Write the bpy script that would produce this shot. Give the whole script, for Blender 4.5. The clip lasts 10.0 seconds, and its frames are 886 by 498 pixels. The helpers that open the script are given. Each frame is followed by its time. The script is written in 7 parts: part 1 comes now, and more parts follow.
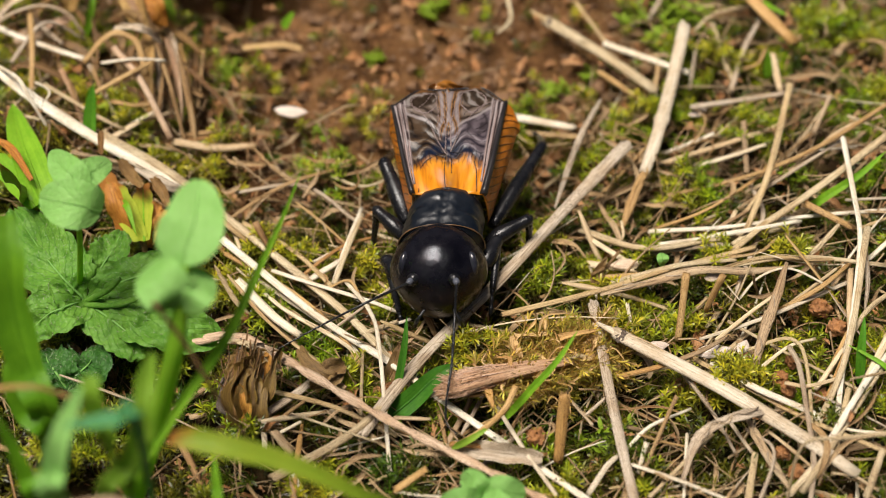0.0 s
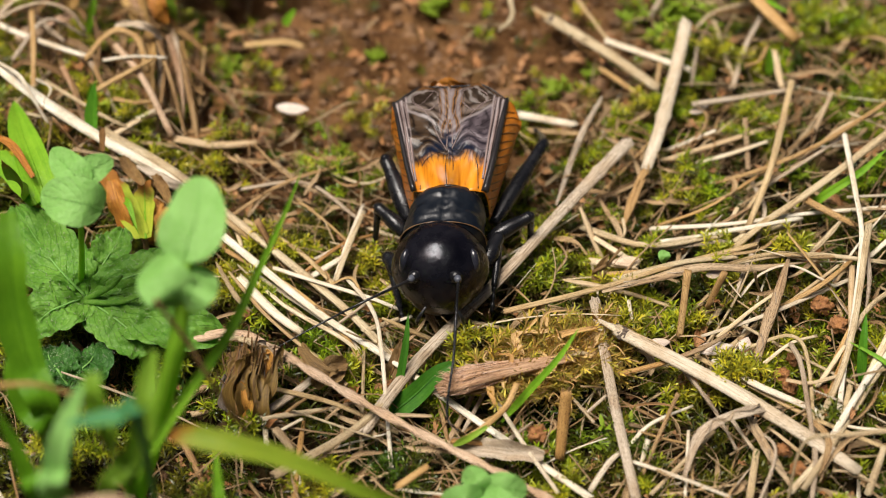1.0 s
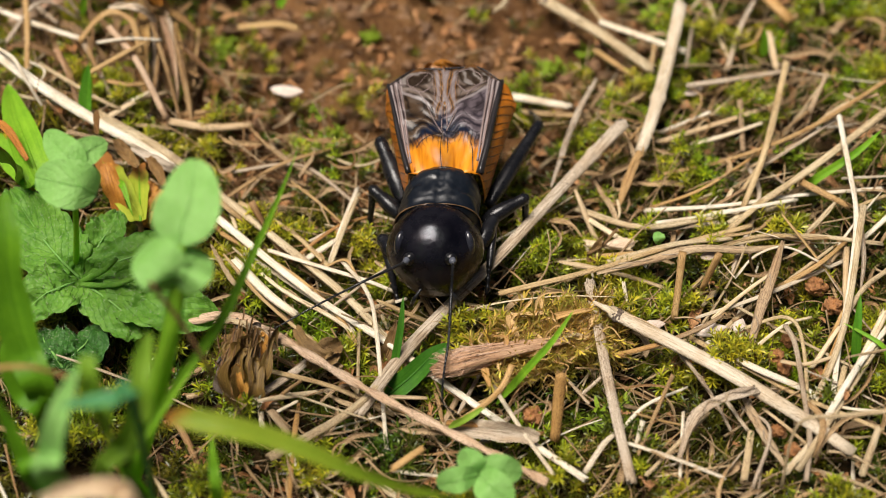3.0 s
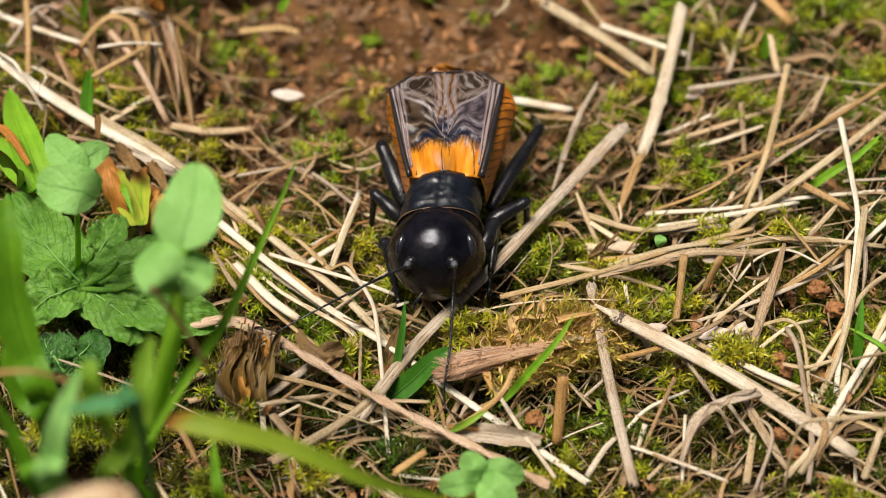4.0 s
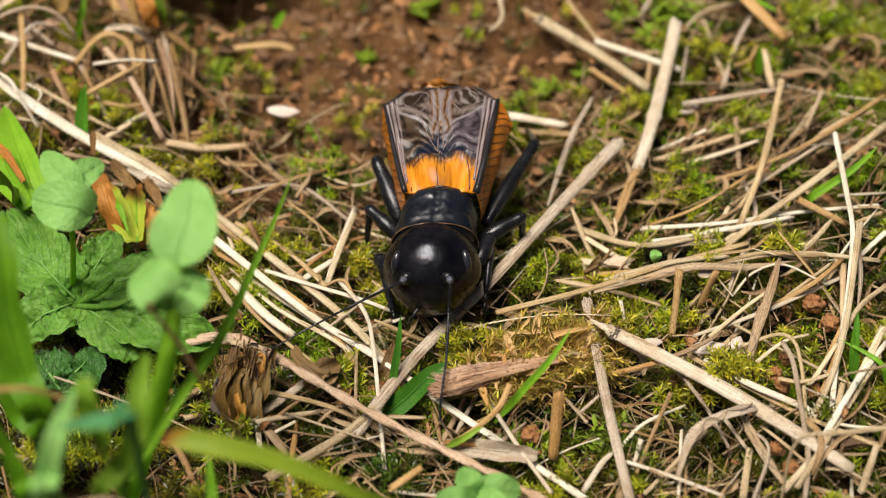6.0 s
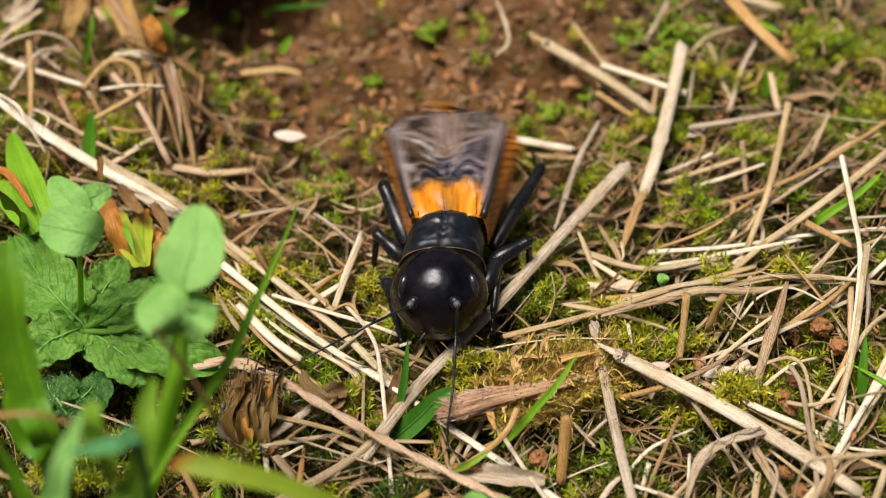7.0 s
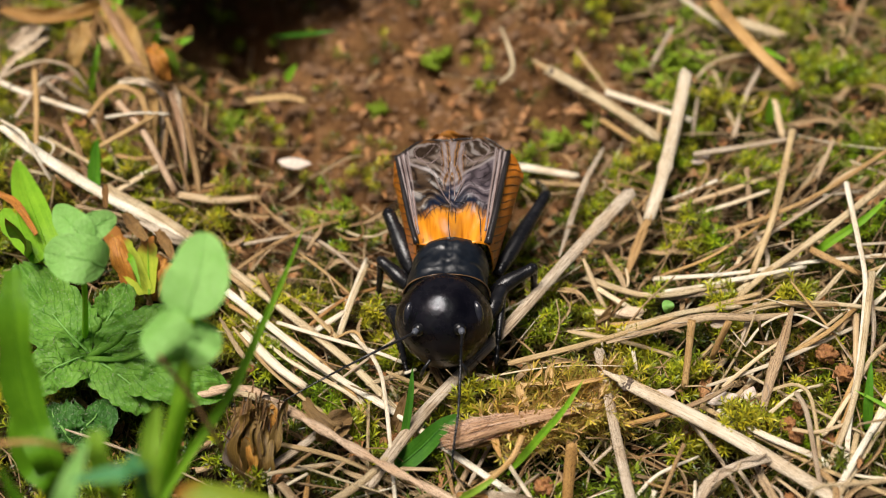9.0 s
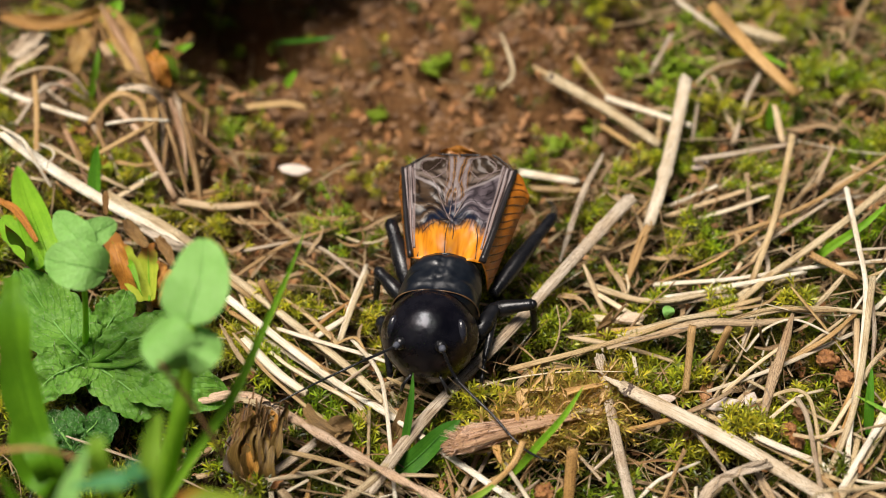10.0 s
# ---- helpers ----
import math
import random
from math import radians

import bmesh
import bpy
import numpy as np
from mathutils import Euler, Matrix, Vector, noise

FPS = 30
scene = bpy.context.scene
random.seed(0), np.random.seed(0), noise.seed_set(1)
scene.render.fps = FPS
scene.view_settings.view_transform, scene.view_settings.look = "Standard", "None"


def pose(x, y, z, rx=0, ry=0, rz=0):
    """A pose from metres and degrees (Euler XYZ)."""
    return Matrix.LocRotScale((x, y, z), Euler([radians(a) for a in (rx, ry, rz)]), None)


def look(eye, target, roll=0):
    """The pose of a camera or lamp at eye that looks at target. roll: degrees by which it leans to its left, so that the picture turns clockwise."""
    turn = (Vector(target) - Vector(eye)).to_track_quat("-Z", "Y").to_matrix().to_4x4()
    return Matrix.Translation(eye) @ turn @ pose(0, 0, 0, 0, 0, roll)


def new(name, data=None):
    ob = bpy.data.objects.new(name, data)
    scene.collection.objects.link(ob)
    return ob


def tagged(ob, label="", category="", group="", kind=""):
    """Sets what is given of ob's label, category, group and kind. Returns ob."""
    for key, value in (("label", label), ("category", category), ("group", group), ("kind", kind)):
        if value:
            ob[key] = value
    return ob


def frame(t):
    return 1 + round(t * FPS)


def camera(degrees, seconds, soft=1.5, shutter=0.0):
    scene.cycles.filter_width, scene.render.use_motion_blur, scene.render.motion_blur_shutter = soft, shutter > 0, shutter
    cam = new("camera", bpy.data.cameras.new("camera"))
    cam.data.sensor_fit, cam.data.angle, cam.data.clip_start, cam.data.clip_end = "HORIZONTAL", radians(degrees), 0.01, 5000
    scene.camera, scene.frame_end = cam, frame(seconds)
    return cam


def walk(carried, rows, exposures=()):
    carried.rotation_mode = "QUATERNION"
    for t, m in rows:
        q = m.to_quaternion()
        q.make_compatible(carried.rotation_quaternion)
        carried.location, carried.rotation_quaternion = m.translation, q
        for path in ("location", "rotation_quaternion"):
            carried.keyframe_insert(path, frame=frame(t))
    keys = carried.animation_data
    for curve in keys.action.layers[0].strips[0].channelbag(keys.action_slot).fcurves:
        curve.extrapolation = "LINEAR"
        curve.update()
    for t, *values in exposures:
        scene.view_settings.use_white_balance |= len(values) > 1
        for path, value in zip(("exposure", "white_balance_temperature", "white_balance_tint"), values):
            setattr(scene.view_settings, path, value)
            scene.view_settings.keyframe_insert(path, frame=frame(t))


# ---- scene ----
# A black field cricket sings on mossy ground strewn with dry straw, beside a patch of bare soil
# and its burrow. Lengths below are in millimetres (MM turns them into metres).
MM = 0.001


def camera_rows():
    eye = (0.0, -77.802 * MM, 85.566 * MM)
    turns = ((0, 44.000, -0.000, 0.000),
             (0.5, 44.030, 0.070, 0.058),
             (1, 43.901, 0.040, 0.031),
             (1.5, 43.777, -0.047, 0.010),
             (2, 43.422, -0.002, -0.178),
             (2.5, 43.263, -0.055, -0.171),
             (4, 43.404, 0.111, -0.226),
             (4.5, 43.503, 0.020, -0.380),
             (5, 43.595, 0.017, -0.456),
             (5.5, 43.669, 0.035, -0.481),
             (7, 44.783, 0.409, -0.413),
             (7.5, 45.071, 0.424, -0.381),
             (8, 45.273, 0.469, -0.411),
             (8.5, 45.493, 0.482, -0.466),
             (9, 45.724, 0.579, -0.351),
             (9.5, 45.878, 0.606, -0.337),
             (10, 45.930, 0.659, -0.415))
    return [(t, pose(*eye, rx, ry, rz)) for t, rx, ry, rz in turns]


cam = camera(30.0, 10.0, soft=0.5, shutter=1.0)
cam.data.dof.use_dof = True
cam.data.dof.focus_distance = 0.1107
cam.data.dof.aperture_fstop = 31.0
walk(cam, camera_rows(), exposures=[(0.0, -0.19, 6500, 13), (10.0, -0.19, 6500, 13)])

# ---- light: a bright hazy sky and a wide, soft sun from behind the burrow ----
world = bpy.data.worlds.new("sky")
scene.world = world
world.use_nodes = True
sky = world.node_tree.nodes.new("ShaderNodeTexSky")
sky.sky_type = "NISHITA"
sky.sun_disc = False
sky.sun_elevation = radians(72)
sky.sun_rotation = radians(-114)
sky.dust_density = 4.0
sky.air_density = 1.0
world.node_tree.links.new(sky.outputs[0], world.node_tree.nodes["Background"].inputs[0])
world.node_tree.nodes["Background"].inputs[1].default_value = 0.032
sun = new("sun", bpy.data.lights.new("sun", "SUN"))
sun.data.energy = 6.4
sun.data.angle = radians(30)
sun.data.color = (1.0, 0.935, 0.84)
sun.matrix_basis = look((-0.4, -0.18, 1.6), (0, 0, 0))


# ---- materials ----
class Nodes:
    """A short way to wire a node material."""

    def __init__(self, name):
        self.mat = bpy.data.materials.new(name)
        self.mat.use_nodes = True
        self.tree = self.mat.node_tree
        self.bsdf = self.tree.nodes["Principled BSDF"]
        self.out = self.tree.nodes["Material Output"]

    def add(self, kind, **values):
        node = self.tree.nodes.new("ShaderNode" + kind)
        for key, value in values.items():
            if key == "operation":
                node.operation = value
            elif key == "wave_type":
                node.wave_type = value
            elif key == "bands_direction":
                node.bands_direction = value
            else:
                node.inputs[key.replace("_", " ")].default_value = value
        return node

    def link(self, a, b):
        self.tree.links.new(a, b)

    def coords(self, which, scale):
        tex = self.add("TexCoord")
        mapping = self.add("Mapping")
        mapping.inputs["Scale"].default_value = scale
        self.link(tex.outputs[which], mapping.inputs["Vector"])
        return mapping.outputs[0]

    def noise(self, vec, scale, detail=4.0, rough=0.55, distort=0.0):
        n = self.add("TexNoise", Scale=scale, Detail=detail, Roughness=rough, Distortion=distort)
        if vec is not None:
            self.link(vec, n.inputs["Vector"])
        return n.outputs["Fac"]

    def ramp(self, fac, stops):
        r = self.add("ValToRGB")
        e = r.color_ramp.elements
        while len(e) < len(stops):
            e.new(0.5)
        for el, (p, c) in zip(e, stops):
            el.position, el.color = p, (*c, 1)
        self.link(fac, r.inputs[0])
        return r.outputs[0]

    def mix(self, fac, a, b, mode="MIX"):
        m = self.tree.nodes.new("ShaderNodeMix")
        m.data_type, m.blend_type = "RGBA", mode
        for sock, v in ((m.inputs[0], fac), (m.inputs[6], a), (m.inputs[7], b)):
            if isinstance(v, (int, float)):
                sock.default_value = v
            elif isinstance(v, tuple):
                sock.default_value = (*v, 1)
            else:
                self.link(v, sock)
        return m.outputs[2]

    def math(self, op, a, b=0.0):
        m = self.add("Math", operation=op)
        for sock, v in ((m.inputs[0], a), (m.inputs[1], b)):
            if isinstance(v, (int, float)):
                sock.default_value = v
            else:
                self.link(v, sock)
        return m.outputs[0]

    def bump(self, height, strength, dist):
        b = self.add("Bump", Strength=strength, Distance=dist)
        self.link(height, b.inputs["Height"])
        self.link(b.outputs[0], self.bsdf.inputs["Normal"])
        return b.outputs[0]

    def set(self, **values):
        for key, value in values.items():
            self.bsdf.inputs[key.replace("_", " ")].default_value = value

    def thin(self, colour, amount):
        """Lets light through a leaf: a share of translucent scatter."""
        tr = self.add("BsdfTranslucent")
        self.link(colour, tr.inputs["Color"])
        mixer = self.add("MixShader", Fac=amount)
        self.link(self.bsdf.outputs[0], mixer.inputs[1])
        self.link(tr.outputs[0], mixer.inputs[2])
        self.link(mixer.outputs[0], self.out.inputs["Surface"])


def mat_straw(name, light, mid, dark, rough=0.5, islands=False, mould=0.8):
    """Dry straw: long fibres, grey weathering, dark flecks; UV runs in millimetres along the stalk."""
    n = Nodes(name)
    fibre = n.noise(n.coords("UV", (0.06, 3.0, 1)), 4.2, 6, 0.7)
    blotch = n.noise(n.coords("UV", (0.28, 0.28, 1)), 1.1, 4, 0.6, 0.6)
    if islands:
        rnd = n.add("NewGeometry").outputs["Random Per Island"]
    else:
        rnd = n.add("ObjectInfo").outputs["Random"]
    base = n.ramp(fibre, [(0.32, dark), (0.43, mid), (0.56, light)])
    hair = n.noise(n.coords("UV", (0.35, 9.0, 1)), 3.0, 3, 0.7)
    base = n.mix(0.75, base, n.ramp(hair, [(0.32, (0.34, 0.27, 0.20)), (0.44, (1, 1, 1))]), "MULTIPLY")
    tone = n.ramp(rnd, [(0.0, (0.70, 0.55, 0.38)), (0.2, (0.94, 0.84, 0.66)), (0.5, (1.0, 1.0, 0.98)), (0.8, (0.95, 0.92, 0.87)), (1.0, (0.72, 0.66, 0.58))])
    base = n.mix(1.0, base, tone, "MULTIPLY")
    stain = n.ramp(blotch, [(0.44, (1, 1, 1)), (0.62, (0.74, 0.62, 0.48)), (0.76, (0.40, 0.30, 0.22))])
    base = n.mix(0.6, base, stain, "MULTIPLY")
    # mould: fine dark flecks, thick in some stretches of the stalk
    fleck = n.noise(n.coords("UV", (1.6, 3.4, 1)), 3.2, 2, 0.6)
    where = n.noise(n.coords("UV", (0.16, 0.5, 1)), 1.0, 2, 0.5)
    spots = n.ramp(n.math("ADD", fleck, n.math("MULTIPLY", n.math("SUBTRACT", where, 0.5), 0.45)), [(0.57, (1, 1, 1)), (0.66, (0.16, 0.12, 0.09))])
    base = n.mix(mould, base, spots, "MULTIPLY")
    n.link(base, n.bsdf.inputs["Base Color"])
    n.link(n.math("ADD", n.math("MULTIPLY", blotch, 0.35), rough - 0.12), n.bsdf.inputs["Roughness"])
    n.bsdf.inputs["Specular IOR Level"].default_value = 0.45
    n.bump(n.math("ADD", fibre, n.math("MULTIPLY", hair, 0.35)), 0.55, 0.00012)
    return n.mat


def mat_leaf(name, light, dark, tip=None, through_light=0.32, rough=0.42, veins=7.0, hairy=0.0, islands=False, tip_at=0.84):
    """A living leaf: UV x across (0..1, rib at 0.5), UV y along."""
    n = Nodes(name)
    uvn = n.add("TexCoord").outputs["UV"]
    sep = n.add("SeparateXYZ")
    n.link(uvn, sep.inputs[0])
    across = n.math("ABSOLUTE", n.math("SUBTRACT", sep.outputs[0], 0.5))
    obj = n.coords("Object", (1000, 1000, 1000))
    patch = n.noise(obj, 0.45, 4, 0.6)
    fine = n.noise(obj, 4.5, 3, 0.6)
    col = n.ramp(patch, [(0.3, dark), (0.7, light)])
    col = n.mix(0.35, col, n.ramp(fine, [(0.35, dark), (0.65, light)]))
    if veins:
        slant = n.math("SUBTRACT", n.math("MULTIPLY", sep.outputs[1], veins), n.math("MULTIPLY", across, veins * 0.9))
        saw = n.math("ABSOLUTE", n.math("SUBTRACT", n.math("FRACT", slant), 0.5))
        ribs = n.ramp(saw, [(0.0, (1, 1, 1)), (0.12, (0, 0, 0))])
        col = n.mix(n.math("MULTIPLY", ribs, 0.6 if hairy > 0.2 else 0.25), col, dark if hairy > 0.2 else light)
    else:
        stripes = n.noise(n.coords("UV", (26, 0.6, 1)), 1.0, 2, 0.5)
        ribs = n.ramp(stripes, [(0.35, (0, 0, 0)), (0.65, (1, 1, 1))])
        col = n.mix(0.3, col, n.mix(ribs, dark, light))
    if tip:
        end = n.math("ADD", sep.outputs[1], n.math("MULTIPLY", n.math("SUBTRACT", patch, 0.5), 0.5))
        col = n.mix(n.ramp(end, [(tip_at, (0, 0, 0)), (min(1.0, tip_at + 0.2), (1, 1, 1))]), col, tip)
    if islands:
        rnd = n.add("NewGeometry").outputs["Random Per Island"]
        col = n.mix(1.0, col, n.ramp(rnd, [(0.0, (0.55, 0.7, 0.5)), (0.6, (1, 1, 1)), (1.0, (1.25, 1.0, 0.5))]), "MULTIPLY")
    if hairy:
        dots = n.ramp(n.noise(obj, 9.0, 1, 0.4), [(0.66, (0, 0, 0)), (0.72, (1, 1, 1))])
        col = n.mix(n.math("MULTIPLY", dots, hairy), col, (0.5, 0.62, 0.45))
    n.link(col, n.bsdf.inputs["Base Color"])
    n.set(Roughness=rough)
    n.bsdf.inputs["Specular IOR Level"].default_value = 0.15 if islands else 0.3
    n.bump(n.math("ADD", fine, n.math("MULTIPLY", ribs, -0.3)), 0.6 if hairy else 0.3, 0.00018)
    n.thin(col, through_light)
    return n.mat


def mat_moss(name, tips, old_shaded, warm, through_light=0.25, dapple=0.14):
    """Feather moss: UV y is the height on the shoot (old brown growth below, darkened as painted shade, fresh above);
    cushions differ in hue.
    """
    n = Nodes(name)
    sep = n.add("SeparateXYZ")
    n.link(n.add("TexCoord").outputs["UV"], sep.inputs[0])
    obj = n.coords("Object", (1000, 1000, 1000))
    hue = n.ramp(n.noise(obj, dapple, 3, 0.6, 0.4), [(0.36, (0, 0, 0)), (0.62, (1, 1, 1))])
    fresh = n.mix(hue, tips, warm)
    rnd = n.add("NewGeometry").outputs["Random Per Island"]
    fresh = n.mix(1.0, fresh, n.ramp(rnd, [(0.0, (0.40, 0.50, 0.35)), (0.5, (0.95, 1.0, 0.85)), (1.0, (1.55, 1.40, 0.9))]), "MULTIPLY")
    col = n.mix(n.ramp(sep.outputs[1], [(0.15, (0, 0, 0)), (0.85, (1, 1, 1))]), old_shaded, fresh)
    n.link(col, n.bsdf.inputs["Base Color"])
    n.set(Roughness=0.34)
    n.bsdf.inputs["Specular IOR Level"].default_value = 0.4
    n.thin(col, through_light)
    return n.mat


def mat_soil():
    n = Nodes("soil")
    obj = n.coords("Object", (1000, 1000, 1000))
    big = n.noise(obj, 0.11, 5, 0.6)
    mid = n.noise(obj, 0.75, 6, 0.65, 0.4)
    fine = n.noise(obj, 6.0, 4, 0.7)
    col = n.ramp(mid, [(0.25, (0.034, 0.015, 0.006)), (0.42, (0.15, 0.070, 0.025)), (0.56, (0.31, 0.165, 0.068)), (0.78, (0.50, 0.31, 0.16))])
    col = n.mix(0.5, col, n.ramp(fine, [(0.3, (0.045, 0.022, 0.010)), (0.7, (0.34, 0.20, 0.085))]))
    damp = n.ramp(big, [(0.35, (0.6, 0.5, 0.42)), (0.65, (1.1, 1.0, 0.92))])
    col = n.mix(0.8, col, damp, "MULTIPLY")
    # humus under the moss, darkened to paint gap shade; lighter loam where the cricket has thrown out earth
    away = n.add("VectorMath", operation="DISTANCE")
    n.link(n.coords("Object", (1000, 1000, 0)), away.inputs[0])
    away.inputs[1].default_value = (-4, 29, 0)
    humus_shade = n.ramp(n.math("ADD", n.math("DIVIDE", away.outputs["Value"], 40.0), n.math("MULTIPLY", n.math("SUBTRACT", big, 0.5), 0.5)), [(0.44, (0, 0, 0)), (0.62, (1, 1, 1))])
    col = n.mix(n.math("MULTIPLY", humus_shade, 0.85), col, n.ramp(fine, [(0.3, (0.008, 0.006, 0.003)), (0.7, (0.045, 0.029, 0.012))]))
    algae = n.ramp(n.noise(obj, 0.23, 4, 0.6), [(0.52, (0, 0, 0)), (0.68, (1, 1, 1))])
    col = n.mix(n.math("MULTIPLY", algae, 0.35), col, (0.09, 0.075, 0.018))
    n.link(col, n.bsdf.inputs["Base Color"])
    n.set(Roughness=0.9)
    n.bsdf.inputs["Specular IOR Level"].default_value = 0.15
    n.bump(n.math("ADD", mid, n.math("MULTIPLY", fine, 0.4)), 0.9, 0.0007)
    return n.mat


def mat_crumb(name, a, b, c):
    n = Nodes(name)
    obj = n.coords("Object", (1000, 1000, 1000))
    rnd = n.add("NewGeometry").outputs["Random Per Island"]
    fine = n.noise(obj, 3.5, 5, 0.65)
    col = n.mix(0.6, n.ramp(rnd, [(0.0, a), (0.5, b), (1.0, c)]), n.ramp(fine, [(0.3, a), (0.7, c)]))
    n.link(col, n.bsdf.inputs["Base Color"])
    n.set(Roughness=0.55)
    n.bump(fine, 0.8, 0.0003)
    return n.mat


def mat_chitin(name, colour, rough, pits=0.25, sheen=0.6, grain=0.5, gloss=0.36, film=0.0):
    n = Nodes(name)
    obj = n.coords("Object", (1000, 1000, 1000))
    wide = n.noise(obj, 0.7, 4, 0.6)
    fine = n.noise(obj, 14.0, 3, 0.6)
    col = n.mix(n.ramp(wide, [(0.35, (0, 0, 0)), (0.7, (1, 1, 1))]), colour, tuple(min(1, c * 1.9 + 0.004) for c in colour))
    n.link(col, n.bsdf.inputs["Base Color"])
    dust = n.math("MULTIPLY", n.ramp(wide, [(0.45, (0, 0, 0)), (0.8, (1, 1, 1))]), 0.12)
    n.link(n.math("ADD", dust, rough), n.bsdf.inputs["Roughness"])
    n.bsdf.inputs["Specular IOR Level"].default_value = gloss
    n.bsdf.inputs["Coat Weight"].default_value = sheen
    n.bsdf.inputs["Coat Roughness"].default_value = rough * 0.7
    dents = wide if grain > 0.1 else n.noise(obj, 0.75, 2, 0.45)
    if film:
        # a waxy skin that tints the shine violet, blue and bronze
        n.link(n.math("ADD", n.math("MULTIPLY", n.noise(obj, 0.45, 3, 0.6), film), film * 0.5), n.bsdf.inputs["Thin Film Thickness"])
        n.bsdf.inputs["Thin Film IOR"].default_value = 1.42
    n.bump(n.math("ADD", n.math("MULTIPLY", fine, grain), dents), pits, 0.00012)
    return n.mat


def mat_wing():
    """Horny fore wing: an orange root, wavy harp folds, a pale slanting rib and mirror cell. UV x across, y along."""
    n = Nodes("fore_wing_membrane")
    sep = n.add("SeparateXYZ")
    n.link(n.add("TexCoord").outputs["UV"], sep.inputs[0])
    u = n.math("MULTIPLY", n.math("ABSOLUTE", n.math("SUBTRACT", sep.outputs[0], 0.5)), 2.0)
    v = sep.outputs[1]
    warp = n.math("SUBTRACT", n.noise(n.coords("UV", (3.2, 3.2, 1)), 1.3, 3, 0.5), 0.5)
    slow = n.math("SUBTRACT", n.noise(n.coords("UV", (2.0, 1.6, 1)), 1.7, 2, 0.5), 0.5)

    def mul(a, b):
        return n.math("MULTIPLY", a, b)

    def add(a, b):
        return n.math("ADD", a, b)

    def wave(phase):
        return add(mul(n.math("SINE", phase), 0.5), 0.5)

    def step(x, a, b):
        return n.ramp(x, [(a, (0, 0, 0)), (b, (1, 1, 1))]) if a < b else n.ramp(x, [(b, (1, 1, 1)), (a, (0, 0, 0))])

    # one wing lies over the other: the lower, brown one and the upper, mauve one
    brown = step(sep.outputs[0], 0.505, 0.47)
    # harp: folds that leave the middle and swing to and fro
    spread = n.math("DIVIDE", n.math("SUBTRACT", v, 0.36), add(mul(u, 0.05), 0.034))
    sway = add(mul(n.math("SINE", add(mul(u, 10.0), 0.6)), 2.4), mul(warp, 11.0))
    harp = wave(add(mul(spread, 3.6), sway))
    fine = wave(add(mul(spread, 8.0), add(sway, mul(warp, 10.0))))
    # the palest stop of each ramp paints a glossy highlight along the folds
    mauve = n.ramp(harp, [(0.05, (0.030, 0.024, 0.032)), (0.22, (0.085, 0.066, 0.074)), (0.75, (0.135, 0.106, 0.116)), (0.98, (0.26, 0.22, 0.235))])
    tan = n.ramp(harp, [(0.05, (0.010, 0.006, 0.004)), (0.22, (0.042, 0.024, 0.012)), (0.75, (0.080, 0.048, 0.026)), (0.98, (0.19, 0.14, 0.10))])
    smoky = n.mix(brown, mauve, tan)
    smoky = n.mix(mul(step(fine, 0.80, 0.98), 0.6), smoky, (0.020, 0.015, 0.016))
    # smooth cell between the harp and the slanting rib
    over = n.math("SUBTRACT", v, add(mul(u, 0.33), add(0.53, mul(warp, 0.08))))
    streak = wave(add(mul(u, 24.0), add(mul(v, -9.0), mul(warp, 16.0))))
    cell = n.mix(brown, n.ramp(streak, [(0.02, (0.045, 0.034, 0.038)), (0.2, (0.095, 0.074, 0.082)), (0.9, (0.135, 0.107, 0.118))]),
                 n.ramp(streak, [(0.02, (0.014, 0.008, 0.004)), (0.2, (0.046, 0.027, 0.014)), (0.9, (0.078, 0.048, 0.027))]))
    smoky = n.mix(mul(step(add(v, mul(warp, 0.12)), 0.50, 0.60), step(u, 0.25, 0.40)), smoky, cell)
    # pale ripples above the rib
    ripple = wave(add(mul(over, 60.0), add(mul(u, 8.0), mul(warp, 14.0))))
    pale = n.ramp(ripple, [(0.05, (0.035, 0.022, 0.015)), (0.3, (0.115, 0.082, 0.060)), (1.0, (0.20, 0.155, 0.128))])
    smoky = n.mix(step(over, 0.0, 0.02), smoky, pale)
    rib = n.ramp(n.math("ABSOLUTE", over), [(0.007, (1, 1, 1)), (0.022, (0, 0, 0))])
    smoky = n.mix(mul(rib, 0.75), smoky, (0.33, 0.285, 0.275))
    # middle seam: cream and gold ripples
    seam = wave(add(mul(u, 44.0), add(mul(n.math("SINE", mul(v, 10.0)), 2.6), mul(warp, 9.0))))
    cream = n.ramp(seam, [(0.05, (0.05, 0.03, 0.022)), (0.22, (0.36, 0.16, 0.022)), (0.50, (0.19, 0.145, 0.135)), (1.0, (0.30, 0.245, 0.235))])
    smoky = n.mix(mul(mul(step(add(u, mul(warp, 0.2)), 0.26, 0.15), step(v, 0.48, 0.56)), 0.9), smoky, cream)
    # mirror cell by the tip
    eu = n.math("DIVIDE", n.math("SUBTRACT", u, 0.52), 0.31)
    ev = n.math("DIVIDE", n.math("SUBTRACT", v, 0.895), 0.085)
    ring = n.math("SQRT", add(mul(eu, eu), mul(ev, ev)))
    glass = n.ramp(wave(add(mul(eu, 5.0), add(mul(ev, 3.0), mul(warp, 22.0)))), [(0.0, (0.026, 0.016, 0.009)), (0.65, (0.070, 0.048, 0.032)), (1.0, (0.24, 0.21, 0.19))])
    smoky = n.mix(step(ring, 1.0, 0.92), smoky, glass)
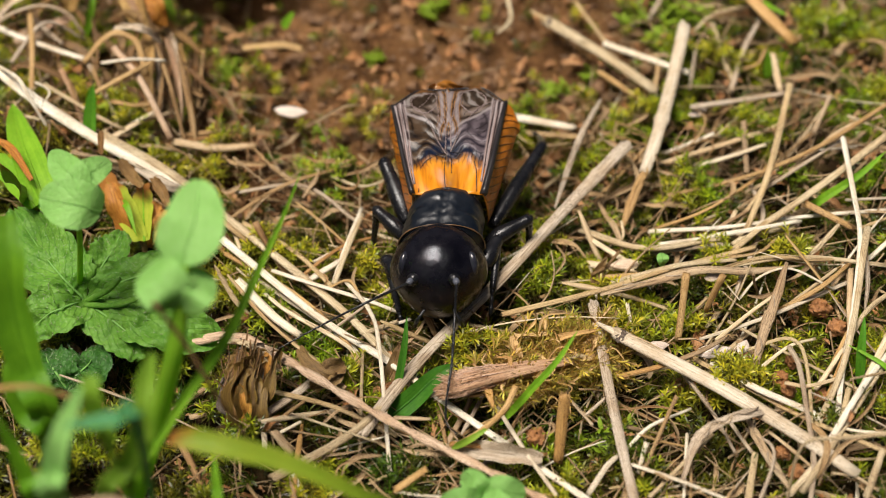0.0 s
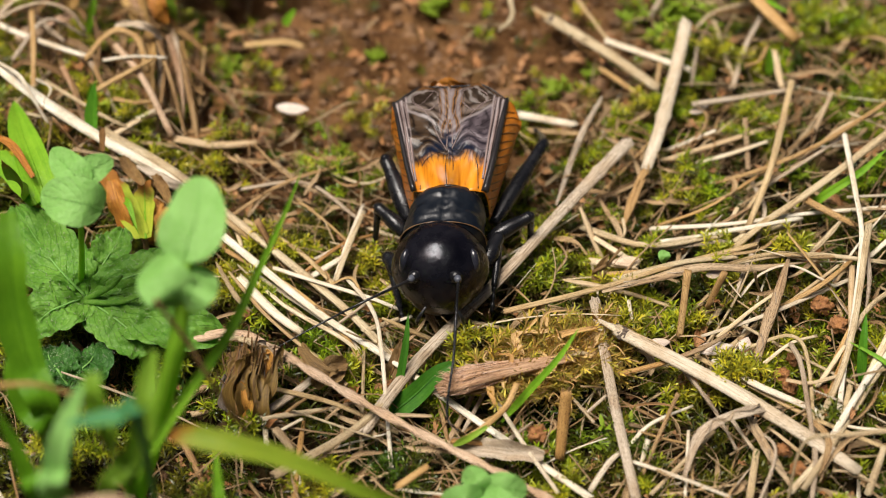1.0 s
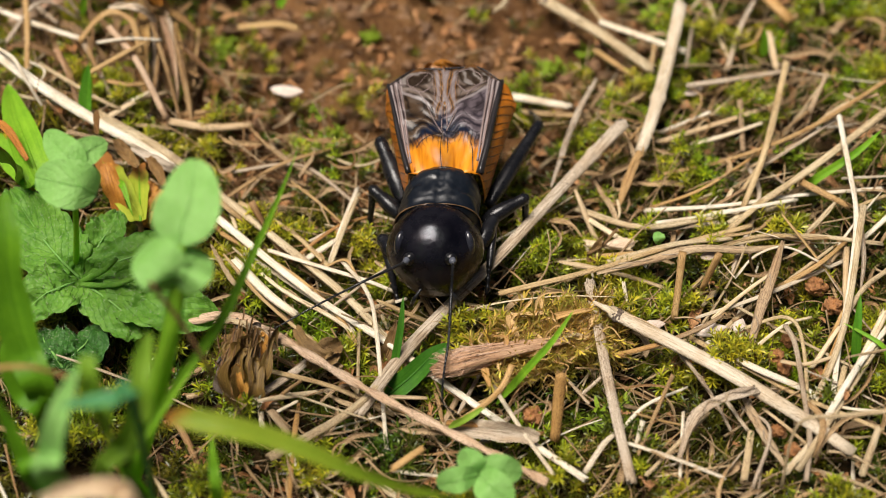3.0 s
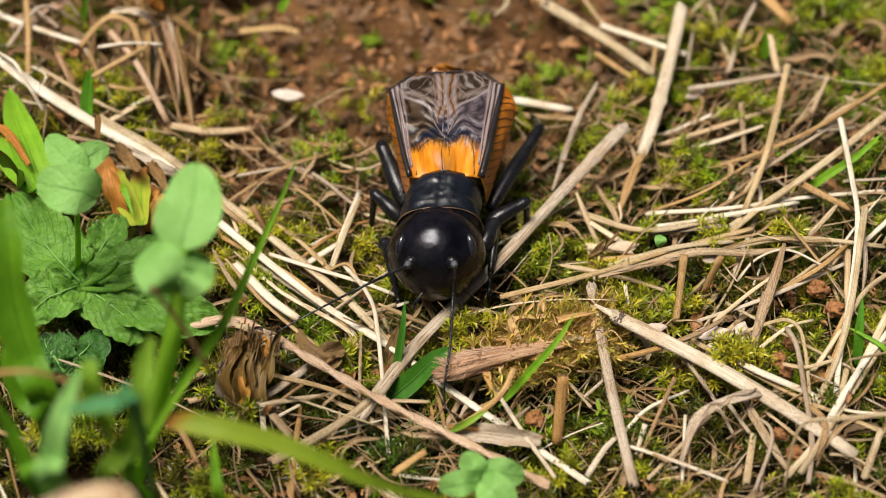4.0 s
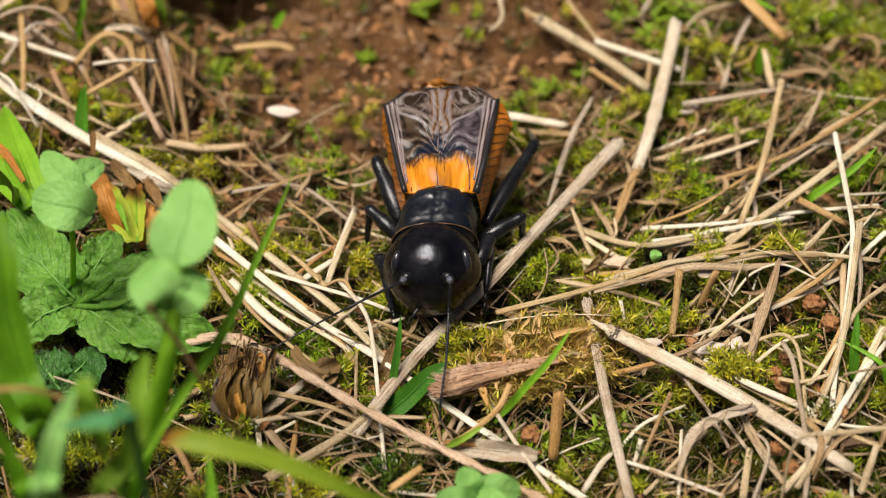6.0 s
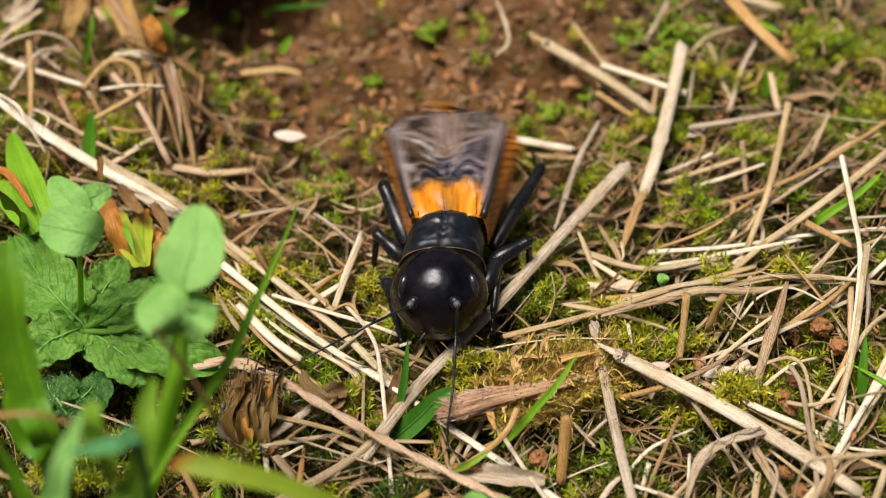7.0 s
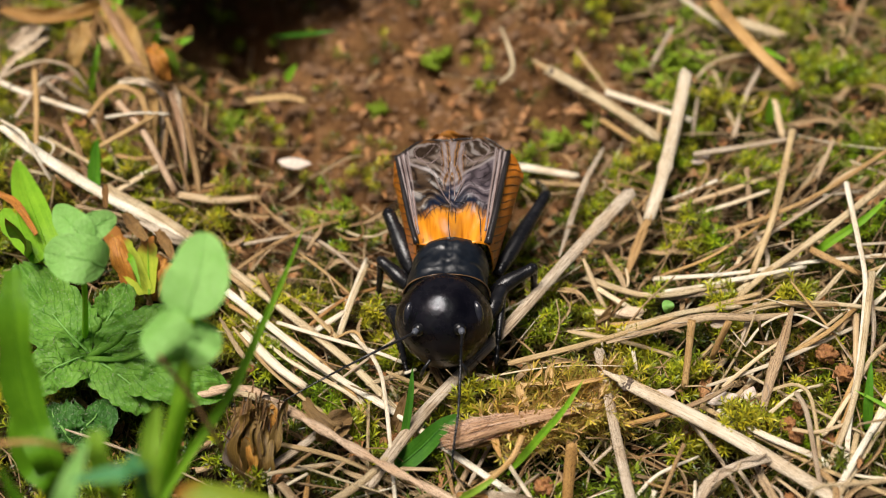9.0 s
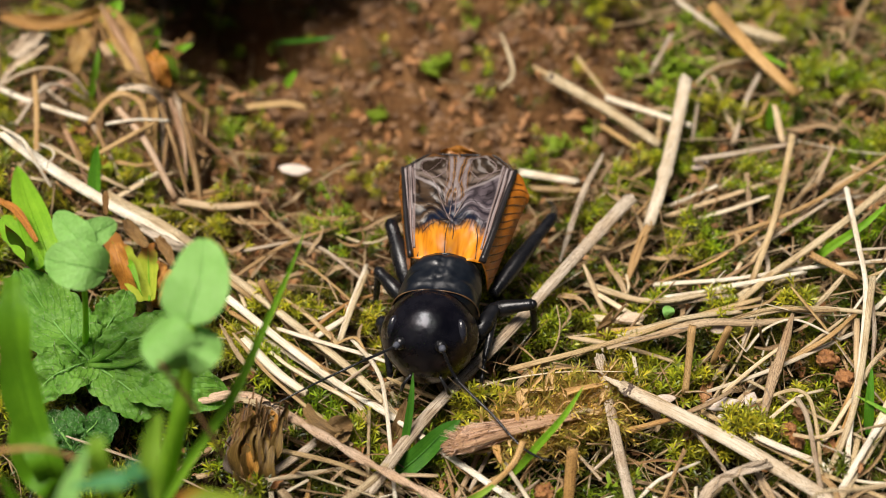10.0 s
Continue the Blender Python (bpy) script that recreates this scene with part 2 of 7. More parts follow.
    smoky = n.mix(mul(n.ramp(n.math("ABSOLUTE", n.math("SUBTRACT", ring, 1.0)), [(0.03, (1, 1, 1)), (0.12, (0, 0, 0))]), 0.6), smoky, (0.035, 0.024, 0.018))
    # long ribs beside the shoulder
    lines = wave(add(mul(u, 74.0), mul(slow, 3.0)))
    bands = n.ramp(lines, [(0.1, (0.030, 0.020, 0.020)), (0.5, (0.12, 0.088, 0.080)), (0.95, (0.38, 0.32, 0.31))])
    smoky = n.mix(mul(step(add(u, mul(v, 0.05)), 0.80, 0.84), step(v, 0.06, 0.2)), smoky, bands)
    # blue-black creases where the scraper lies: steep on the lower wing, flat on the upper
    low = n.mix(brown, n.math("SUBTRACT", 0.40, mul(u, 0.16)), n.math("SUBTRACT", 0.50, mul(u, 0.36)))
    crease = mul(n.ramp(n.math("ABSOLUTE", n.math("SUBTRACT", add(v, mul(warp, 0.10)), low)), [(0.03, (1, 1, 1)), (0.11, (0, 0, 0))]), step(u, 0.80, 0.50))
    smoky = n.mix(mul(crease, add(mul(harp, -0.25), 1.0)), smoky, (0.006, 0.012, 0.030))
    smoky = n.mix(step(v, 0.96, 0.985), smoky, (0.15, 0.065, 0.016))
    # orange root: two soft lobes, folded and browner towards the middle
    along = add(v, add(mul(warp, 0.10), mul(n.math("SINE", mul(u, 4.6)), -0.035)))
    pleat = n.noise(n.coords("UV", (7, 1.6, 1)), 1.5, 3, 0.5, 0.5)
    orange = n.ramp(pleat, [(0.30, (0.36, 0.105, 0.006)), (0.48, (0.70, 0.25, 0.010)), (0.72, (0.86, 0.38, 0.030))])
    fold = mul(step(add(u, mul(v, -0.9)), 0.20, 0.02), step(v, 0.28, 0.06))
    orange = n.mix(mul(fold, 0.75), orange, (0.20, 0.055, 0.005))
    col = n.mix(step(along, 0.225, 0.315), orange, smoky)
    nick = wave(add(mul(u, 60.0), mul(warp, 30.0)))
    col = n.mix(mul(mul(step(nick, 0.72, 0.95), n.ramp(along, [(0.20, (0, 0, 0)), (0.28, (1, 1, 1)), (0.33, (1, 1, 1)), (0.38, (0, 0, 0))])), 0.8), col, (0.012, 0.010, 0.014))
    n.link(col, n.bsdf.inputs["Base Color"])
    n.set(Roughness=0.30)
    n.bsdf.inputs["Specular IOR Level"].default_value = 0.3
    relief = mul(add(mul(harp, 0.7), mul(ripple, 0.3)), n.ramp(along, [(0.22, (0.1, 0.1, 0.1)), (0.36, (1, 1, 1))]))
    n.bump(relief, 0.35, 0.00018)
    n.thin(col, 0.2)
    return n.mat


STRAW = mat_straw("dry_straw", (0.70, 0.59, 0.39), (0.46, 0.36, 0.21), (0.13, 0.085, 0.04))
PALE = mat_straw("bleached_straw", (0.93, 0.88, 0.75), (0.76, 0.68, 0.52), (0.30, 0.23, 0.15), 0.40, mould=0.45)
GREY = mat_straw("weathered_straw", (0.66, 0.57, 0.45), (0.37, 0.29, 0.205), (0.06, 0.04, 0.026), 0.55)
AMBER = mat_straw("golden_straw", (0.64, 0.44, 0.20), (0.46, 0.29, 0.11), (0.18, 0.09, 0.03))
OLIVE = mat_straw("rotting_sheath", (0.34, 0.26, 0.085), (0.19, 0.13, 0.04), (0.05, 0.03, 0.012), 0.45)
SHEATH = mat_straw("torn_sheath", (0.60, 0.41, 0.15), (0.37, 0.21, 0.06), (0.07, 0.035, 0.012), 0.45)
TAWNY = mat_straw("tawny_dead_grass", (0.44, 0.29, 0.13), (0.26, 0.155, 0.06), (0.08, 0.04, 0.016), 0.55)
BROWN = mat_straw("brown_dead_leaf", (0.36, 0.235, 0.09), (0.15, 0.085, 0.03), (0.03, 0.016, 0.007), 0.55)
ROT = mat_straw("rotten_straw", (0.20, 0.16, 0.13), (0.07, 0.05, 0.04), (0.02, 0.015, 0.012), 0.8)
AMBERLEAF = mat_straw("amber_dead_leaf", (0.74, 0.40, 0.08), (0.42, 0.17, 0.03), (0.08, 0.028, 0.008), 0.45)
FLAKE = mat_straw("leaf_flakes", (0.62, 0.37, 0.18), (0.36, 0.16, 0.06), (0.09, 0.035, 0.016), 0.6, True)
LITTER = mat_straw("straw_litter", (0.56, 0.42, 0.25), (0.28, 0.185, 0.09), (0.06, 0.034, 0.016), 0.6, True)
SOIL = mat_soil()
CRUMB = mat_crumb("soil_crumb", (0.06, 0.026, 0.012), (0.22, 0.108, 0.045), (0.40, 0.23, 0.11))
PELLET = mat_crumb("earth_pellet", (0.08, 0.028, 0.010), (0.32, 0.12, 0.035), (0.56, 0.27, 0.09))
MOSS = mat_moss("moss", (0.21, 0.33, 0.010), (0.055, 0.036, 0.012), (0.46, 0.42, 0.030))
TUFT = mat_leaf("moss_tuft", (0.45, 0.58, 0.04), (0.18, 0.32, 0.02), None, 0.4, 0.5, 0)
# the same moss in darker greens: shade of the gaps put into the colour
SHADEMOSS = mat_moss("shade_moss", (0.065, 0.130, 0.008), (0.016, 0.013, 0.004), (0.16, 0.145, 0.014), 0.25)
ROSE = mat_straw("pinkish_husk", (0.56, 0.38, 0.25), (0.34, 0.20, 0.12), (0.10, 0.045, 0.026), 0.6)
ROSEPALE = mat_straw("pinkish_stem", (0.72, 0.54, 0.38), (0.48, 0.32, 0.20), (0.14, 0.075, 0.04), 0.5)
HUSKFIBRE = mat_straw("husk_fibres", (0.95, 0.72, 0.56), (0.60, 0.36, 0.24), (0.16, 0.07, 0.04), 0.6, True)
THATCH = mat_straw("shredded_grass", (0.34, 0.20, 0.07), (0.11, 0.06, 0.020), (0.025, 0.013, 0.006), 0.5, True)
DRYMOSS = mat_moss("dry_moss", (0.74, 0.53, 0.17), (0.40, 0.24, 0.07), (0.58, 0.55, 0.10), 0.3, 0.35)
SHREDS = mat_straw("golden_shreds", (0.72, 0.51, 0.24), (0.40, 0.25, 0.09), (0.08, 0.04, 0.015), 0.5, True)
LEAF = mat_leaf("young_leaf", (0.44, 0.76, 0.24), (0.29, 0.60, 0.13), None, 0.45, 0.4, 6.0, 0.1)
HAIRY = mat_leaf("hairy_leaf", (0.27, 0.53, 0.075), (0.075, 0.25, 0.02), None, 0.38, 0.4, 9.0, 0.35)
# the hairy leaf again in darker greens, for leaves that lie in shadow
SHADEHAIRY = mat_leaf("shaded_crinkled_leaf", (0.09, 0.26, 0.04), (0.02, 0.09, 0.012), None, 0.3, 0.42, 9.0, 0.3)
HAIRWHITE = mat_straw("plant_hair", (0.75, 0.80, 0.66), (0.66, 0.72, 0.55), (0.5, 0.56, 0.4), 0.5)
GRASS = mat_leaf("grass_blade", (0.42, 0.72, 0.05), (0.18, 0.46, 0.02), None, 0.5, 0.38, 0)
DEEPGRASS = mat_leaf("deep_green_blade", (0.17, 0.42, 0.03), (0.06, 0.24, 0.012), None, 0.35, 0.4, 0)
MIDGRASS = mat_leaf("green_stem", (0.17, 0.38, 0.014), (0.06, 0.20, 0.006), None, 0.3, 0.4, 0)
TEALGRASS = mat_leaf("bluish_green_blade", (0.14, 0.42, 0.16), (0.06, 0.28, 0.09), None, 0.4, 0.42, 0)
PINKLEAF = mat_straw("pinkish_dead_leaf", (0.84, 0.74, 0.60), (0.74, 0.62, 0.48), (0.50, 0.38, 0.28), 0.55)
PALEGRASS = mat_leaf("pale_young_blade", (0.42, 0.64, 0.07), (0.23, 0.46, 0.03), None, 0.55, 0.42, 0)
DARKGRASS = mat_leaf("dark_green_blade", (0.09, 0.27, 0.02), (0.03, 0.14, 0.01), None, 0.3, 0.4, 0)
GRASS_TIP = mat_leaf("grass_blade_browned", (0.36, 0.52, 0.06), (0.2, 0.38, 0.03), (0.46, 0.19, 0.05), 0.3, 0.42, 0)
DYING = mat_leaf("dying_blade", (0.66, 0.70, 0.08), (0.40, 0.54, 0.04), (0.52, 0.23, 0.05), 0.5, 0.42, 0, tip_at=0.62)
YELLOW = mat_leaf("yellowed_blade", (0.38, 0.46, 0.035), (0.20, 0.33, 0.02), (0.60, 0.24, 0.04), 0.4, 0.42, 0)
BLACK = mat_chitin("black_chitin", (0.005, 0.005, 0.006), 0.26, 0.25, 0.1)
HEADM = mat_chitin("polished_black_chitin", (0.0016, 0.0011, 0.0024), 0.26, 1.0, 0.04, 0.02, 0.40, 330)
NECK = mat_chitin("black_pronotum_chitin", (0.002, 0.0035, 0.006), 0.31, 1.0, 0.16, 0.08, 0.60)
EYEM = mat_chitin("compound_eye", (0.010, 0.010, 0.014), 0.22, 0.2, 0.6)
SCAPE = mat_chitin("pale_grey_joint", (0.06, 0.065, 0.08), 0.3, 0.2, 0.3)
RIM = mat_chitin("amber_chitin", (0.085, 0.047, 0.020), 0.35, 0.3, 0.3)
VEIN = mat_chitin("dusky_vein", (0.17, 0.125, 0.115), 0.35, 0.2, 0.1)
DARKVEIN = mat_chitin("black_vein", (0.012, 0.010, 0.010), 0.3, 0.2, 0.1)
AMBERWING = mat_chitin("amber_wing_fold", (0.26, 0.10, 0.012), 0.25, 0.8, 0.5)
OCHRE = mat_chitin("ochre_side_field", (0.36, 0.115, 0.008), 0.3, 0.5, 0.15)
DARKRIB = mat_chitin("brown_rib", (0.09, 0.032, 0.006), 0.35, 0.3, 0.2)
WING = mat_wing()
HUSK = mat_straw("seed_husk", (0.84, 0.74, 0.66), (0.66, 0.53, 0.43), (0.34, 0.23, 0.15), 0.4)


# ---- mesh helpers ----
def mesh_object(name, verts, faces, material, uvs=None, smooth=True):
    me = bpy.data.meshes.new(name)
    me.from_pydata([tuple(c * MM for c in v) for v in verts], [], faces)
    me.materials.append(material)
    if uvs is not None:
        layer = me.uv_layers.new(name="UVMap")
        flat = np.array([uvs[i] for f in faces for i in f], dtype=np.float32).ravel()
        layer.data.foreach_set("uv", flat)
    if smooth:
        me.polygons.foreach_set("use_smooth", np.ones(len(me.polygons), dtype=bool))
    me.update()
    return new(name, me)


def part(name, shape, material, parent, label="", at=None):
    """One mesh part under a thing; shape is (verts, faces, uvs) in the thing's space, at: its own turning point."""
    verts, faces, uvs = shape
    if at is not None:
        verts = [tuple(c - d for c, d in zip(v, at)) for v in verts]
    ob = mesh_object(name, verts, faces, material, uvs)
    ob.parent = parent
    if at is not None:
        ob.location = [c * MM for c in at]
    return tagged(ob, label)


def empty(name, at=(0, 0, 0)):
    ob = new(name)
    ob.location = [c * MM for c in at]
    ob.empty_display_size = 0.002
    return ob


def spline(points, steps):
    """Catmull-Rom through the points."""
    p = [Vector(q) for q in points]
    if len(p) == 2:
        return [p[0].lerp(p[1], i / steps) for i in range(steps + 1)]
    ext = [2 * p[0] - p[1]] + p + [2 * p[-1] - p[-2]]
    out = []
    for k in range(len(p) - 1):
        a, b, c, d = ext[k:k + 4]
        for i in range(steps):
            t = i / steps
            out.append(0.5 * ((2 * b) + (c - a) * t + (2 * a - 5 * b + 4 * c - d) * t * t + (3 * b - a - 3 * c + d) * t ** 3))
    out.append(p[-1])
    return out


def frames_along(path):
    """Side and up vectors along a path, turned as little as possible."""
    tang = [(path[min(i + 1, len(path) - 1)] - path[max(i - 1, 0)]).normalized() for i in range(len(path))]
    up = Vector((0, 0, 1)) if abs(tang[0].z) < 0.9 else Vector((0, -1, 0))
    out = []
    for t in tang:
        side = t.cross(up)
        side = side.normalized() if side.length > 1e-6 else Vector((1, 0, 0))
        up = side.cross(t).normalized()
        out.append((side, up, t))
    return out


def join(shapes):
    verts, faces, uvs = [], [], []
    for v, f, u in shapes:
        o = len(verts)
        verts += list(v)
        faces += [tuple(i + o for i in q) for q in f]
        uvs += list(u)
    return verts, faces, uvs


def tube(points, radius, sides=8, steps=6, flat=1.0, wobble=0.0, seed=0, cap=True, groove=0.0, ragged=0.0, spiral=0.0):
    """A stalk along the points; radius is a number or a function of 0..1; flat squashes it in height; ragged: torn ends."""
    path = spline(points, steps)
    rng = random.Random(seed)
    ph = [rng.uniform(0, 6.28) for _ in range(6)]
    ridge = [1 + groove * rng.uniform(-1, 1) for _ in range(sides)]
    verts, faces, uvs, run = [], [], [], 0.0
    n = len(path)
    for i, ((side, up, fwd), c) in enumerate(zip(frames_along(path), path)):
        t = i / (n - 1)
        r = radius(t) if callable(radius) else radius
        run += (path[i] - path[i - 1]).length if i else 0
        for k in range(sides):
            a = 6.28319 * k / sides
            w = ridge[k] + wobble * (math.sin(3 * a + ph[0] + t * 5) * 0.5 + math.sin(t * 17 + ph[1]) * 0.4 + math.sin(5 * a + ph[2] + t * 23) * 0.3)
            if spiral:
                w *= 1 + 0.30 * math.sin(2 * a + run * spiral) + 0.10 * math.sin(5 * a + run * spiral * 2.3)
            q = c + side * (math.cos(a) * r * w) + up * (math.sin(a) * r * w * flat)
            if ragged and i in (0, n - 1):
                q += fwd * (r * ragged * rng.uniform(-0.4, 1.0) * (-1 if i == 0 else 1))
            verts.append(tuple(q))
            uvs.append((run + ph[3] * 9, k / sides * 3 + ph[4]))
    for i in range(n - 1):
        for k in range(sides):
            a, b = i * sides + k, i * sides + (k + 1) % sides
            faces.append((a, b, b + sides, a + sides))
    if cap:
        faces.append(tuple(reversed(range(sides))))
        faces.append(tuple(range((n - 1) * sides, n * sides)))
    return verts, faces, uvs


def ball(centre, radii, rings=16, sides=24, shape=None, turn=None):
    """A rounded body; shape(v) moves a unit point, turn is an Euler in degrees."""
    rot = Euler([radians(a) for a in turn]).to_matrix() if turn else Matrix.Identity(3)
    verts, faces, uvs = [], [], []
    for i in range(rings + 1):
        th = math.pi * i / rings
        for k in range(sides):
            a = 6.28319 * k / sides
            v = Vector((math.sin(th) * math.cos(a), math.sin(th) * math.sin(a), math.cos(th)))
            if shape:
                v = Vector(shape(v))
            v = rot @ Vector((v.x * radii[0], v.y * radii[1], v.z * radii[2])) + Vector(centre)
            verts.append(tuple(v))
            uvs.append((k / sides * 4, i / rings * 4))
    for i in range(rings):
        for k in range(sides):
            a, b = i * sides + k, i * sides + (k + 1) % sides
            faces.append((a, a + sides, b + sides, b))
    return verts, faces, uvs


def blade_shape(points, width, fold=0.25, thick=0.06, steps=6, face=None, profile=None, cols=6, ripple=0.0, seed=0, blister=0.0):
    """A leaf blade along the points: two skins, folded along the rib. face: the way its upper side looks."""
    path = spline(points, steps)
    n = len(path)
    face = Vector(face or (0, -0.6, 0.8)).normalized()
    rng = random.Random(seed)
    ph = rng.uniform(0, 6.28)
    prof = profile or (lambda t: min(1, 4 * t + 0.35) * (1 - t ** 3) ** 0.8)
    verts, faces, uvs = [], [], []
    for skin in (0, 1):
        for i, c in enumerate(path):
            t = i / (n - 1)
            tang = (path[min(i + 1, n - 1)] - path[max(i - 1, 0)]).normalized()
            side = tang.cross(face)
            side = side.normalized() if side.length > 1e-6 else Vector((1, 0, 0))
            up = side.cross(tang).normalized()
            w = max(width * prof(t), 0.02) / 2
            for k in range(cols + 1):
                s = 2 * k / cols - 1
                lift = abs(s) * w * fold + ripple * math.sin(t * 11 + s * 2 + ph) * w * abs(s)
                if blister:
                    lift += blister * (noise.noise((s * 2.6 + seed, t * 7.5, 1.7)) + 0.5 * noise.noise((s * 6 + seed, t * 17, 4.1)))
                verts.append(tuple(c + side * (s * w) + up * (lift - skin * thick * (1.05 - abs(s)))))
                uvs.append((k / cols, t))
    m = cols + 1
    for i in range(n - 1):
        for k in range(cols):
            a = i * m + k
            faces.append((a, a + 1, a + m + 1, a + m))
            b = n * m + a
            faces.append((b, b + m, b + m + 1, b + 1))
    return verts, faces, uvs


# ---- the ground: one sheet, fine where the cricket sits, wide as a field beyond ----
def bell(x, y, cx, cy, wx, wy):
    return math.exp(-((x - cx) / wx) ** 2 - ((y - cy) / wy) ** 2)


def ground_height(x, y):
    z = 0.35 * math.sin(x * 0.31 + 1) * math.cos(y * 0.27) + 0.22 * math.sin(x * 0.83 + y * 0.6) + 0.12 * math.sin(y * 1.7 - x * 1.1)
    z += 3.2 * bell(x, y, -31, 14, 12, 14)
    z += 2.0 * bell(x, y, 34, 8, 16, 30)
    z -= 0.9 * bell(x, y, -2, -9, 4, 3)
    z += 2.2 * bell(x, y, 6, 36, 22, 9)
    z -= 13.0 * bell(x, y, -18.0, 40.0, 6.0, 5.0)
    z += 10.0 * bell(x, y, -14, 56, 26, 7)
    return z


def surface(x, y):
    """The true top of the soil, with its hollows and clods."""
    return ground_height(x, y) + 2.5 * noise.noise((x * 0.3, y * 0.3, 3)) + 1.0 * noise.noise((x * 0.8, y * 0.8, 7)) - 2.0


def axis_points(reach, fine, step):
    """Grid lines: even near the middle, ever wider apart out to the horizon."""
    half = [i * step for i in range(int(fine / step) + 1)]
    s = step
    while half[-1] < reach:
        s *= 1.35
        half.append(half[-1] + s)
    return [-v for v in reversed(half[1:])] + half


def build_ground():
    line = axis_points(300000.0, 52, 0.5)
    verts, faces = [], []
    m = len(line)
    for y in line:
        for x in line:
            far = max(abs(x), abs(y - 5))
            z = ground_height(x, y) * (1 if far < 70 else max(0, 1 - (far - 70) / 60))
            near = 1 if far < 60 else 0
            z += near * (2.5 * noise.noise((x * 0.3, y * 0.3, 3)) + 1.0 * noise.noise((x * 0.8, y * 0.8, 7)) + 0.3 * noise.noise((x * 2.1, y * 2.1, 1)))
            verts.append((x, y, z - 2.0))
    for j in range(m - 1):
        for i in range(m - 1):
            a = j * m + i
            faces.append((a, a + 1, a + m + 1, a + m))
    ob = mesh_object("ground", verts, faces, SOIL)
    tagged(ob, "bare brown crumbly soil with algae, rising to a burrow mouth", "ground", kind="structure")


build_ground()


def build_burrow_shade():
    """A soil lump, mostly out of view, added to keep light off the burrow mouth."""
    def lump(v):
        return v * (1 + 0.22 * noise.noise(v * 2.1) + 0.10 * noise.noise(v * 6) + 0.05 * noise.noise(v * 14))
    v, f, u = ball((-21.0, 50.5, 11.0), (17.0, 12.0, 5.0), 48, 96, lump)
    tagged(mesh_object("soil_bank", v, f, SOIL, u), "added brown soil lump, mostly out of view, that shades the burrow mouth", "ground", kind="structure")


build_burrow_shade()


# ---- plants and litter ----
COUNT = {"seed": 0}


def fresh_seed():
    COUNT["seed"] += 1
    return COUNT["seed"]


def dry_straw(points, r, material, nodes=(), flat=0.6, split=False, twist=False, rot=False, label=""):
    """One dry stalk: hollow-looking round or flattened stem with joints, ridges and a frayed or broken end."""
    seed = fresh_seed()
    r *= 0.76 if split else 0.88
    rng = random.Random(seed)
    bow = rng.uniform(-0.15, 0.15)
    sides = 18 if r > 0.3 else 11

    def radius(t):
        w = r * (1.04 - 0.16 * t + bow * math.sin(t * 3.1))
        for q in nodes:
            w *= 1 + 0.28 * math.exp(-((t - q) / 0.014) ** 2)
        if split:
            w *= min(1, 0.35 + 2.2 * t, 0.3 + 2.6 * (1 - t))
        return w
    o = Vector(points[len(points) // 2])
    near = [tuple(Vector(p) - o) for p in points]
    v, f, u = tube(near, radius, sides + (10 if twist else 0), 20 if twist else 8 if nodes else 6, flat, 0.05 if not split else 0.18, seed, True, 0.07, 1.1, 2.2 if twist else 0.0)
    ob = mesh_object("dry_straw", v, f, material, u)
    ob.location = o * MM
    tagged(ob, label or STRAW_LABEL[material.name], "straw", "dry straw on the ground")
    if rot:
        head = spline(near, 24)[:3]
        part("rotten_end", tube([tuple(q) for q in head], lambda t: r * (0.92 + 0.22 * math.sin(t * 3.1)), sides, 3, flat, 0.16, seed, True, 0.12, 0.6), ROT, ob, "dark rotten broken end")
        ahead = (head[0] - head[1]).normalized()
        tongue = [tuple(head[0] + ahead * (k * r * 1.1) + Vector((0, 0, 0.05 * k * r))) for k in range(4)]
        part("torn_tip", tube(tongue, lambda t: r * (0.72 - 0.5 * t), 10, 3, 0.4, 0.2, seed, True, 0.2, 0.8), material, ob)
    if split or r > 0.42:
        for k in range(4 if split else 2):
            q = spline(near, 4)
            a = rng.randrange(0, max(1, len(q) - 4))
            seg = [v + Vector((rng.uniform(-r, r) * 0.8, rng.uniform(-r, r) * 0.8, rng.uniform(0.1, r) * 0.8)) for v in q[a:a + rng.choice((3, 4))]]
            if len(seg) > 1:
                part("splinter", tube([tuple(v) for v in seg], lambda t, r=r: r * 0.2 * (1 - 0.8 * t), 5, 3, 0.6, 0.1, seed + k), material, ob)
    return ob


STRAW_LABEL = {"pinkish_husk": "pinkish-brown shredded grass stalk on the ground", "pinkish_stem": "pinkish dry grass stem across the moss", "dry_straw": "tan dry straw stalk lying on moss", "bleached_straw": "pale bleached straw stalk lying on moss",
               "weathered_straw": "grey-brown weathered straw stalk on the ground", "golden_straw": "golden-brown dry grass stalk on the ground",
               "tawny_dead_grass": "tawny dead grass stalk on the bank", "brown_dead_leaf": "dark brown dead grass stalk on the ground"}


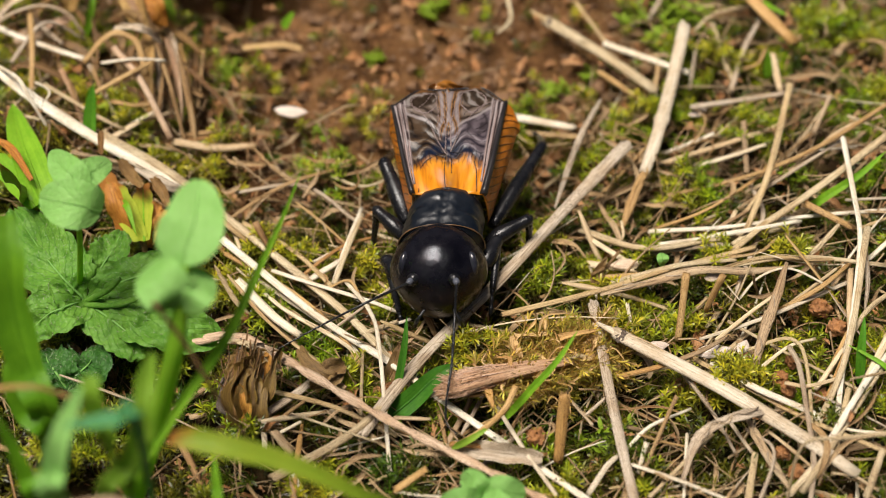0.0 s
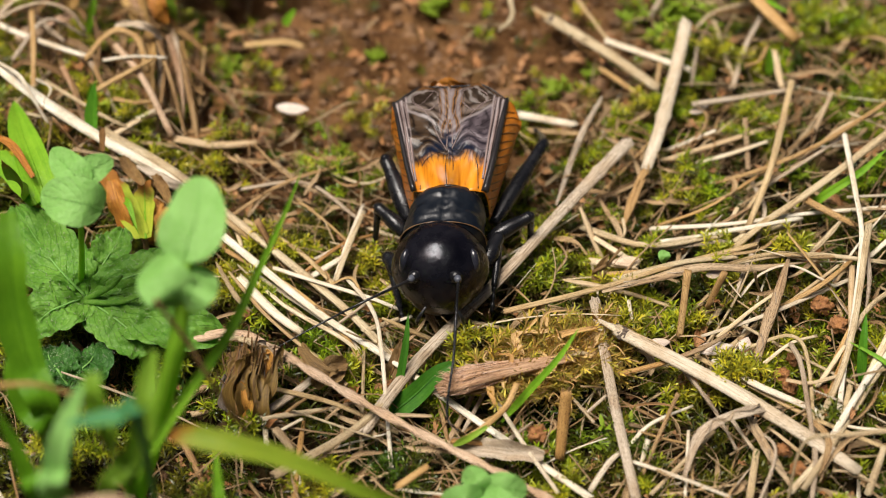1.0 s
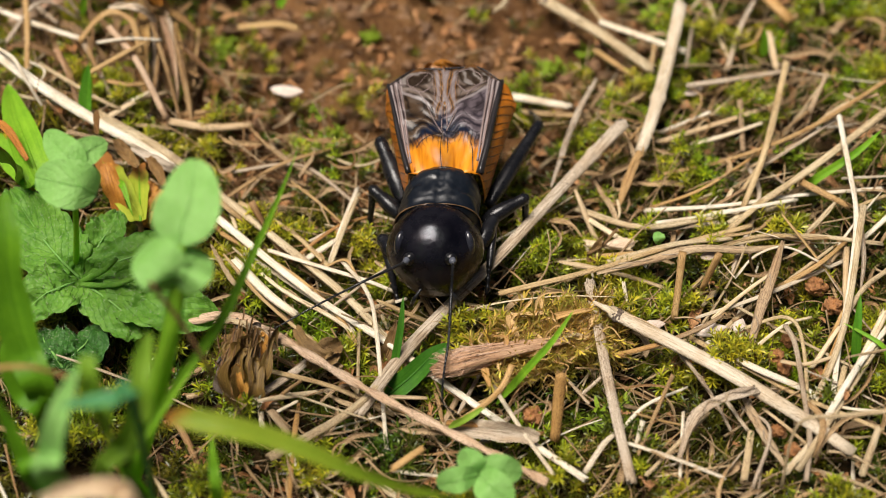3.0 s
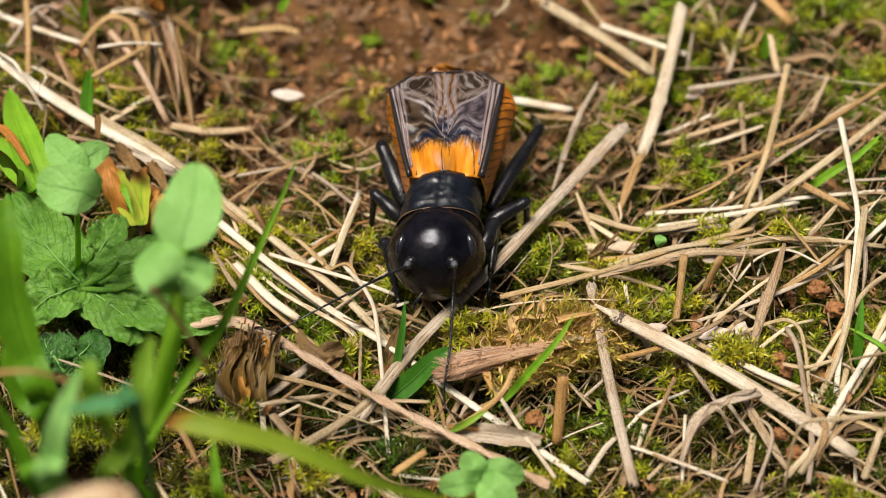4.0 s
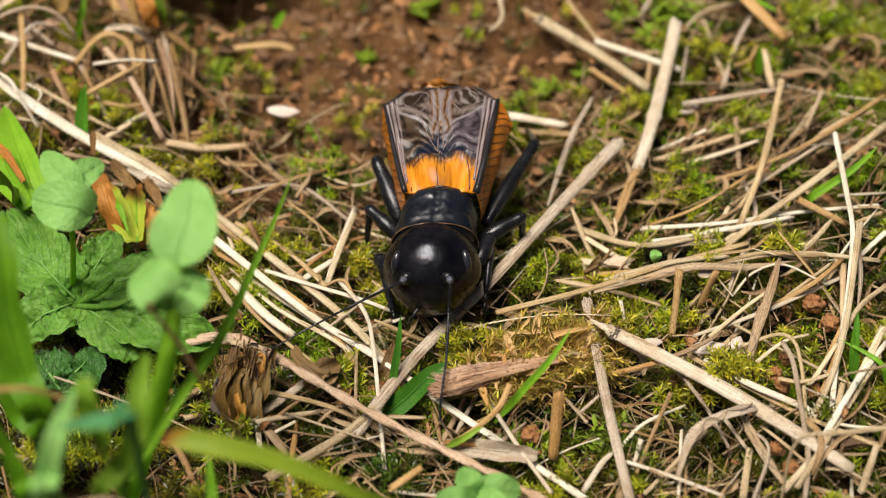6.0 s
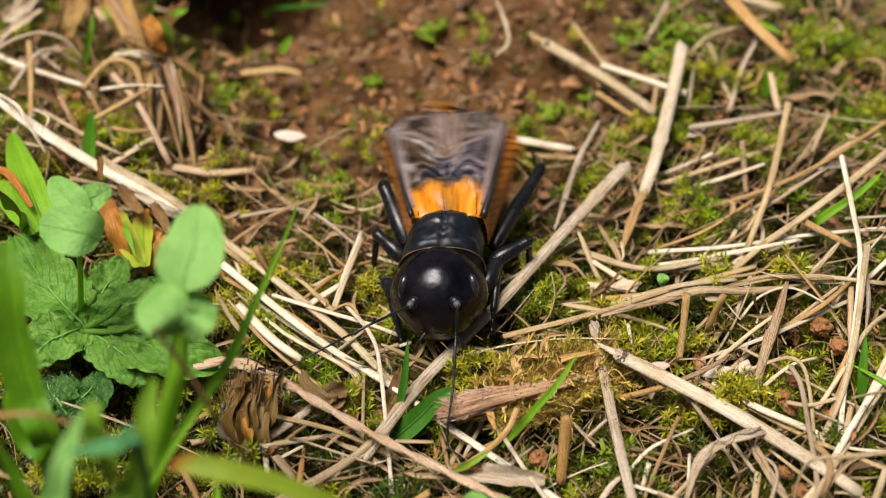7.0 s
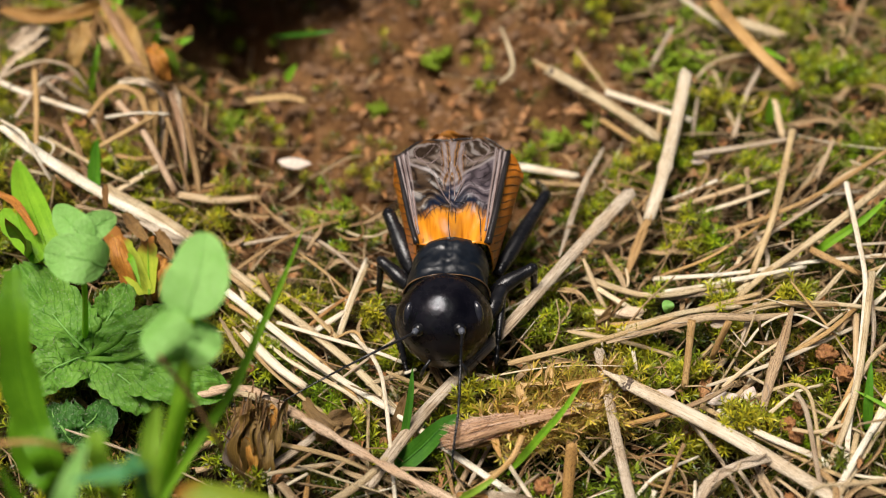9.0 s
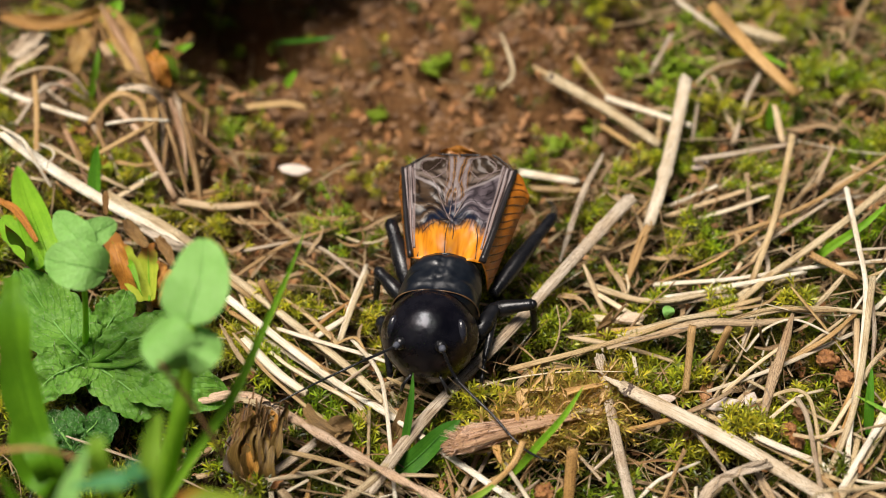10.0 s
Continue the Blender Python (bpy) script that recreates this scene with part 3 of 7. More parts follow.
def grass_blade(points, width, material, face=None, label="", taper=False, blunt=False):
    """A grass leaf; the points run from tip to root."""
    seed = fresh_seed()
    rng = random.Random(seed)
    pts = list(reversed(points))
    if taper:
        prof = (lambda t: min(1.0, 0.12 + 1.25 * t) * (1 - max(0, t - 0.86) / 0.16) ** 0.5 if t < 0.999 else 0.05)
    elif blunt:
        prof = (lambda t: 0.55 + 0.5 * math.sin(t * 2.9) - 0.25 * (math.sin(t * 23 + seed) * 0.5 + 0.5) * t)
    else:
        prof = None
    dead = material in (BROWN, GREY, AMBERLEAF, PINKLEAF, SHEATH)
    shape = blade_shape(pts, width, 0.3 if not dead else 0.55, 0.09, 7, face, prof, 8, 0.12 if not dead else 0.4, seed, 0.0 if not dead else 0.14)
    if dead:
        v, f, u = shape
        shape = (v, f, [(b * width * 4, a * 4 + seed) for a, b in u])
    o = Vector(pts[0])
    ob = mesh_object("dead_leaf" if dead else "grass_shoot", [tuple(Vector(q) - o) for q in shape[0]], shape[1], material, shape[2])
    ob.location = o * MM
    if width > 0.5:
        lift = Vector(face or (0, -0.6, 0.8)).normalized() * 0.03
        rib = [tuple(Vector(q) - o + lift) for q in pts[:-1]] + [tuple(Vector(pts[-2]).lerp(Vector(pts[-1]), 0.85) - o + lift)]
        part("midrib", tube(rib, lambda t: min(0.12, width * 0.06) * (1.1 - t), 6, 6, 0.5), GRASS if material in (YELLOW, DYING, GRASS_TIP) else material, ob)
    tagged(ob, label or ("curled brown dead leaf" if dead else "green grass blade growing from the moss"), "leaf" if dead else "grass", "" if dead else "grass blades")
    return ob


def local(points, parent):
    o = parent.location / MM
    return [tuple(Vector(p) - o) for p in points]


def stem_part(parent, points, r):
    pts = local(points, parent)
    part("stem", tube(pts, lambda t: r * (1.15 - 0.4 * t), 8, 6, 1.0, 0.05, fresh_seed()), HAIRY if parent.name.startswith("broad") else GRASS, parent)


def oval_leaf(parent, points, width):
    """A round-tipped young leaf with a rib."""
    pts = local(points, parent)
    prof = (lambda t: max(0.16, (max(0.0, 1 - (2 * t ** 0.92 - 1) ** 2)) ** 0.5))
    leaf = part("leaf", blade_shape(pts, width, 0.10, 0.1, 9, (0.05, -0.7, 0.72), prof, 12, 0.06, fresh_seed(), 0.04), LEAF, parent)
    rib = [Vector(p) + Vector((0, -0.03, 0.03)) for p in pts]
    part("midrib", tube([tuple(p) for p in rib], lambda t: 0.07 * (1.1 - t), 6, 6, 0.4), LEAF, leaf)


def toothed_leaf(parent, points, width):
    """A broad crinkled leaf with blunt teeth, blisters between the veins and a fur of short hairs."""
    pts = local(points, parent)
    seed = fresh_seed()
    prof = (lambda t: max(0.14, (max(0.0, 1 - (2 * t ** 0.8 - 1) ** 2)) ** 0.5) * (0.93 + 0.09 * abs(math.sin(t * 26))))
    shape = blade_shape(pts, width, 0.22, 0.12, 22, (0.0, -0.45, 0.9), prof, 20, 0.16, seed, 0.42)
    leaf = part("leaf", shape, SHADEHAIRY if parent is leafling else HAIRY, parent)
    rib = [Vector(p) + Vector((0, -0.04, 0.02)) for p in pts]
    part("midrib", tube([tuple(p) for p in rib], lambda t: 0.10 * (1.1 - t), 6, 6, 0.6), LEAF, leaf)
    rng = random.Random(seed)
    top = len(shape[0]) // 2
    hairs = []
    for k in range(260):
        q = Vector(shape[0][rng.randrange(top)])
        tip = q + Vector((rng.gauss(0, 0.10), rng.gauss(-0.08, 0.10), rng.uniform(0.10, 0.32)))
        hairs.append(tube([tuple(q), tuple(tip)], lambda t: 0.011 * (1.2 - t), 3, 1, 1.0, 0, 0, False))
    part("leaf_hairs", join(hairs), HAIRWHITE, leaf, "fine whitish hairs on the leaf")


def frayed_husk(points, r):
    """A withered leaf base: a ribbed sheath that narrows to a stalk, its thick end torn into pinkish shreds."""
    rng = random.Random(fresh_seed())
    o = Vector(points[-1])
    path = [Vector(p) - o for p in points]
    line = [tuple(p) for p in path]
    v, f, u = tube(line, lambda t: r * (0.55 + 0.75 * math.sin(min(1, t * 2.6) * 1.9)) * (1.0 - 0.72 * t), 40, 14, 0.75, 0.06, 5, True, 0.16, 0.8)
    ob = mesh_object("grass_husk", v, f, ROSE, u)
    ob.location = o * MM
    tagged(ob, "frayed pinkish-brown grass husk on dry moss", "dead grass")
    whole = spline(line, 12)
    fibres, frill = [], []
    for k in range(90):
        a, i0 = rng.uniform(-0.4, 3.5), rng.randrange(0, 12)
        run = []
        for i in range(i0, min(len(whole), i0 + rng.randrange(12, 26)), 3):
            t = i / (len(whole) - 1)
            w = r * (0.55 + 0.75 * math.sin(min(1, t * 2.6) * 1.9)) * (1.0 - 0.72 * t) * rng.uniform(0.98, 1.12)
            run.append(tuple(whole[i] + Vector((0, math.cos(a) * w, math.sin(a) * w * 0.8))))
        if len(run) > 1:
            fibres.append(tube(run, lambda t, q=rng.uniform(0.025, 0.07): q * (1.1 - 0.8 * t), 5, 3, 0.6, 0.1, k))
    for k in range(150):
        i = rng.randrange(3, 26)
        t = i / (len(whole) - 1)
        a = rng.uniform(-0.2, 3.3)
        root = whole[i] + Vector((0, math.cos(a) * r * 0.75, math.sin(a) * r * 0.6)) * (1.0 - 0.6 * t)
        ln = rng.uniform(0.35, 1.0)
        d = Vector((rng.gauss(-0.7, 0.35), math.cos(a) * 0.5 + rng.gauss(0, 0.2), math.sin(a) * 0.55 + rng.gauss(0, 0.15))) * ln
        frill.append(tube([tuple(root), tuple(root + d * 0.5 + Vector((0, 0, 0.08))), tuple(root + d)], lambda t, q=rng.uniform(0.03, 0.08): q * (1.1 - t), 5, 3, 0.4, 0.1, k))
    part("fibre_layer", join(fibres), HUSKFIBRE, ob)
    part("torn_shreds", join(frill), HUSKFIBRE, ob, "pinkish torn shreds of the husk")


def torn_stump(foot, crown):
    """The stump of a grown-out grass plant: a bundle of rotting sheaths torn open at the top."""
    rng = random.Random(fresh_seed())
    o = Vector(foot)
    up = Vector(crown) - o
    ob = None
    for kind, (material, count, wide) in enumerate(((OLIVE, 9, 1.7), (ROT, 8, 0.7), (THATCH, 44, 0.20), (AMBERLEAF, 3, 0.8))):
        shapes = []
        for k in range(count):
            a, d = rng.uniform(0, 6.28), rng.uniform(0.25, 1.0)
            low = Vector((math.cos(a) * 0.8, math.sin(a) * 0.45, 0)) * d
            high = up * rng.uniform(0.55, 1.15) + Vector((math.cos(a) * 1.9 + rng.gauss(0, 0.5), math.sin(a) * 0.9, rng.gauss(0, 0.3))) * d
            bow = Vector((rng.gauss(0, 0.3), rng.gauss(-0.2, 0.3), 0.25))
            curl = Vector((rng.gauss(0, 0.7), rng.gauss(-0.2, 0.4), rng.uniform(-0.9, 0.2)))
            v, f, u = blade_shape([tuple(low), tuple(low.lerp(high, 0.5) + bow), tuple(high), tuple(high + curl)], wide * rng.uniform(0.4, 1.2), rng.uniform(0.3, 0.9), 0.05, 6,
                                  (math.cos(a) * 0.6, -0.7, 0.5), lambda t, k=k: (0.9 - 0.8 * t ** 3) * (1 + 0.25 * math.sin(t * 19 + k)), 6, 0.5, k + 50 * kind, 0.08)
            shapes.append((v, f, [(b * 5 + k, c * 1.6 + k * 0.37) for c, b in u]))
        v, f, u = join(shapes)
        if ob is None:
            ob = mesh_object("grass_stump", v, f, material, u)
            ob.location = o * MM
            tagged(ob, "torn brown rotting stump of a grass plant", "dead grass")
        else:
            part("torn_sheath", (v, f, u), material, ob)


def seed_husk(at, length, width, turn, lift=0.0):
    def drop(v):
        k = 1 - 0.75 * abs(v.x) ** 2.5 * (1 if v.x > 0 else 0.5)
        k *= 1 + 0.28 * noise.noise((v.x * 1.7 + at[0], v.y * 1.5, at[1]))
        return (v.x, v.y * k + 0.16 * v.x * v.x, v.z * k * (1 - 0.25 * abs(v.y)))
    v, f, u = ball((0, 0, 0), (length / 2, width / 2 * 1.0, width / 2 * 0.4), 12, 16, drop)
    ob = mesh_object("seed_husk", v, f, HUSK, u)
    ob.matrix_basis = pose(at[0] * MM, at[1] * MM, at[2] * MM, 12, 0, turn)
    tagged(ob, "whitish papery seed husk on the ground", "seed", "seed husks")


def earth_pellet(at, size):
    s = fresh_seed() * 3.7

    def lump(v):
        return v * (1 + 0.4 * noise.noise(v * 1.6 + Vector((s, 0, 0))) + 0.42 * noise.noise(v * 4 + Vector((0, s, 0))) + 0.22 * noise.noise(v * 9 + Vector((0, 0, s))))
    v, f, u = ball(at, (size * 0.33, size * 0.33, size * 0.30), 20, 28, lump)
    ob = mesh_object("earth_pellet", v, f, PELLET, u)
    tagged(ob, "small reddish-brown crumb of earth among straw", "soil crumb", "earth pellets")


dry_straw([(13.51, 11.91, 3.70), (10.83, 8.56, 3.35), (7.89, 5.44, 2.21), (3.73, -0.41, 2.12), (-1.65, -6.78, 1.25), (-5.18, -13.16, 1.69)], 0.56, GREY, nodes=(0.18,), label="tan dry straw stalk lying under the cricket's chin")
dry_straw([(-32.93, 17.04, 6.29), (-29.93, 14.12, 6.20), (-24.85, 11.43, 4.36), (-18.61, 8.64, 2.31)], 0.45, PALE)
dry_straw([(-24.71, 12.00, 4.51), (-19.87, 9.66, 3.03), (-15.12, 5.81, 1.84), (-7.17, -1.49, 0.70), (-2.99, -6.57, 0.41)], 0.40, STRAW)
dry_straw([(-15.41, 3.16, 2.64), (-8.64, -2.62, 1.21), (-3.55, -6.57, 0.89), (1.68, -11.30, 0.84), (8.97, -17.77, 1.00)], 0.32, PALE, nodes=(0.45,))
dry_straw([(-15.21, 2.44, 1.96), (-10.37, -0.18, 0.72), (-7.07, -3.85, 0.74), (-5.45, -6.52, 0.36)], 0.23, AMBER)
dry_straw([(-13.58, 1.18, 1.28), (-8.70, -2.36, 0.51), (-6.09, -4.77, 0.35), (-5.66, -6.13, 0.19)], 0.19, PALE)
dry_straw([(-16.56, -6.38, 2.86), (-13.21, -6.18, 2.96), (-8.16, -9.76, 3.10), (-5.18, -11.82, 2.89), (-0.85, -14.41, 2.51), (3.37, -16.66, 2.02), (6.43, -18.71, 2.04)], 0.34, ROSEPALE, twist=True, label='twisted pinkish dry grass stem across the moss')
dry_straw([(-10.60, -16.03, 0.98), (-5.88, -13.38, 1.98), (-2.93, -9.11, 1.15)], 0.36, STRAW)
dry_straw([(-6.72, 0.02, 1.77), (-4.91, -3.43, 2.47), (-4.20, -6.38, 1.93), (-3.35, -15.47, 0.98)], 0.17, PALE)
dry_straw([(-5.42, -4.91, 0.80), (-5.32, -14.30, 0.60)], 0.13, STRAW)
dry_straw([(-11.63, -9.14, 1.19), (-7.08, -10.93, 1.65), (-3.04, -12.73, 1.02)], 0.22, STRAW)
dry_straw([(-12.90, -12.11, 0.81), (-9.76, -9.57, 1.13), (-8.87, -8.76, 1.31)], 0.37, GREY)
dry_straw([(-12.01, -9.34, 0.85), (-11.28, -14.04, 0.97)], 0.25, PALE)
dry_straw([(-14.40, 6.23, 1.24), (-10.59, 3.65, 0.99), (-7.22, -0.28, 0.83)], 0.24, STRAW)
dry_straw([(11.56, -6.07, 3.18), (18.00, -10.50, 2.97), (23.02, -14.05, 2.16), (25.56, -16.22, 1.83)], 0.55, PALE, rot=True, label='pale hollow straw with a dark broken end')
dry_straw([(10.17, -2.74, 2.50), (10.42, -5.90, 2.53), (10.70, -10.35, 2.68), (11.28, -14.87, 2.06), (11.88, -18.07, 1.12)], 0.42, GREY, label='grey-pink weathered straw stalk')
dry_straw([(23.35, -0.42, 4.06), (22.25, -3.32, 3.59), (21.19, -5.89, 2.75), (19.92, -9.45, 0.98)], 0.45, GREY, split=True)
dry_straw([(16.33, -1.95, 4.34), (16.15, -3.08, 2.75), (15.91, -4.44, 0.84)], 0.32, AMBER, label='short golden straw stub standing in the moss')
dry_straw([(18.75, -2.00, 4.39), (17.92, -2.60, 1.77)], 0.29, AMBER)
dry_straw([(7.69, -12.02, 4.28), (7.56, -12.92, 2.44), (7.36, -14.19, 0.28)], 0.38, AMBER, label='short golden straw stub standing in the moss')
dry_straw([(4.17, -3.13, 1.90), (10.72, -0.92, 1.82), (15.51, 0.79, 2.10), (21.74, 2.48, 2.60)], 0.27, STRAW)
dry_straw([(10.83, -1.47, 2.02), (14.22, -0.51, 2.23), (17.70, 0.07, 2.86), (21.19, -0.00, 2.82), (24.75, 0.49, 2.87)], 0.39, GREY, split=True)
dry_straw([(11.86, 0.59, 1.04), (16.29, 0.97, 2.36), (20.29, 1.56, 2.31)], 0.23, STRAW)
dry_straw([(10.02, 5.94, 0.78), (14.15, 3.03, 1.92), (19.00, 3.80, 2.04), (24.64, 4.55, 2.42)], 0.30, STRAW)
dry_straw([(14.79, 5.23, 1.39), (20.24, 4.62, 2.47), (25.53, 5.42, 2.68), (31.42, 5.64, 3.14)], 0.22, PALE)
dry_straw([(18.87, 24.53, 4.60), (17.16, 17.92, 3.49), (15.67, 12.63, 3.38), (14.75, 10.14, 2.87)], 0.52, PALE, nodes=(0.5,), label='bleached straw stalk with a brown joint')
dry_straw([(14.77, 10.33, 2.91), (13.72, 7.79, 2.16), (12.77, 5.31, 1.42)], 0.45, AMBER, split=True)
dry_straw([(8.50, 28.28, 2.21), (12.37, 24.55, 2.10), (16.37, 19.48, 2.43)], 0.61, STRAW, rot=True, label='thick tan straw with a rotten dark end')
dry_straw([(12.96, 25.45, 2.17), (18.91, 21.27, 2.75)], 0.35, PALE)
dry_straw([(12.46, 23.43, 0.94), (16.12, 18.27, 1.65)], 0.28, AMBER)
dry_straw([(10.83, 29.88, 2.86), (13.26, 25.42, 1.85)], 0.25, STRAW)
dry_straw([(11.94, 17.65, 2.99), (9.97, 13.58, 2.06), (8.19, 8.45, 0.60)], 0.38, GREY, split=True)
dry_straw([(5.71, 18.08, 0.89), (9.99, 16.74, 1.04)], 0.39, PALE)
dry_straw([(6.51, 16.21, 0.94), (11.39, 15.30, 1.30)], 0.30, STRAW)
dry_straw([(33.45, 15.55, 4.81), (28.26, 11.65, 4.38), (24.40, 9.81, 3.62), (20.44, 9.38, 2.17), (16.54, 8.90, 1.49)], 0.20, AMBER)
dry_straw([(32.51, 11.34, 5.54), (26.31, 6.69, 4.02), (20.44, 2.96, 2.45)], 0.34, STRAW)
dry_straw([(32.50, 14.45, 4.27), (29.33, 12.94, 4.22), (25.33, 9.95, 3.05), (22.18, 9.30, 1.38)], 0.19, PALE)
dry_straw([(26.01, 17.15, 4.98), (23.57, 9.21, 3.74), (21.44, 4.21, 2.70)], 0.27, STRAW)
dry_straw([(19.09, 17.99, 2.01), (26.53, 18.33, 3.19)], 0.30, GREY)
dry_straw([(28.75, 10.47, 5.62), (28.52, 4.89, 5.65), (28.57, 1.32, 4.52), (27.11, -4.91, 3.67), (25.75, -9.74, 2.50), (24.80, -14.65, 1.19)], 0.22, PALE, flat=0.4)
dry_straw([(29.20, 2.24, 4.69), (26.43, -7.52, 3.27), (23.59, -13.21, 1.65)], 0.26, STRAW)
dry_straw([(29.29, -6.50, 3.79), (24.59, -14.21, 1.19)], 0.27, PALE)
dry_straw([(26.96, -17.61, 7.63), (23.98, -17.78, 7.31), (21.64, -17.18, 5.69), (21.16, -18.35, 0.93)], 0.20, STRAW)
dry_straw([(3.51, -10.79, 1.36), (5.19, -14.68, 1.82), (7.04, -17.66, 1.27)], 0.18, PALE)
dry_straw([(16.53, -7.33, 2.20), (20.01, -9.88, 2.09), (23.04, -11.90, 1.83), (27.69, -15.14, 2.43)], 0.22, STRAW)
dry_straw([(11.34, -8.52, 1.71), (14.59, -8.30, 2.77), (17.91, -5.95, 1.89)], 0.20, AMBER)
dry_straw([(21.88, -11.31, 1.67), (19.08, -12.90, 3.44), (16.16, -14.17, 2.89), (14.87, -16.67, 0.97)], 0.53, GREY, flat=0.25, split=True, label='flat grey withered grass leaf arching over')
dry_straw([(11.61, -15.10, 1.20), (14.62, -16.71, 1.61), (17.68, -17.93, 1.23)], 0.16, PALE)
dry_straw([(15.22, -6.96, 1.47), (17.31, -11.45, 1.73), (18.53, -14.08, 1.03)], 0.15, GREY)
dry_straw([(19.27, -3.92, 1.99), (23.67, -7.48, 2.09), (27.61, -10.37, 2.13)], 0.15, STRAW)
dry_straw([(20.13, -6.32, 1.87), (22.86, -6.62, 3.36), (23.63, -9.21, 3.01), (23.09, -16.87, 1.24)], 0.16, STRAW, flat=0.5)
dry_straw([(27.77, -0.63, 2.36), (21.85, -3.95, 2.59), (17.39, -4.66, 1.09)], 0.17, PALE)
dry_straw([(30.57, 0.63, 2.72), (24.80, 1.07, 3.10), (20.32, 1.42, 1.89)], 0.20, STRAW)
dry_straw([(22.64, 9.79, 1.49), (22.81, 5.61, 2.16), (20.02, -1.15, 1.78)], 0.18, GREY)
dry_straw([(16.41, -6.70, 1.16), (11.82, -7.93, 0.89)], 0.15, STRAW)
dry_straw([(16.18, 11.93, 1.75), (23.17, 14.60, 2.17), (25.83, 15.75, 2.55)], 0.21, PALE)
dry_straw([(4.66, 31.83, 3.96), (5.52, 28.48, 2.52), (4.37, 27.28, 1.74)], 0.30, STRAW, split=True)
dry_straw([(12.87, -17.44, 0.84), (17.12, -13.21, 1.64)], 0.16, STRAW)
dry_straw([(19.46, -18.23, 0.76), (20.73, -15.03, 2.29), (19.30, -12.88, 1.81)], 0.14, GREY)
dry_straw([(22.20, -17.63, 1.70), (28.87, -8.23, 2.97)], 0.24, STRAW)
dry_straw([(5.94, -4.74, 1.19), (2.92, -3.62, 1.06), (0.62, -2.81, 0.74)], 0.15, STRAW)
dry_straw([(-20.01, 13.75, 2.25), (-17.07, 13.50, 1.91), (-14.19, 14.17, 1.52)], 0.36, PALE)
dry_straw([(-19.42, 15.33, 1.51), (-16.41, 15.48, 1.83), (-14.30, 15.95, 0.95)], 0.28, TAWNY)
dry_straw([(-15.82, 6.18, 1.29), (-11.76, 9.65, 1.62), (-6.90, 12.20, 1.39)], 0.19, STRAW)
dry_straw([(-15.13, 9.73, 0.97), (-10.11, 9.73, 1.55), (-5.90, 6.74, 0.44)], 0.19, GREY)
dry_straw([(-9.45, 12.22, 0.91), (-5.98, 9.94, 1.34), (-3.55, 12.15, 0.39)], 0.17, STRAW)
dry_straw([(-5.92, 7.88, 1.04), (-6.94, 3.30, 1.64), (-7.69, 1.07, 0.53)], 0.18, PALE)
dry_straw([(-10.47, 1.11, 0.48), (-7.37, 3.60, 1.33), (-5.05, 5.51, 0.53)], 0.16, AMBER)
dry_straw([(-16.05, 25.93, 1.32), (-12.94, 26.63, 1.10), (-11.34, 26.37, 0.85)], 0.41, AMBER, flat=0.5)
dry_straw([(-20.23, 20.76, 5.30), (-19.18, 17.02, 3.42), (-18.42, 13.55, 1.12)], 0.28, TAWNY, split=True)
dry_straw([(-22.32, 22.36, 5.66), (-20.63, 17.77, 4.46), (-19.25, 13.83, 1.61)], 0.24, TAWNY, split=True)
dry_straw([(-33.04, 20.40, 4.49), (-30.89, 24.05, 5.43), (-28.30, 24.83, 3.13)], 0.22, GREY)
dry_straw([(-30.05, 17.88, 4.36), (-24.71, 13.49, 4.56), (-22.46, 13.76, 2.92)], 0.19, STRAW)
dry_straw([(-24.07, 12.70, 3.88), (-22.46, 14.51, 3.66), (-20.78, 16.89, 2.40)], 0.25, PALE)
dry_straw([(-26.81, 10.55, 4.16), (-23.04, 10.45, 3.13)], 0.21, GREY)
dry_straw([(-18.78, 17.97, 2.02), (-18.94, 24.27, 2.44)], 0.18, STRAW)
dry_straw([(-22.23, 9.39, 3.57), (-19.71, 8.20, 3.01), (-18.70, 8.91, 1.76)], 0.53, GREY, split=True)
dry_straw([(10.46, 5.16, 0.77), (12.40, 2.82, 1.28), (13.30, 2.37, 0.99)], 0.24, PALE)
dry_straw([(13.00, 3.77, 1.16), (16.59, 3.64, 1.98), (20.19, 4.05, 2.29)], 0.20, PALE)
dry_straw([(14.60, 3.07, 1.42), (17.19, 3.28, 1.66), (19.93, 3.33, 2.07)], 0.24, GREY)
dry_straw([(10.44, 2.44, 0.93), (13.38, 1.68, 1.26)], 0.36, PALE, flat=0.6)
dry_straw([(11.40, 1.29, 0.87), (14.04, 1.13, 1.38), (16.45, 1.15, 1.77)], 0.20, AMBER)
dry_straw([(12.80, 5.98, 1.66), (12.79, 4.42, 1.92), (12.56, 4.23, 1.03)], 0.12, PALE)
dry_straw([(12.61, -1.87, 1.53), (12.82, -3.03, 0.75)], 0.15, PALE)
dry_straw([(10.47, 1.54, 0.83), (11.40, 1.80, 1.36), (12.36, 2.56, 2.07)], 0.16, BROWN)
dry_straw([(14.84, -8.48, 3.15), (16.86, -7.47, 3.10), (18.80, -5.61, 2.31)], 0.18, GREY)
dry_straw([(19.14, 4.26, 1.92), (21.96, 3.51, 3.41), (25.15, 4.99, 2.66)], 0.28, PALE)
dry_straw([(20.32, 2.51, 2.34), (21.73, 3.19, 3.35), (23.55, 5.31, 2.90)], 0.30, STRAW)
dry_straw([(19.13, 2.07, 1.89), (21.73, 1.43, 3.13), (23.21, 2.87, 2.94)], 0.18, STRAW)
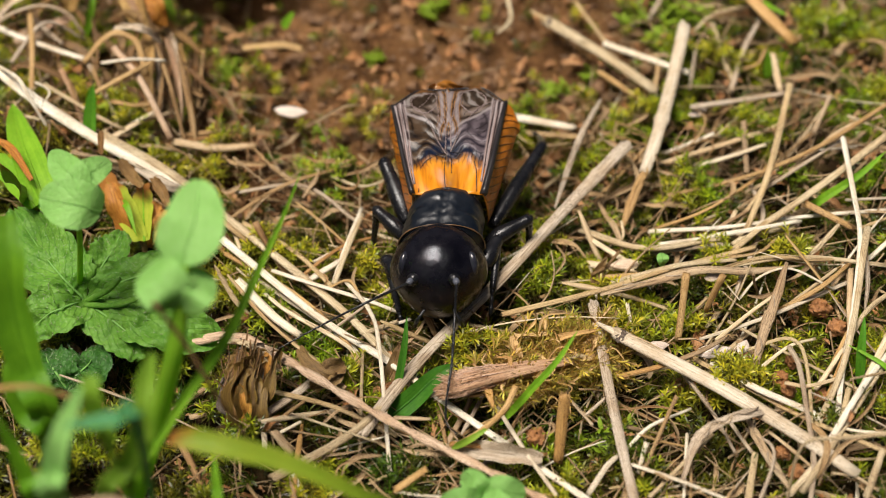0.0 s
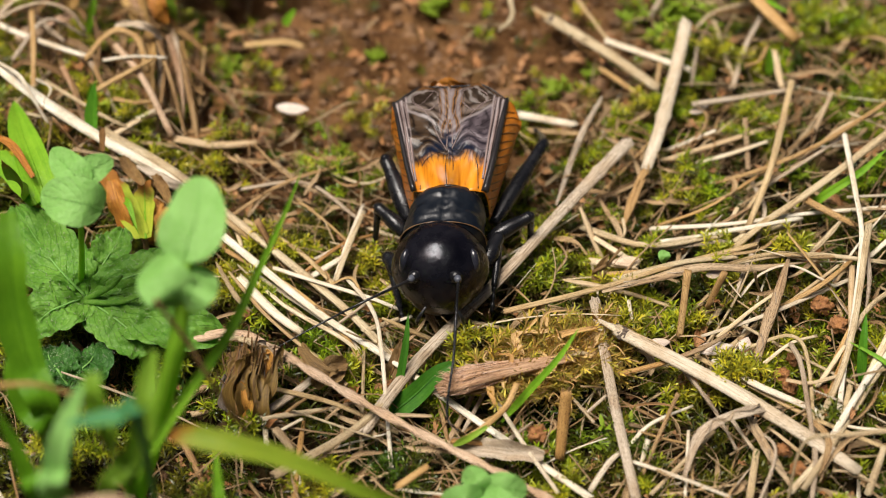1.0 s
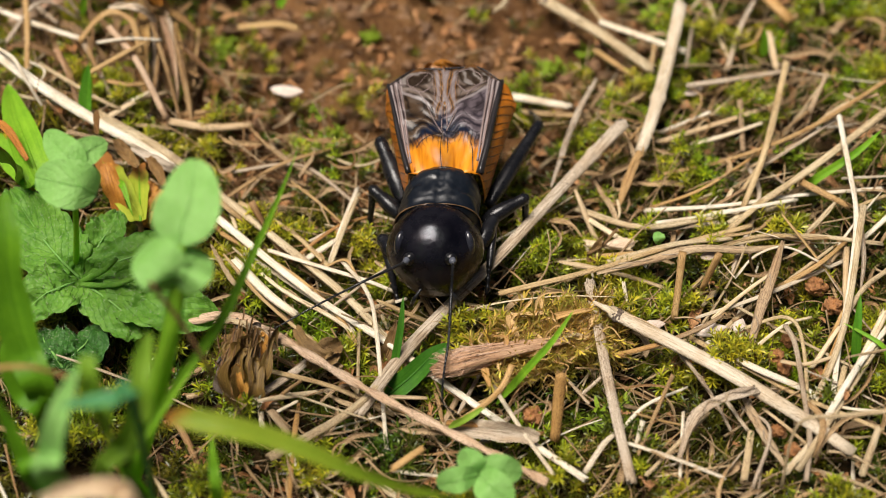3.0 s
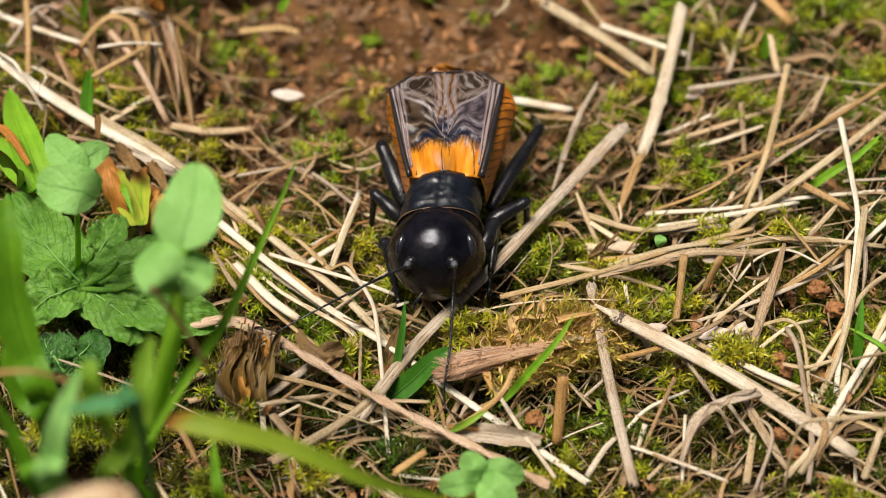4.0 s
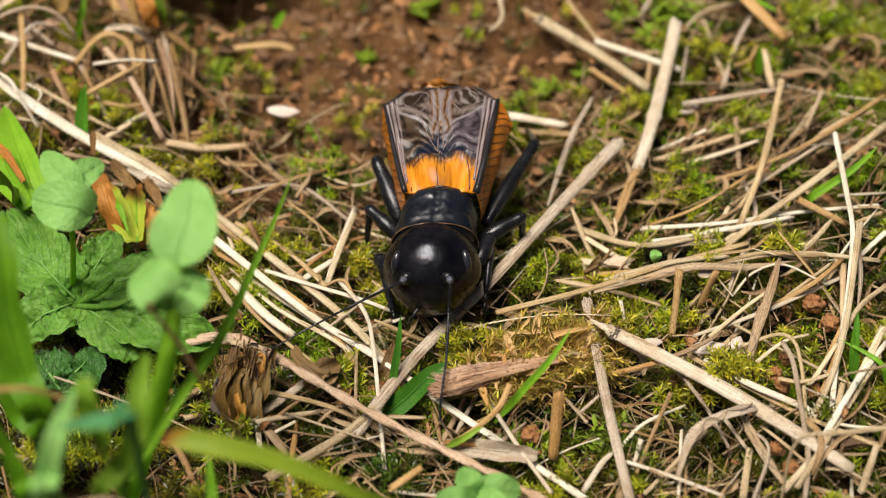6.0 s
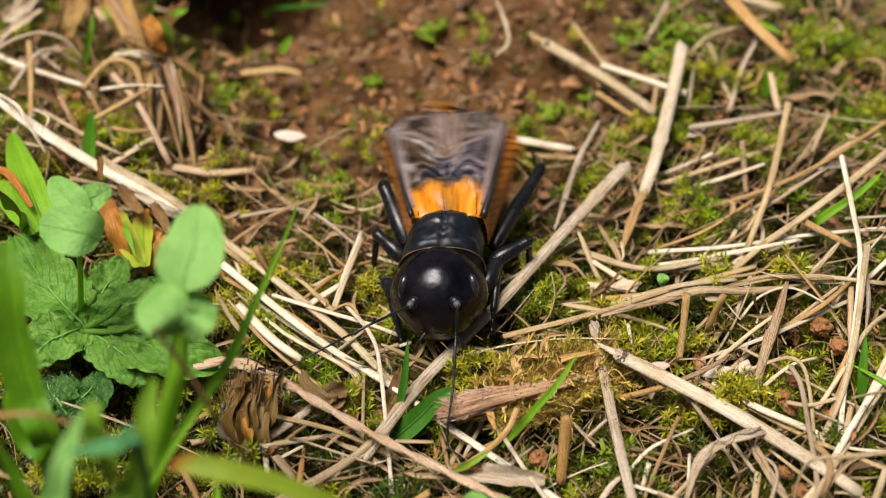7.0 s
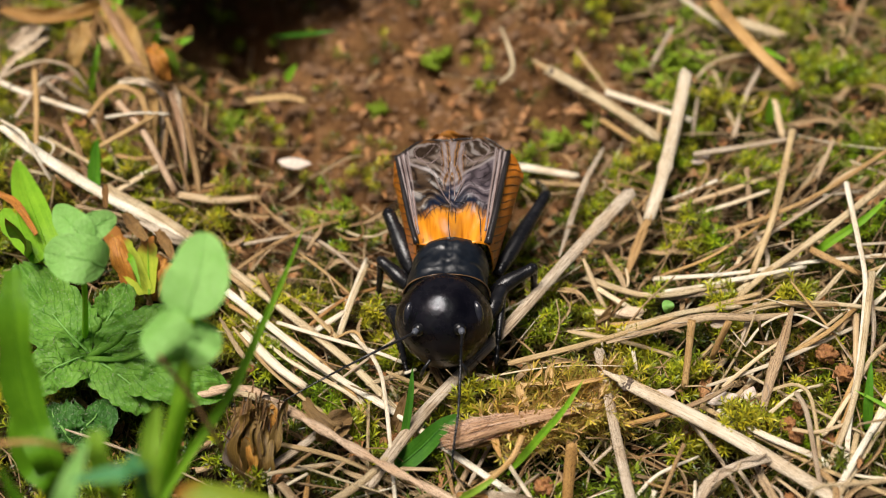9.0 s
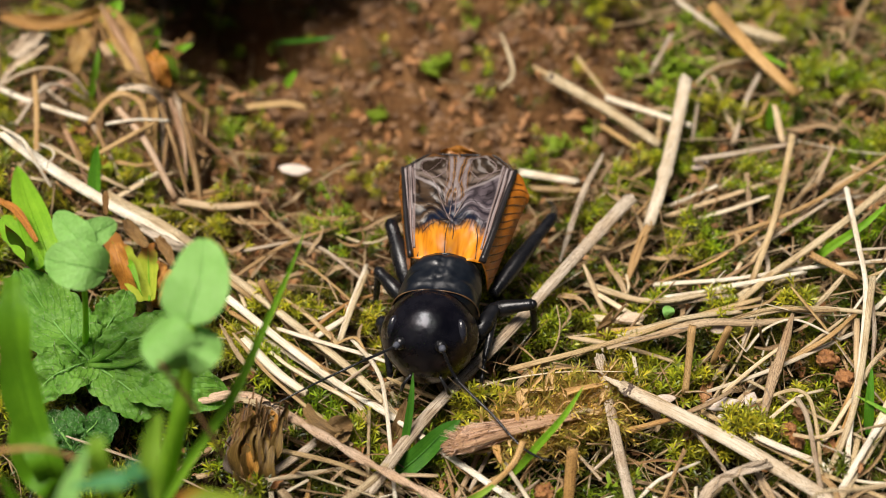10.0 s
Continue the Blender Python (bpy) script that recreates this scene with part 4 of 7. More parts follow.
dry_straw([(18.56, 0.59, 2.02), (21.99, 0.75, 3.38), (25.45, 0.53, 3.39), (28.24, 1.34, 2.66)], 0.27, STRAW, split=True)
dry_straw([(20.33, -1.63, 1.90), (21.62, -0.82, 3.13), (23.69, -0.62, 3.70), (26.61, -1.51, 2.63)], 0.12, PALE)
dry_straw([(18.37, -5.06, 1.45), (20.69, -3.80, 2.88), (22.88, -1.63, 2.42)], 0.17, PALE)
dry_straw([(22.85, -2.83, 2.03), (25.46, -2.01, 3.29), (27.97, 0.62, 2.85)], 0.21, AMBER)
dry_straw([(23.38, -2.44, 1.94), (26.84, -0.38, 3.45)], 0.15, STRAW)
dry_straw([(25.14, 1.33, 2.43), (26.64, 2.75, 3.06), (28.14, 4.49, 3.38)], 0.24, STRAW, split=True)
dry_straw([(27.86, -0.40, 3.36), (27.13, -3.80, 3.56), (27.07, -5.91, 2.25)], 0.23, PALE)
dry_straw([(29.13, 2.51, 3.87), (28.98, -0.84, 3.15), (28.39, -3.59, 2.41)], 0.25, GREY, split=True)
dry_straw([(31.34, 2.81, 3.28), (29.58, 1.46, 2.53)], 0.22, PALE)
dry_straw([(29.06, 3.66, 3.21), (31.78, 5.05, 3.16)], 0.16, STRAW)
dry_straw([(25.89, -7.44, 1.75), (28.07, -4.44, 3.37), (30.50, -1.96, 2.95)], 0.23, STRAW)
dry_straw([(25.45, -8.04, 1.59), (26.96, -5.45, 2.69)], 0.23, AMBER)
dry_straw([(14.83, -11.60, 3.47), (13.82, -13.30, 2.22), (12.48, -15.97, 1.07)], 0.16, STRAW)
dry_straw([(11.58, -14.30, 1.49), (13.13, -13.00, 2.25), (16.00, -10.99, 1.49)], 0.13, PALE)
dry_straw([(9.12, -16.94, 0.50), (10.22, -15.53, 1.31), (11.00, -14.66, 1.32)], 0.20, PALE)
dry_straw([(15.56, -8.12, 2.16), (16.57, -10.73, 2.57), (17.69, -11.97, 1.69)], 0.16, GREY, split=True)
dry_straw([(15.60, -12.90, 1.36), (14.96, -17.75, 0.67)], 0.12, PALE)
dry_straw([(15.71, -14.83, 1.13), (15.38, -17.78, 0.72)], 0.12, STRAW)
dry_straw([(12.80, -14.19, 1.99), (12.33, -15.44, 0.83)], 0.20, PALE)
dry_straw([(7.98, -9.52, 1.19), (9.56, -12.28, 1.50)], 0.14, GREY)
dry_straw([(9.13, -11.40, 1.20), (10.45, -10.48, 1.91)], 0.13, GREY)
dry_straw([(17.76, -7.74, 2.05), (20.30, -10.09, 2.46), (23.39, -11.66, 2.16), (23.99, -12.20, 1.98)], 0.27, PALE)
dry_straw([(24.09, -11.70, 1.81), (25.64, -13.25, 2.28), (28.34, -13.82, 2.56)], 0.14, PALE)
dry_straw([(20.61, -7.98, 1.64), (22.60, -7.23, 3.28), (24.70, -5.80, 2.42)], 0.17, PALE)
dry_straw([(22.66, -7.44, 3.41), (22.98, -9.25, 3.62), (23.16, -12.65, 2.67), (23.21, -15.63, 1.91), (22.61, -18.34, 1.52)], 0.20, GREY, flat=0.5)
dry_straw([(22.29, -9.54, 2.37), (23.53, -10.31, 3.02), (25.99, -9.14, 2.52)], 0.18, PALE, flat=0.4)
dry_straw([(24.16, -9.95, 2.18), (26.37, -6.85, 2.61)], 0.17, PALE)
dry_straw([(24.96, -10.57, 2.07), (25.73, -8.88, 2.60), (26.98, -6.29, 2.41)], 0.29, AMBER)
dry_straw([(26.18, -10.22, 2.52), (25.20, -13.08, 2.06), (24.52, -15.83, 0.88)], 0.20, STRAW)
dry_straw([(23.95, -14.53, 1.26), (25.26, -12.92, 2.72), (27.13, -10.15, 3.00), (29.44, -7.25, 3.24)], 0.24, PALE)
dry_straw([(20.75, -12.68, 1.43), (21.86, -14.70, 2.13), (23.22, -15.52, 1.29)], 0.14, PALE)
dry_straw([(19.40, -12.26, 2.18), (20.27, -14.82, 2.01), (21.55, -17.24, 1.28)], 0.46, GREY, split=True, flat=0.4)
dry_straw([(18.97, -17.70, 0.73), (19.63, -14.86, 1.70)], 0.27, STRAW, flat=0.5)
dry_straw([(21.37, -17.76, 1.53), (23.27, -15.66, 1.72)], 0.27, PALE, flat=0.4)
dry_straw([(24.43, -15.96, 1.29), (25.59, -16.52, 1.77), (27.04, -17.22, 1.24)], 0.12, PALE)
dry_straw([(26.32, -17.52, 1.07), (27.49, -15.06, 2.44)], 0.25, STRAW)
dry_straw([(18.36, -11.65, 1.27), (19.52, -14.39, 1.43)], 0.16, GREY)
dry_straw([(16.71, 13.59, 1.31), (20.24, 14.45, 2.46)], 0.19, PALE)
dry_straw([(18.87, 12.29, 1.24), (21.23, 12.41, 2.00), (23.99, 13.34, 2.39)], 0.19, PALE)
dry_straw([(22.63, 15.56, 2.73), (22.48, 11.22, 1.56)], 0.23, GREY, flat=0.5)
dry_straw([(15.30, 5.95, 0.95), (18.80, 6.22, 2.57), (23.47, 10.15, 2.40)], 0.16, AMBER)
dry_straw([(18.30, 4.67, 1.27), (20.30, 5.15, 2.50), (22.86, 7.49, 1.88)], 0.20, GREY)
dry_straw([(19.91, 4.52, 1.77), (20.84, 5.90, 2.77)], 0.18, PALE)
dry_straw([(20.69, 4.98, 1.76), (23.20, 8.53, 2.81)], 0.16, STRAW)
dry_straw([(23.19, 8.83, 2.01), (25.27, 9.32, 3.41), (29.39, 12.39, 3.82)], 0.20, GREY)
dry_straw([(25.78, 5.82, 3.52), (27.25, 4.57, 3.53), (28.86, 4.04, 2.93)], 0.34, AMBER)
dry_straw([(28.69, 6.38, 3.43), (31.98, 6.49, 3.54)], 0.14, GREY)
dry_straw([(24.15, 8.53, 1.85), (25.23, 5.89, 2.44), (25.30, 4.97, 1.65)], 0.12, GREY)
dry_straw([(27.65, 14.13, 2.87), (29.10, 16.70, 4.26)], 0.21, GREY)
dry_straw([(30.28, 15.33, 3.50), (33.34, 13.46, 3.31)], 0.17, STRAW)
dry_straw([(-13.98, -0.54, 2.26), (-11.63, -3.24, 2.02), (-9.73, -4.69, 1.59)], 0.36, PALE, label='pale straw with a cut porous end')
dry_straw([(-14.35, 1.33, 1.64), (-10.95, -2.31, 1.57), (-7.71, -4.34, 1.19), (-6.06, -5.35, 0.62), (-5.54, -6.38, 0.19)], 0.23, PALE, split=True)
dry_straw([(-11.90, 1.68, 1.04), (-9.40, 0.45, 1.20), (-5.19, -1.66, 1.65), (-3.18, -2.08, 0.96)], 0.19, PALE)
dry_straw([(-9.30, 1.46, 0.45), (-7.39, 2.29, 1.32)], 0.26, PALE)
dry_straw([(-9.13, 2.97, 0.60), (-7.29, 3.61, 1.32)], 0.18, PALE)
dry_straw([(-7.58, 0.74, 0.77), (-6.73, 3.17, 1.77), (-5.81, 7.16, 1.18)], 0.20, STRAW)
dry_straw([(-8.12, 0.34, 0.62), (-6.46, -0.25, 2.12), (-5.55, -1.94, 1.96)], 0.16, AMBER)
dry_straw([(-5.54, -3.75, 0.52), (-3.16, -3.14, 1.10)], 0.23, STRAW)
dry_straw([(-4.16, -3.46, 0.76), (-2.32, -2.72, 0.86)], 0.17, PALE)
dry_straw([(-10.83, -13.05, 1.32), (-9.12, -12.19, 1.68)], 0.16, PALE)
dry_straw([(-10.67, -13.03, 1.53), (-9.65, -13.96, 0.74)], 0.32, GREY)
dry_straw([(-2.89, -18.51, 3.04), (-1.10, -17.76, 4.09)], 0.27, AMBER)
dry_straw([(-12.55, -11.56, 1.17), (-10.31, -12.12, 1.29)], 0.22, GREY, split=True)
dry_straw([(-9.36, -15.96, 1.06), (-8.43, -17.47, 0.40)], 0.16, PALE)
dry_straw([(0.58, -13.41, 0.97), (3.08, -14.12, 1.55), (6.49, -14.35, 1.03)], 0.25, AMBER)
dry_straw([(-3.08, -11.25, 0.89), (-0.88, -11.26, 0.78)], 0.18, GREY)
dry_straw([(-15.91, 1.43, 1.88), (-14.29, -1.55, 1.64), (-13.16, -2.20, 0.63)], 0.25, STRAW, split=True)
dry_straw([(-18.59, 8.25, 2.12), (-15.43, 5.14, 2.17), (-13.86, 4.40, 1.08)], 0.26, STRAW)
dry_straw([(-15.23, 6.19, 0.99), (-14.31, 3.23, 1.71)], 0.16, PALE)
dry_straw([(-35.27, 25.32, 4.03), (-31.96, 22.55, 4.83), (-27.43, 20.68, 4.54)], 0.31, PALE)
dry_straw([(-33.43, 17.90, 6.34), (-30.83, 14.42, 7.91), (-29.82, 12.97, 7.15), (-28.75, 11.83, 5.68)], 0.18, PALE, flat=0.4)
dry_straw([(-28.41, 34.57, 5.33), (-26.64, 30.91, 5.42), (-25.16, 28.34, 4.78), (-23.23, 25.93, 2.52)], 0.38, ROSE, split=True, label='shredded amber grass sheath standing by the burrow')
dry_straw([(-27.70, 33.62, 5.43), (-25.71, 30.02, 4.66), (-23.56, 26.14, 2.59)], 0.45, TAWNY, split=True)
dry_straw([(-27.03, 33.40, 5.02), (-24.68, 28.81, 4.42), (-23.01, 26.45, 2.22)], 0.41, TAWNY, split=True)
dry_straw([(-28.75, 33.40, 5.04), (-26.89, 29.80, 4.27), (-25.13, 28.02, 2.16)], 0.36, BROWN, split=True)
dry_straw([(-23.05, 28.61, 4.54), (-22.19, 26.39, 3.98), (-21.29, 24.34, 2.16)], 0.36, BROWN, split=True)
dry_straw([(-21.10, 23.52, 4.82), (-20.25, 20.92, 4.11), (-19.32, 17.81, 1.89)], 0.22, GREY, split=True)
dry_straw([(-23.06, 22.88, 5.36), (-22.44, 19.93, 4.12), (-22.34, 17.92, 1.84)], 0.30, BROWN, split=True)
dry_straw([(-26.50, 32.36, 4.91), (-24.91, 28.48, 4.10), (-23.86, 26.37, 2.59)], 0.34, ROSE, split=True)
dry_straw([(-33.08, 35.43, 2.94), (-30.05, 35.06, 3.74), (-27.83, 37.31, 3.23)], 0.61, BROWN, split=True, label='brown dead grass stem on the bank')
dry_straw([(-37.93, 37.64, 2.11), (-35.60, 35.70, 2.43), (-32.62, 35.26, 2.71)], 0.47, BROWN, split=True)
dry_straw([(-35.75, 26.93, 3.09), (-34.57, 28.81, 3.91), (-32.74, 31.27, 3.14)], 0.34, GREY, flat=0.5)
dry_straw([(-33.50, 28.79, 2.75), (-30.90, 26.83, 4.80), (-29.25, 25.94, 4.45), (-28.77, 25.94, 2.73)], 0.22, GREY, flat=0.5)
dry_straw([(-32.50, 26.29, 4.91), (-32.04, 23.43, 4.24), (-31.72, 20.58, 2.88)], 0.24, TAWNY)
dry_straw([(-24.94, 21.86, 6.60), (-23.38, 21.45, 7.12), (-22.23, 21.79, 6.39)], 0.32, PALE, flat=0.3)
dry_straw([(-21.43, 22.69, 4.92), (-20.46, 19.99, 4.04), (-19.80, 17.10, 1.94)], 0.30, ROSE, split=True)
dry_straw([(-19.75, 19.83, 4.04), (-19.69, 17.88, 2.12)], 0.26, GREY, split=True)
dry_straw([(-22.33, 22.22, 5.04), (-21.73, 19.53, 3.88), (-21.51, 17.73, 1.99)], 0.26, GREY, split=True)
dry_straw([(-27.23, 20.98, 4.18), (-25.86, 17.66, 4.41), (-25.29, 16.98, 3.30)], 0.19, TAWNY)
dry_straw([(-25.27, 17.07, 3.49), (-22.36, 17.18, 2.96)], 0.26, TAWNY)
dry_straw([(-32.65, 27.20, 2.95), (-29.99, 23.75, 3.36)], 0.18, GREY)
dry_straw([(-30.45, 20.73, 3.01), (-31.87, 14.68, 4.87)], 0.19, STRAW)
dry_straw([(-28.43, 18.75, 4.09), (-27.26, 16.07, 3.55)], 0.25, TAWNY, split=True)
dry_straw([(-31.76, 19.73, 3.31), (-29.20, 15.76, 5.54), (-29.91, 15.09, 4.47)], 0.13, PALE)
dry_straw([(-31.90, 14.46, 4.50), (-27.55, 13.30, 4.33)], 0.19, STRAW)
dry_straw([(-30.68, 27.90, 1.77), (-32.19, 22.19, 3.26)], 0.18, STRAW)
grass_blade([(-21.91, 26.08, 6.90), (-21.88, 25.91, 4.91), (-22.02, 27.35, 1.47)], 1.78, GRASS_TIP, label='short green grass shoot browned at the edge', blunt=True)
grass_blade([(-28.22, 34.78, 4.60), (-26.33, 31.35, 4.80), (-24.82, 28.09, 4.40), (-23.97, 26.21, 3.00)], 2.0, SHEATH, label='torn tawny grass sheath beside the burrow', blunt=True)
grass_blade([(-36.57, 34.19, 4.60), (-33.11, 32.35, 5.20), (-30.45, 32.87, 5.00), (-28.34, 35.18, 4.20)], 1.3, SHEATH, label='torn tawny grass sheath beside the burrow', blunt=True)
dry_straw([(-24.96, 20.43, 5.80), (-22.63, 17.31, 5.20), (-20.33, 13.68, 2.80)], 0.30, ROSEPALE)
dry_straw([(-25.61, 18.81, 5.70), (-23.36, 18.88, 6.00), (-21.12, 19.68, 5.20)], 0.20, PALE)
dry_straw([(-25.90, 16.54, 4.80), (-23.72, 17.15, 5.80), (-21.94, 19.07, 5.60)], 0.26, AMBER)
dry_straw([(-24.56, 15.88, 4.40), (-23.09, 15.24, 4.60), (-21.95, 15.81, 4.20)], 0.25, AMBER)
dry_straw([(-23.53, 14.32, 3.40), (-22.46, 14.44, 3.90), (-21.57, 15.36, 3.80)], 0.23, PALE)
dry_straw([(-27.41, 20.30, 4.60), (-26.14, 21.20, 5.80), (-24.75, 21.34, 6.60), (-23.25, 20.65, 6.20), (-22.57, 18.88, 4.60)], 0.28, AMBER, flat=0.4)
dry_straw([(-27.33, 20.68, 4.40), (-25.59, 17.40, 4.00), (-24.11, 14.72, 2.60)], 0.21, GREY)
dry_straw([(-24.33, 16.15, 3.60), (-23.51, 14.19, 3.40), (-22.84, 13.34, 2.00)], 0.21, GREY, split=True)
dry_straw([(-32.21, 25.12, 5.60), (-31.39, 20.70, 5.00), (-31.16, 17.56, 3.60)], 0.25, AMBER)
dry_straw([(-34.40, 24.02, 5.60), (-33.04, 24.76, 6.00), (-31.18, 25.18, 6.20), (-29.26, 24.92, 5.60), (-28.15, 24.26, 4.20)], 0.21, GREY, flat=0.5)
dry_straw([(-32.08, 25.39, 4.60), (-29.64, 23.03, 4.20)], 0.21, GREY)
dry_straw([(-21.21, 23.18, 4.80), (-20.21, 19.72, 4.20), (-19.78, 16.76, 3.00), (-19.86, 15.12, 1.60)], 0.17, ROSEPALE, split=True)
dry_straw([(-19.92, 20.19, 3.80), (-19.17, 17.30, 3.20), (-18.56, 15.28, 1.20)], 0.20, TAWNY, split=True)
dry_straw([(-21.29, 19.50, 4.40), (-21.35, 16.88, 3.60), (-21.74, 14.55, 1.80)], 0.21, TAWNY, split=True)
dry_straw([(-19.38, 14.60, 1.60), (-17.59, 14.86, 1.80), (-16.54, 16.05, 1.40)], 0.23, TAWNY)
dry_straw([(-29.23, 19.87, 4.20), (-28.04, 17.64, 3.60), (-26.94, 14.89, 2.60)], 0.24, ROSE)
dry_straw([(-23.34, 13.51, 2.20), (-21.75, 13.14, 2.40), (-19.79, 13.60, 1.60)], 0.24, STRAW)
grass_blade([(-22.96, 23.26, 5.60), (-22.37, 20.55, 5.00), (-22.40, 18.49, 4.20), (-22.09, 16.51, 2.80)], 0.9, SHEATH, label='torn amber grass sheath beside the burrow', blunt=True)
grass_blade([(-20.56, 23.36, 3.80), (-19.71, 19.62, 3.20), (-18.93, 16.51, 1.60)], 0.7, SHEATH, label='torn amber grass sheath beside the burrow', blunt=True)
grass_blade([(-28.83, 30.26, 6.00), (-29.11, 28.03, 5.60), (-29.75, 27.16, 4.20)], 1.5, SHEATH, label='tan dead leaf on the bank', blunt=True)
grass_blade([(-34.84, 28.18, 5.40), (-33.53, 28.55, 6.00), (-32.62, 30.53, 5.40)], 1.2, PINKLEAF, label='silvery white withered leaf scrap', blunt=True)
grass_blade([(-34.67, 26.36, 5.00), (-33.19, 26.89, 5.80), (-32.10, 29.70, 5.00)], 0.7, PINKLEAF, label='silvery white withered leaf scrap', blunt=True)
grass_blade([(-27.41, 28.58, 6.00), (-26.73, 27.13, 6.20), (-26.22, 26.82, 5.20)], 0.6, PINKLEAF, label='silvery white withered leaf scrap', blunt=True)
grass_blade([(-24.99, 21.90, 6.60), (-23.36, 21.25, 7.20), (-22.30, 21.55, 6.40), (-21.72, 21.93, 5.20)], 0.6, PINKLEAF, label='white curled dry leaf on the bank', blunt=True)
grass_blade([(-23.08, 26.65, 6.40), (-22.30, 25.03, 6.20), (-21.93, 24.64, 4.60)], 1.4, AMBERLEAF, label='orange-brown torn leaf standing by the burrow', blunt=True)
grass_blade([(-30.96, 24.52, 4.60), (-29.94, 24.70, 5.00), (-29.09, 26.02, 4.40)], 0.6, ROSE, label='pinkish brown withered leaf scrap', blunt=True)
grass_blade([(-25.91, 16.72, 3.80), (-25.46, 15.94, 3.80), (-25.65, 16.37, 2.40)], 0.7, DYING, label='small yellowed leaf on the bank', blunt=True)
grass_blade([(-22.68, 28.11, 5.20), (-21.97, 26.31, 4.60), (-21.57, 25.80, 3.00)], 1.2, SHEATH, label='torn tawny grass sheath beside the burrow', blunt=True)
grass_blade([(-20.54, 30.96, 3.97), (-21.68, 30.79, 3.54), (-23.57, 33.57, 0.64)], 0.74, GRASS)
grass_blade([(-23.19, 31.42, 5.26), (-23.74, 31.83, 3.54), (-24.47, 33.22, 0.74)], 1.11, GRASS)
grass_blade([(-27.82, 29.15, 5.06), (-28.13, 27.61, 3.69), (-28.79, 27.18, 1.43)], 0.63, GRASS)
grass_blade([(-26.12, 15.94, 5.78), (-26.40, 16.34, 3.30)], 0.94, GRASS)
grass_blade([(-26.51, 34.22, 6.12), (-27.30, 33.87, 5.25), (-28.81, 35.84, 3.27)], 1.57, GRASS)
grass_blade([(-34.76, 29.26, 4.53), (-33.62, 29.74, 5.00), (-33.55, 33.44, 3.25), (-33.52, 33.62, 1.48)], 1.59, PINKLEAF, label='silvery white withered leaf scrap', blunt=True)
grass_blade([(-27.61, 30.44, 4.65), (-26.82, 29.35, 4.32), (-26.56, 29.64, 2.66)], 1.00, YELLOW, blunt=True)
dry_straw([(19.62, 36.24, 3.79), (21.59, 33.10, 3.96), (23.74, 31.17, 3.29)], 0.30, PALE)
dry_straw([(22.04, 33.23, 5.22), (24.48, 27.88, 4.85), (27.34, 24.01, 3.75)], 0.58, AMBER, label='thick golden straw with an open end')
dry_straw([(20.21, 27.09, 2.23), (21.76, 28.11, 3.02), (25.06, 29.32, 3.18)], 0.18, STRAW)
dry_straw([(16.76, 28.92, 2.01), (18.63, 31.99, 3.45)], 0.25, GREY)
dry_straw([(21.42, 26.19, 3.49), (21.98, 22.65, 2.79), (22.82, 21.05, 1.70)], 0.22, STRAW)
dry_straw([(22.36, 20.23, 1.71), (23.56, 23.30, 3.38), (25.33, 27.10, 3.51)], 0.24, GREY)
dry_straw([(24.67, 33.99, 2.56), (27.81, 31.76, 2.89)], 0.56, STRAW)
dry_straw([(19.24, 20.87, 1.45), (19.98, 24.30, 2.63)], 0.16, GREY)
dry_straw([(16.92, 22.74, 2.52), (16.17, 18.61, 1.13)], 0.22, STRAW)
dry_straw([(25.77, 22.99, 3.02), (26.08, 19.94, 2.12)], 0.31, PALE, flat=0.5)
dry_straw([(23.46, 21.88, 2.54), (24.39, 21.46, 3.45), (25.55, 24.51, 2.36)], 0.26, AMBER, flat=0.5)
grass_blade([(25.03, 21.73, 4.62), (25.29, 21.32, 2.11)], 0.70, GRASS)
grass_blade([(27.25, 26.39, 4.26), (26.01, 29.28, 3.19), (26.06, 31.62, 1.87)], 0.55, GRASS)
grass_blade([(-24.33, -12.48, 20.62), (-24.21, -14.43, 18.78), (-24.22, -15.82, 16.10), (-23.59, -17.50, 13.15), (-22.80, -18.75, 10.60), (-24.60, -14.50, -0.60)], 2.1, MIDGRASS, face=(0.15, -0.7, 0.6), label='thick green grass stem with a cut pale top, out of focus', blunt=True)
grass_blade([(-24.29, -16.32, 14.25), (-24.49, -17.73, 12.93), (-23.91, -18.51, 10.82), (-22.68, -18.73, 9.25), (-24.00, -14.00, -0.50)], 1.7, MIDGRASS, face=(0.1, -0.5, 0.8), label='green grass sheath, out of focus')
grass_blade([(-22.86, -25.37, 19.47), (-22.21, -26.02, 17.49), (-21.65, -26.70, 15.49), (-21.25, -26.97, 13.86), (-21.50, -22.00, -0.60)], 1.0, MIDGRASS, face=(0.2, -0.5, 0.8))
grass_blade([(-17.45, -26.88, 23.56), (-18.00, -27.88, 22.63), (-18.55, -28.97, 21.59), (-19.06, -29.47, 19.75), (-19.19, -29.89, 17.98), (-19.80, -22.50, -0.60)], 1.35, LEAF, face=(0.1, -0.4, 0.9), label='pale crumpled green leaf, out of focus')
grass_blade([(-17.07, -26.65, 23.79), (-16.96, -27.38, 23.09), (-16.92, -27.46, 21.65), (-16.55, -27.86, 19.90), (-18.50, -20.00, -0.60)], 1.15, PALEGRASS, face=(0, -0.4, 0.9), label='yellow-green sprout with a pale tip, out of focus', blunt=True)
